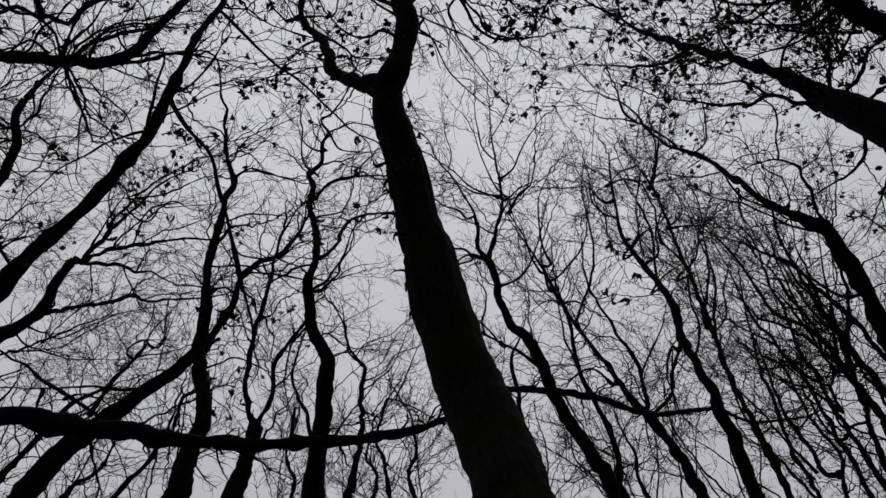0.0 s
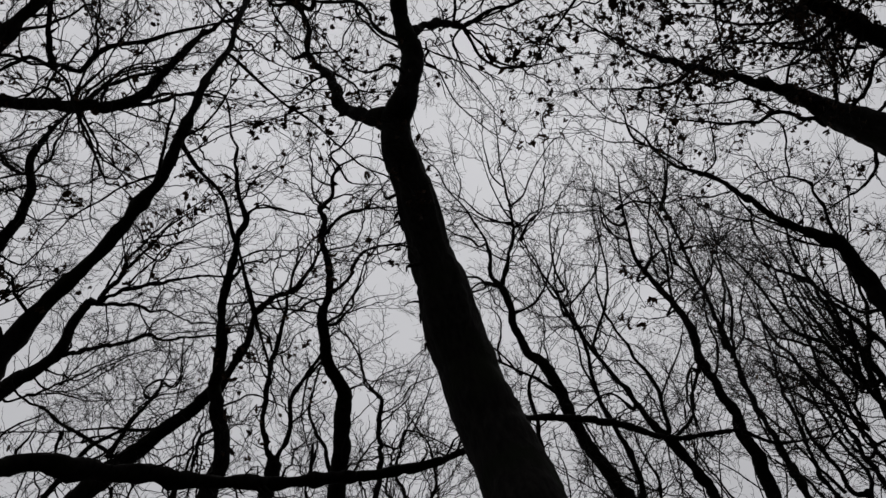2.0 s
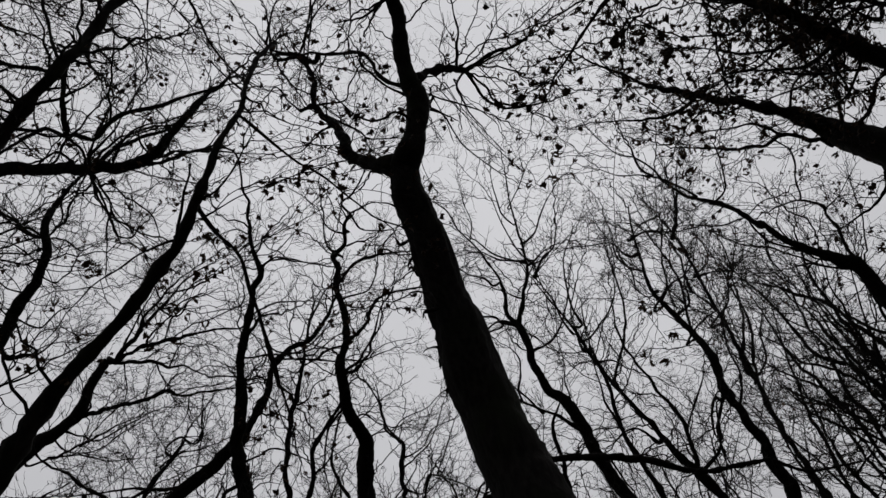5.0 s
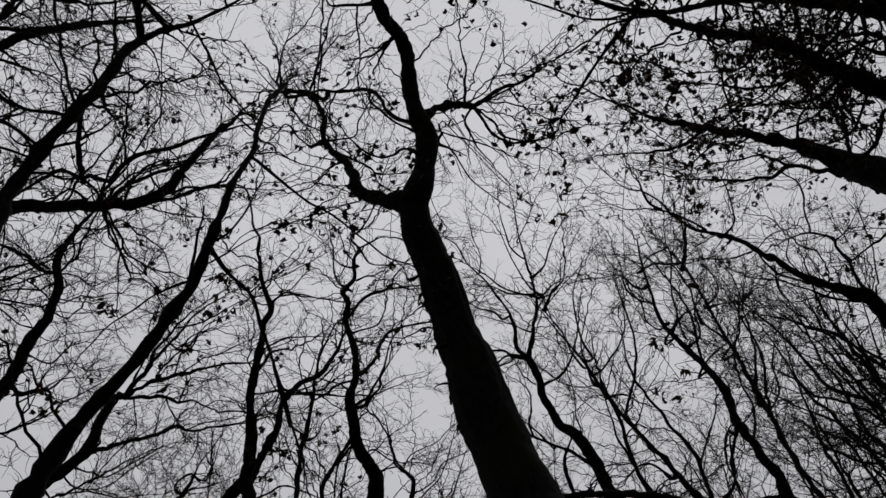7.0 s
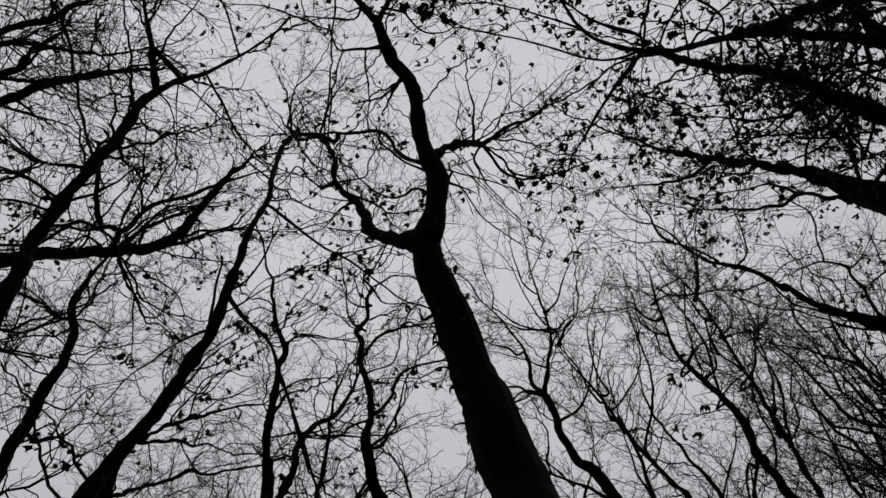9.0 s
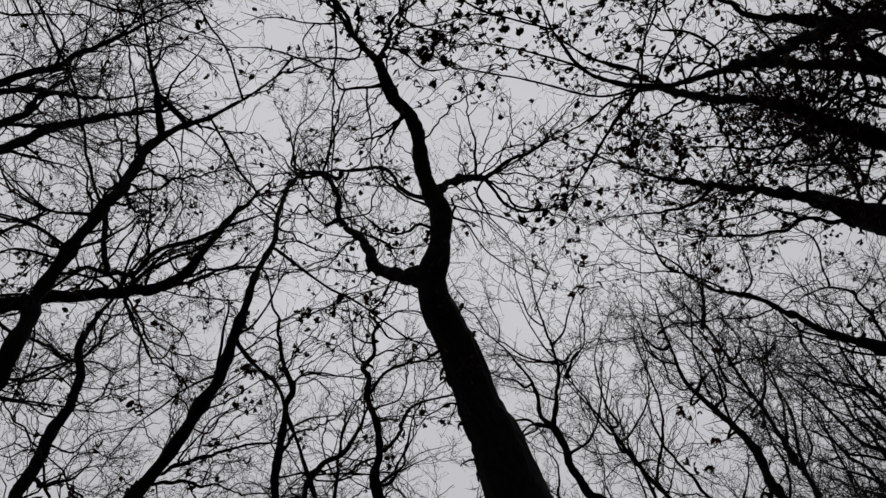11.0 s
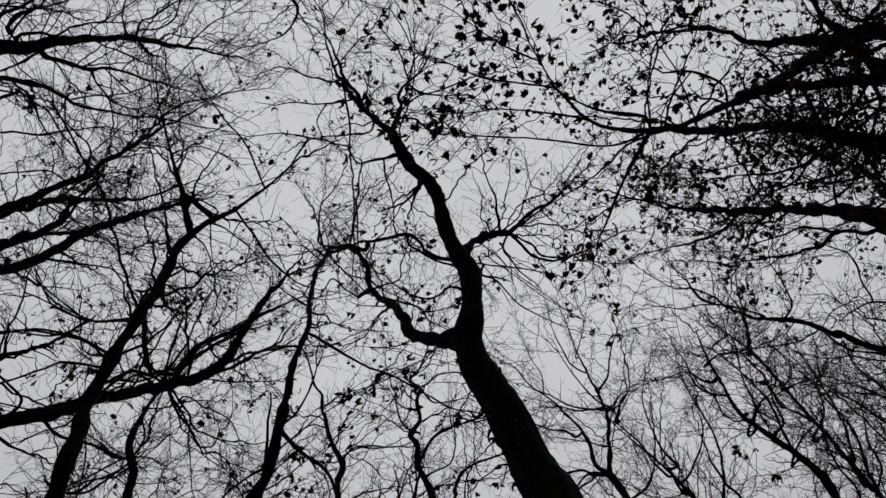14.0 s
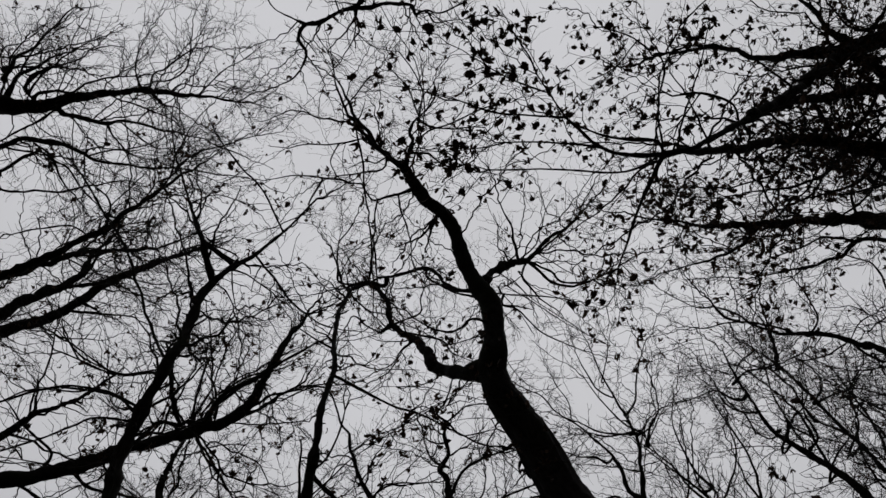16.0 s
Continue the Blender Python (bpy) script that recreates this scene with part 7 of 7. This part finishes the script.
bough(T, "limb", [(-4.44, 6.44, 10.08, 0.022), (-4.30, 6.44, 10.06, 0.018), (-4.18, 6.50, 10.00, 0.015), (-4.04, 6.39, 10.04, 0.015), (-4.03, 6.32, 10.08, 0.011)])
bough(T, "limb", [(-4.68, 6.57, 9.83, 0.015), (-4.42, 6.50, 9.89, 0.015), (-4.10, 6.52, 9.89, 0.011)])
bough(T, "limb", [(-3.91, 6.85, 9.97, 0.022), (-4.03, 6.89, 9.85, 0.015), (-4.19, 6.77, 9.83, 0.015), (-4.39, 6.72, 9.75, 0.011)])
bough(T, "limb", [(-3.08, 6.24, 10.59, 0.019), (-3.19, 6.16, 10.66, 0.015), (-3.29, 6.17, 10.67, 0.011)])
bough(T, "limb", [(-3.37, 6.53, 10.45, 0.019), (-3.24, 6.64, 10.40, 0.015), (-3.04, 6.70, 10.38, 0.011), (-2.90, 6.94, 10.25, 0.008)])
bough(T, "limb", [(-2.71, 5.96, 10.72, 0.019), (-2.58, 6.04, 10.62, 0.015), (-2.39, 6.01, 10.58, 0.015)])
bough(T, "limb", [(-2.35, 5.87, 10.77, 0.019), (-2.26, 5.67, 10.90, 0.019), (-2.09, 5.50, 11.02, 0.015), (-1.89, 5.36, 11.12, 0.011)])
bough(T, "limb", [(-5.82, 6.67, 9.77, 0.030), (-5.93, 6.79, 9.65, 0.022), (-5.98, 6.95, 9.50, 0.018)])
bough(T, "limb", [(-5.36, 6.59, 9.41, 0.021), (-5.17, 6.57, 9.46, 0.018), (-5.00, 6.66, 9.43, 0.014)])
bough(T, "limb", [(-4.59, 6.46, 9.97, 0.022), (-4.50, 6.38, 10.02, 0.022), (-4.31, 6.36, 10.03, 0.018), (-4.23, 6.47, 9.98, 0.015), (-4.10, 6.40, 10.02, 0.015), (-3.99, 6.30, 10.07, 0.011)])
crown(T, twig=0.0032, density=0.5)

T = tree("bare tree crown reaching over from behind", 29)
bough(T, "trunk", [(0.89, -1.51, 12.95, 0.059), (0.81, -1.21, 12.98, 0.051), (0.54, -1.06, 13.00, 0.047)], True)
bough(T, "limb", [(0.54, -1.06, 13.00, 0.044), (0.31, -1.14, 13.03, 0.035), (0.03, -1.14, 13.04, 0.035), (-0.21, -1.21, 13.07, 0.035), (-0.38, -1.11, 13.06, 0.031), (-0.41, -0.87, 13.00, 0.023), (-0.54, -0.72, 12.97, 0.019), (-0.75, -0.64, 12.96, 0.015), (-0.95, -0.67, 12.98, 0.011)])
bough(T, "limb", [(0.56, -1.07, 13.00, 0.040), (0.76, -0.96, 12.97, 0.035), (1.06, -0.83, 12.94, 0.031), (1.21, -0.70, 12.91, 0.031), (1.22, -0.57, 12.87, 0.022), (1.40, -0.56, 12.87, 0.019), (1.54, -0.41, 12.84, 0.015), (1.84, -0.40, 12.84, 0.011)])
bough(T, "limb", [(1.40, -0.56, 12.87, 0.015), (1.42, -0.36, 12.82, 0.011), (1.68, -0.25, 12.79, 0.007)])
bough(T, "limb", [(0.53, -1.07, 13.00, 0.040), (0.48, -0.97, 13.00, 0.031)])
bough(T, "limb", [(-0.21, -1.21, 13.07, 0.019), (-0.33, -1.41, 13.15, 0.015), (-0.46, -1.57, 13.23, 0.011), (-0.50, -1.83, 13.32, 0.011)])
bough(T, "limb", [(0.03, -1.14, 13.04, 0.015), (-0.13, -1.03, 13.02, 0.011), (-0.11, -0.75, 12.95, 0.007)])
bough(T, "limb", [(0.31, -1.14, 13.03, 0.015), (0.36, -1.39, 13.15, 0.011)])
bough(T, "limb", [(0.76, -0.96, 12.97, 0.015), (0.90, -1.12, 13.01, 0.011)])
bough(T, "limb", [(-0.41, -0.87, 13.00, 0.015), (-0.37, -0.62, 12.90, 0.011), (-0.38, -0.36, 12.79, 0.007)])
crown(T, twig=0.0032, reach=1.0, density=0.9)

T = tree("slim upright sapling in the dense thicket", 30)
bough(T, "trunk", [(5.33, 9.57, 7.70, 0.047), (5.15, 9.17, 8.43, 0.042), (4.97, 8.69, 9.15, 0.033), (4.80, 8.01, 9.97, 0.023), (4.66, 7.23, 10.73, 0.014)], True)
bough(T, "limb", [(4.56, 9.52, 8.08, 0.030), (4.22, 9.12, 8.28, 0.022), (3.95, 8.69, 8.50, 0.018), (3.66, 8.27, 8.72, 0.014), (3.48, 8.06, 8.82, 0.011)])
bough(T, "limb", [(4.97, 9.25, 8.33, 0.030), (4.74, 8.97, 8.48, 0.022), (4.61, 8.58, 8.69, 0.018), (4.62, 8.30, 8.85, 0.014)])
crown(T, twig=0.0035, reach=0.9, leaves=60, size=0.05, density=0.9)

T = tree("slim upright sapling in the dense thicket", 31)
bough(T, "trunk", [(5.57, 10.60, 8.21, 0.046), (5.45, 9.93, 9.27, 0.041), (5.17, 9.40, 10.09, 0.036), (4.81, 8.92, 10.79, 0.025), (4.65, 8.36, 11.38, 0.015)], True)
bough(T, "limb", [(6.10, 9.23, 10.06, 0.027), (5.73, 8.87, 10.22, 0.024), (5.47, 8.46, 10.40, 0.017), (5.22, 7.97, 10.62, 0.014), (5.06, 7.51, 10.83, 0.011), (4.87, 7.21, 10.96, 0.008)])
crown(T, twig=0.0038, reach=0.9, leaves=60, size=0.05, density=0.9)

T = tree("slim upright sapling in the dense thicket", 32)
bough(T, "trunk", [(5.06, 8.25, 7.63, 0.055), (4.88, 7.83, 8.29, 0.047), (4.65, 7.52, 8.80, 0.038), (4.24, 7.29, 9.27, 0.030), (4.02, 6.90, 9.74, 0.021), (3.72, 6.47, 10.22, 0.013)], True)
bough(T, "limb", [(4.74, 7.82, 8.38, 0.028), (4.37, 7.30, 8.49, 0.025), (4.02, 6.97, 8.53, 0.022), (3.73, 6.77, 8.54, 0.019), (3.54, 6.52, 8.58, 0.011), (3.27, 6.25, 8.61, 0.009)])
bough(T, "limb", [(4.64, 7.99, 8.28, 0.020), (4.20, 7.67, 8.44, 0.017), (3.92, 7.34, 8.62, 0.017), (3.56, 7.05, 8.77, 0.013), (3.26, 6.77, 8.91, 0.010)])
bough(T, "limb", [(4.63, 8.14, 7.92, 0.027), (4.34, 7.80, 8.05, 0.020), (4.00, 7.60, 8.11, 0.016), (3.68, 7.35, 8.19, 0.013), (3.58, 7.18, 8.26, 0.010)])
crown(T, twig=0.0032, reach=0.9, leaves=60, size=0.05, density=0.8)

T = tree("slim upright sapling in the dense thicket", 33)
bough(T, "trunk", [(5.44, 8.35, 8.23, 0.062), (5.28, 8.09, 8.66, 0.058), (5.11, 7.75, 9.16, 0.049), (4.92, 7.36, 9.65, 0.036), (4.79, 6.87, 10.15, 0.022), (4.77, 6.34, 10.56, 0.013)], True)
bough(T, "limb", [(5.08, 8.16, 8.62, 0.034), (4.96, 7.95, 8.90, 0.028), (4.84, 7.67, 9.25, 0.026), (4.69, 7.44, 9.55, 0.023), (4.49, 7.14, 9.93, 0.015), (4.25, 6.88, 10.27, 0.013), (3.98, 6.67, 10.56, 0.010)])
bough(T, "limb", [(4.96, 8.05, 8.78, 0.025), (4.67, 7.58, 8.85, 0.022), (4.47, 7.14, 8.92, 0.018), (4.27, 6.70, 8.99, 0.013), (4.15, 6.33, 9.05, 0.011), (4.07, 5.99, 9.10, 0.007)])
bough(T, "limb", [(5.03, 8.15, 8.63, 0.024), (4.83, 7.88, 8.83, 0.022), (4.65, 7.52, 9.08, 0.022), (4.39, 7.19, 9.32, 0.014), (4.09, 6.95, 9.49, 0.012), (3.87, 6.68, 9.68, 0.009), (3.74, 6.51, 9.80, 0.007)])
crown(T, twig=0.0033, reach=0.9, leaves=60, size=0.05, density=0.72)

T = tree("slim upright sapling in the dense thicket", 34)
bough(T, "trunk", [(5.03, 7.27, 7.86, 0.040), (4.81, 6.93, 8.40, 0.036), (4.57, 6.65, 8.83, 0.028), (4.17, 6.41, 9.27, 0.020), (3.70, 6.26, 9.62, 0.012)], True)
bough(T, "limb", [(4.61, 7.08, 8.25, 0.027), (4.46, 6.66, 8.45, 0.021), (4.36, 6.30, 8.62, 0.018), (4.25, 5.97, 8.78, 0.011), (4.22, 5.68, 8.92, 0.009), (4.14, 5.43, 9.04, 0.006)])
bough(T, "limb", [(4.58, 7.35, 7.93, 0.021), (4.51, 6.75, 8.23, 0.021), (4.47, 6.40, 8.41, 0.018), (4.46, 6.05, 8.59, 0.011), (4.47, 5.74, 8.75, 0.009)])
bough(T, "limb", [(4.42, 6.57, 8.49, 0.019), (4.24, 6.43, 8.57, 0.016), (4.10, 6.17, 8.70, 0.016), (3.93, 6.03, 8.78, 0.013)])
crown(T, twig=0.0031, reach=0.9, leaves=60, size=0.05, density=0.82)

T = tree("slim upright sapling in the dense thicket", 35)
bough(T, "trunk", [(5.15, 11.19, 8.76, 0.048), (5.01, 10.75, 9.50, 0.042), (4.95, 10.17, 10.27, 0.037), (4.92, 9.58, 10.93, 0.026), (4.97, 8.85, 11.60, 0.016)], True)
crown(T, twig=0.0040, reach=0.9, leaves=60, size=0.05, density=1.1)

T = tree("slim upright sapling in the dense thicket", 36)
bough(T, "trunk", [(5.08, 10.22, 8.05, 0.039), (5.15, 9.84, 8.57, 0.034), (4.95, 9.57, 9.07, 0.029), (4.79, 9.09, 9.74, 0.024), (4.48, 8.95, 10.07, 0.015)], True)
bough(T, "limb", [(4.85, 9.99, 8.37, 0.045), (4.81, 9.81, 8.79, 0.041), (4.72, 9.63, 9.23, 0.037), (4.68, 9.43, 9.63, 0.024), (4.69, 9.24, 9.98, 0.021), (4.69, 9.05, 10.32, 0.017)])
bough(T, "limb", [(4.76, 9.71, 9.00, 0.020), (5.09, 9.54, 9.12, 0.016), (5.25, 9.33, 9.27, 0.012)])
crown(T, twig=0.0037, reach=0.9, leaves=60, size=0.05, density=1.1)

T = tree("slim upright sapling in the dense thicket", 37)
bough(T, "trunk", [(5.18, 8.95, 7.63, 0.053), (5.18, 8.51, 8.24, 0.045), (5.24, 7.89, 8.92, 0.040), (5.36, 7.30, 9.43, 0.031), (5.33, 6.94, 9.76, 0.018)], True)
bough(T, "limb", [(5.05, 8.20, 8.56, 0.026), (4.97, 7.72, 8.76, 0.023), (4.94, 7.27, 8.94, 0.015), (5.05, 6.93, 9.07, 0.012), (5.01, 6.55, 9.22, 0.010)])
bough(T, "limb", [(4.80, 8.63, 8.13, 0.021), (4.67, 8.32, 8.29, 0.017), (4.48, 8.16, 8.37, 0.014)])
crown(T, twig=0.0033, reach=0.9, leaves=60, size=0.05, density=0.9)

T = tree("slim bare sapling leaning among older trunks", 38)
bough(T, "trunk", [(-5.41, 6.14, 7.78, 0.050), (-5.10, 6.04, 8.14, 0.042), (-4.75, 5.94, 8.49, 0.034), (-4.34, 5.93, 8.76, 0.027), (-4.04, 5.85, 9.00, 0.015)], True)
crown(T, twig=0.0032)

T = tree("slim bare sapling leaning among older trunks", 39)
bough(T, "trunk", [(-4.95, 7.63, 8.48, 0.051), (-4.67, 7.54, 8.77, 0.042), (-4.38, 7.46, 9.02, 0.034), (-4.09, 7.21, 9.42, 0.017)], True)
crown(T, twig=0.0035)

T = tree("slim bare sapling standing behind the great trunk", 40)
bough(T, "trunk", [(-1.73, 10.66, 10.00, 0.051), (-1.73, 10.29, 10.45, 0.041), (-1.79, 9.95, 10.82, 0.031), (-1.43, 9.55, 11.29, 0.020)], True)
crown(T, twig=0.0042)

T = tree("slim bare sapling standing behind the great trunk", 41)
bough(T, "trunk", [(-1.36, 11.19, 10.31, 0.053), (-1.42, 10.92, 10.64, 0.042), (-1.17, 10.65, 11.00, 0.032), (-1.19, 10.23, 11.45, 0.021)], True)
crown(T, twig=0.0044, density=1.6, reach=0.9)

T = tree("slim bare sapling standing behind the great trunk", 42)
bough(T, "trunk", [(-2.34, 12.01, 10.93, 0.057), (-2.12, 11.74, 11.33, 0.046), (-2.25, 11.43, 11.66, 0.034), (-2.05, 11.11, 12.05, 0.023)], True)
crown(T, twig=0.0048, density=1.6, reach=0.9)

T = tree("slim bare sapling among crooked stems", 43)
bough(T, "trunk", [(-3.68, 11.16, 10.62, 0.055), (-3.52, 10.90, 11.01, 0.044), (-3.57, 10.54, 11.39, 0.033), (-3.33, 10.26, 11.77, 0.022)], True)
crown(T, twig=0.0046, density=1.4, reach=0.9)

T = tree("slim bare sapling among crooked stems", 44)
bough(T, "trunk", [(-6.39, 8.47, 9.30, 0.054), (-6.11, 8.41, 9.59, 0.044), (-5.79, 8.44, 9.80, 0.034), (-5.58, 8.27, 10.10, 0.020)], True)
crown(T, twig=0.0041, density=1.4, reach=0.9)

T = tree("slim bare sapling growing close by the great trunk", 45)
bough(T, "trunk", [(2.80, 12.06, 9.75, 0.055), (2.64, 11.78, 10.19, 0.044), (2.67, 11.48, 10.59, 0.033), (2.53, 11.09, 11.11, 0.022)], True)
crown(T, twig=0.0046, density=1.4, reach=0.9)

T = tree("slim sapling half hidden behind the great trunk", 50)
bough(T, "trunk", [(0.55, 6.88, 7.49, 0.032), (0.53, 6.63, 7.65, 0.032), (0.52, 6.37, 7.81, 0.029), (0.53, 6.12, 7.96, 0.022), (0.60, 5.99, 8.04, 0.019), (0.67, 5.90, 8.09, 0.013)], True)
crown(T, twig=0.0030, density=0.7, reach=0.6)


# ---------------------------------------------------------------- younger trees behind them
def wood_tree(label, x, y, height, radius, seed):
    """A bare young tree: crooked stem, a few rising boughs, fine crown."""
    T = tree(label, seed)
    rng = T["rng"]
    lean = rng.normal(0, 0.05, 2)
    hs = np.array([0.25, 0.45, 0.62, 0.78, 0.9, 1.0]) * height
    stem = [(x + lean[0] * h + rng.normal(0, 0.16), y + lean[1] * h + rng.normal(0, 0.16), h, radius * (1.1 - h / height)) for h in hs]
    bough(T, "trunk", stem, True)
    for k in (1, 2, 2, 3, 3, 4):
        a, up = rng.uniform(0, 6.28), rng.uniform(0.9, 1.6)
        p = np.array(stem[k])
        size = height * rng.uniform(0.10, 0.2)
        pts = [tuple(p[:3]) + (p[3] * 0.6,)]
        for u in (0.35, 0.7, 1.0):
            pts.append((p[0] + size * u * math.cos(a) + rng.normal(0, 0.1), p[1] + size * u * math.sin(a) + rng.normal(0, 0.1),
                        p[2] + size * u * up, p[3] * 0.6 * (1.05 - u * 0.75)))
        bough(T, "bough", pts)
    crown(T, twig=0.0048, density=0.9, reach=0.9, fine=0.7, lowest=height * 0.72)


spread = np.random.default_rng(5)
for i in range(16):
    az = radians(-46 + 92 * (i + spread.uniform(0.1, 0.9)) / 16)
    far = spread.uniform(11.0, 16.5)
    wood_tree("slim bare young tree at the back of the clearing" if i % 2 else "young leafless tree with a fine twiggy crown",
              far * math.sin(az), far * math.cos(az), 1.6 + far * spread.uniform(0.86, 1.10), spread.uniform(0.06, 0.11), 200 + i)


# ---------------------------------------------------------------- the wood beyond, added to block low sky light
def shading_wood():
    """Stems and boughs all round, too many to count; mostly unseen, added to block low sky light."""
    rng = np.random.default_rng(77)
    n = 140
    ang, far = rng.uniform(0, 2 * np.pi, n), rng.uniform(17, 42, n)
    ang[100:] = rng.uniform(1.08, 1.92, 40) * np.pi               # unseen stems crowded behind the camera, added to dim the trunks
    far = np.where(np.sin(ang) < -0.15, far * 0.45, far)
    start = np.stack([far * np.cos(ang), far * np.sin(ang), np.full(n, -0.1)], 1)
    way = np.stack([rng.normal(0, 0.08, n), rng.normal(0, 0.08, n), np.ones(n)], 1)
    pos, rad = shoots(rng, start, way, rng.uniform(9, 16, n), rng.uniform(0.09, 0.24, n), 14, 0.06, 0.12)
    parts = [tubes(pos, rad, 7)]
    c = children(rng, pos, rad, 11, 0.32, 4, 0.7, 0.4, 0.02)
    p2, r2 = shoots(rng, *c, 8, 0.16, 0.08)
    parts.append(tubes(p2, r2, 4))
    c = children(rng, p2, r2, 2.5, 0.45, 2, 0.75, 0.5, 0.007)
    p3, r3 = shoots(rng, *c, 6, 0.18, 0.08)
    parts.append(tubes(p3, r3, 3))
    verts, faces, base = [], [], 0
    for v, f in parts:
        verts.append(v), faces.append(f + base)
        base += len(v)
    ob = link_mesh("shading_far_trees", np.vstack(verts), np.vstack(faces).tolist(), SMOOTH)
    tagged(ob, label="dense bare winter woodland, mostly out of view, added to block low sky light", category="woodland", kind="stuff")


shading_wood()
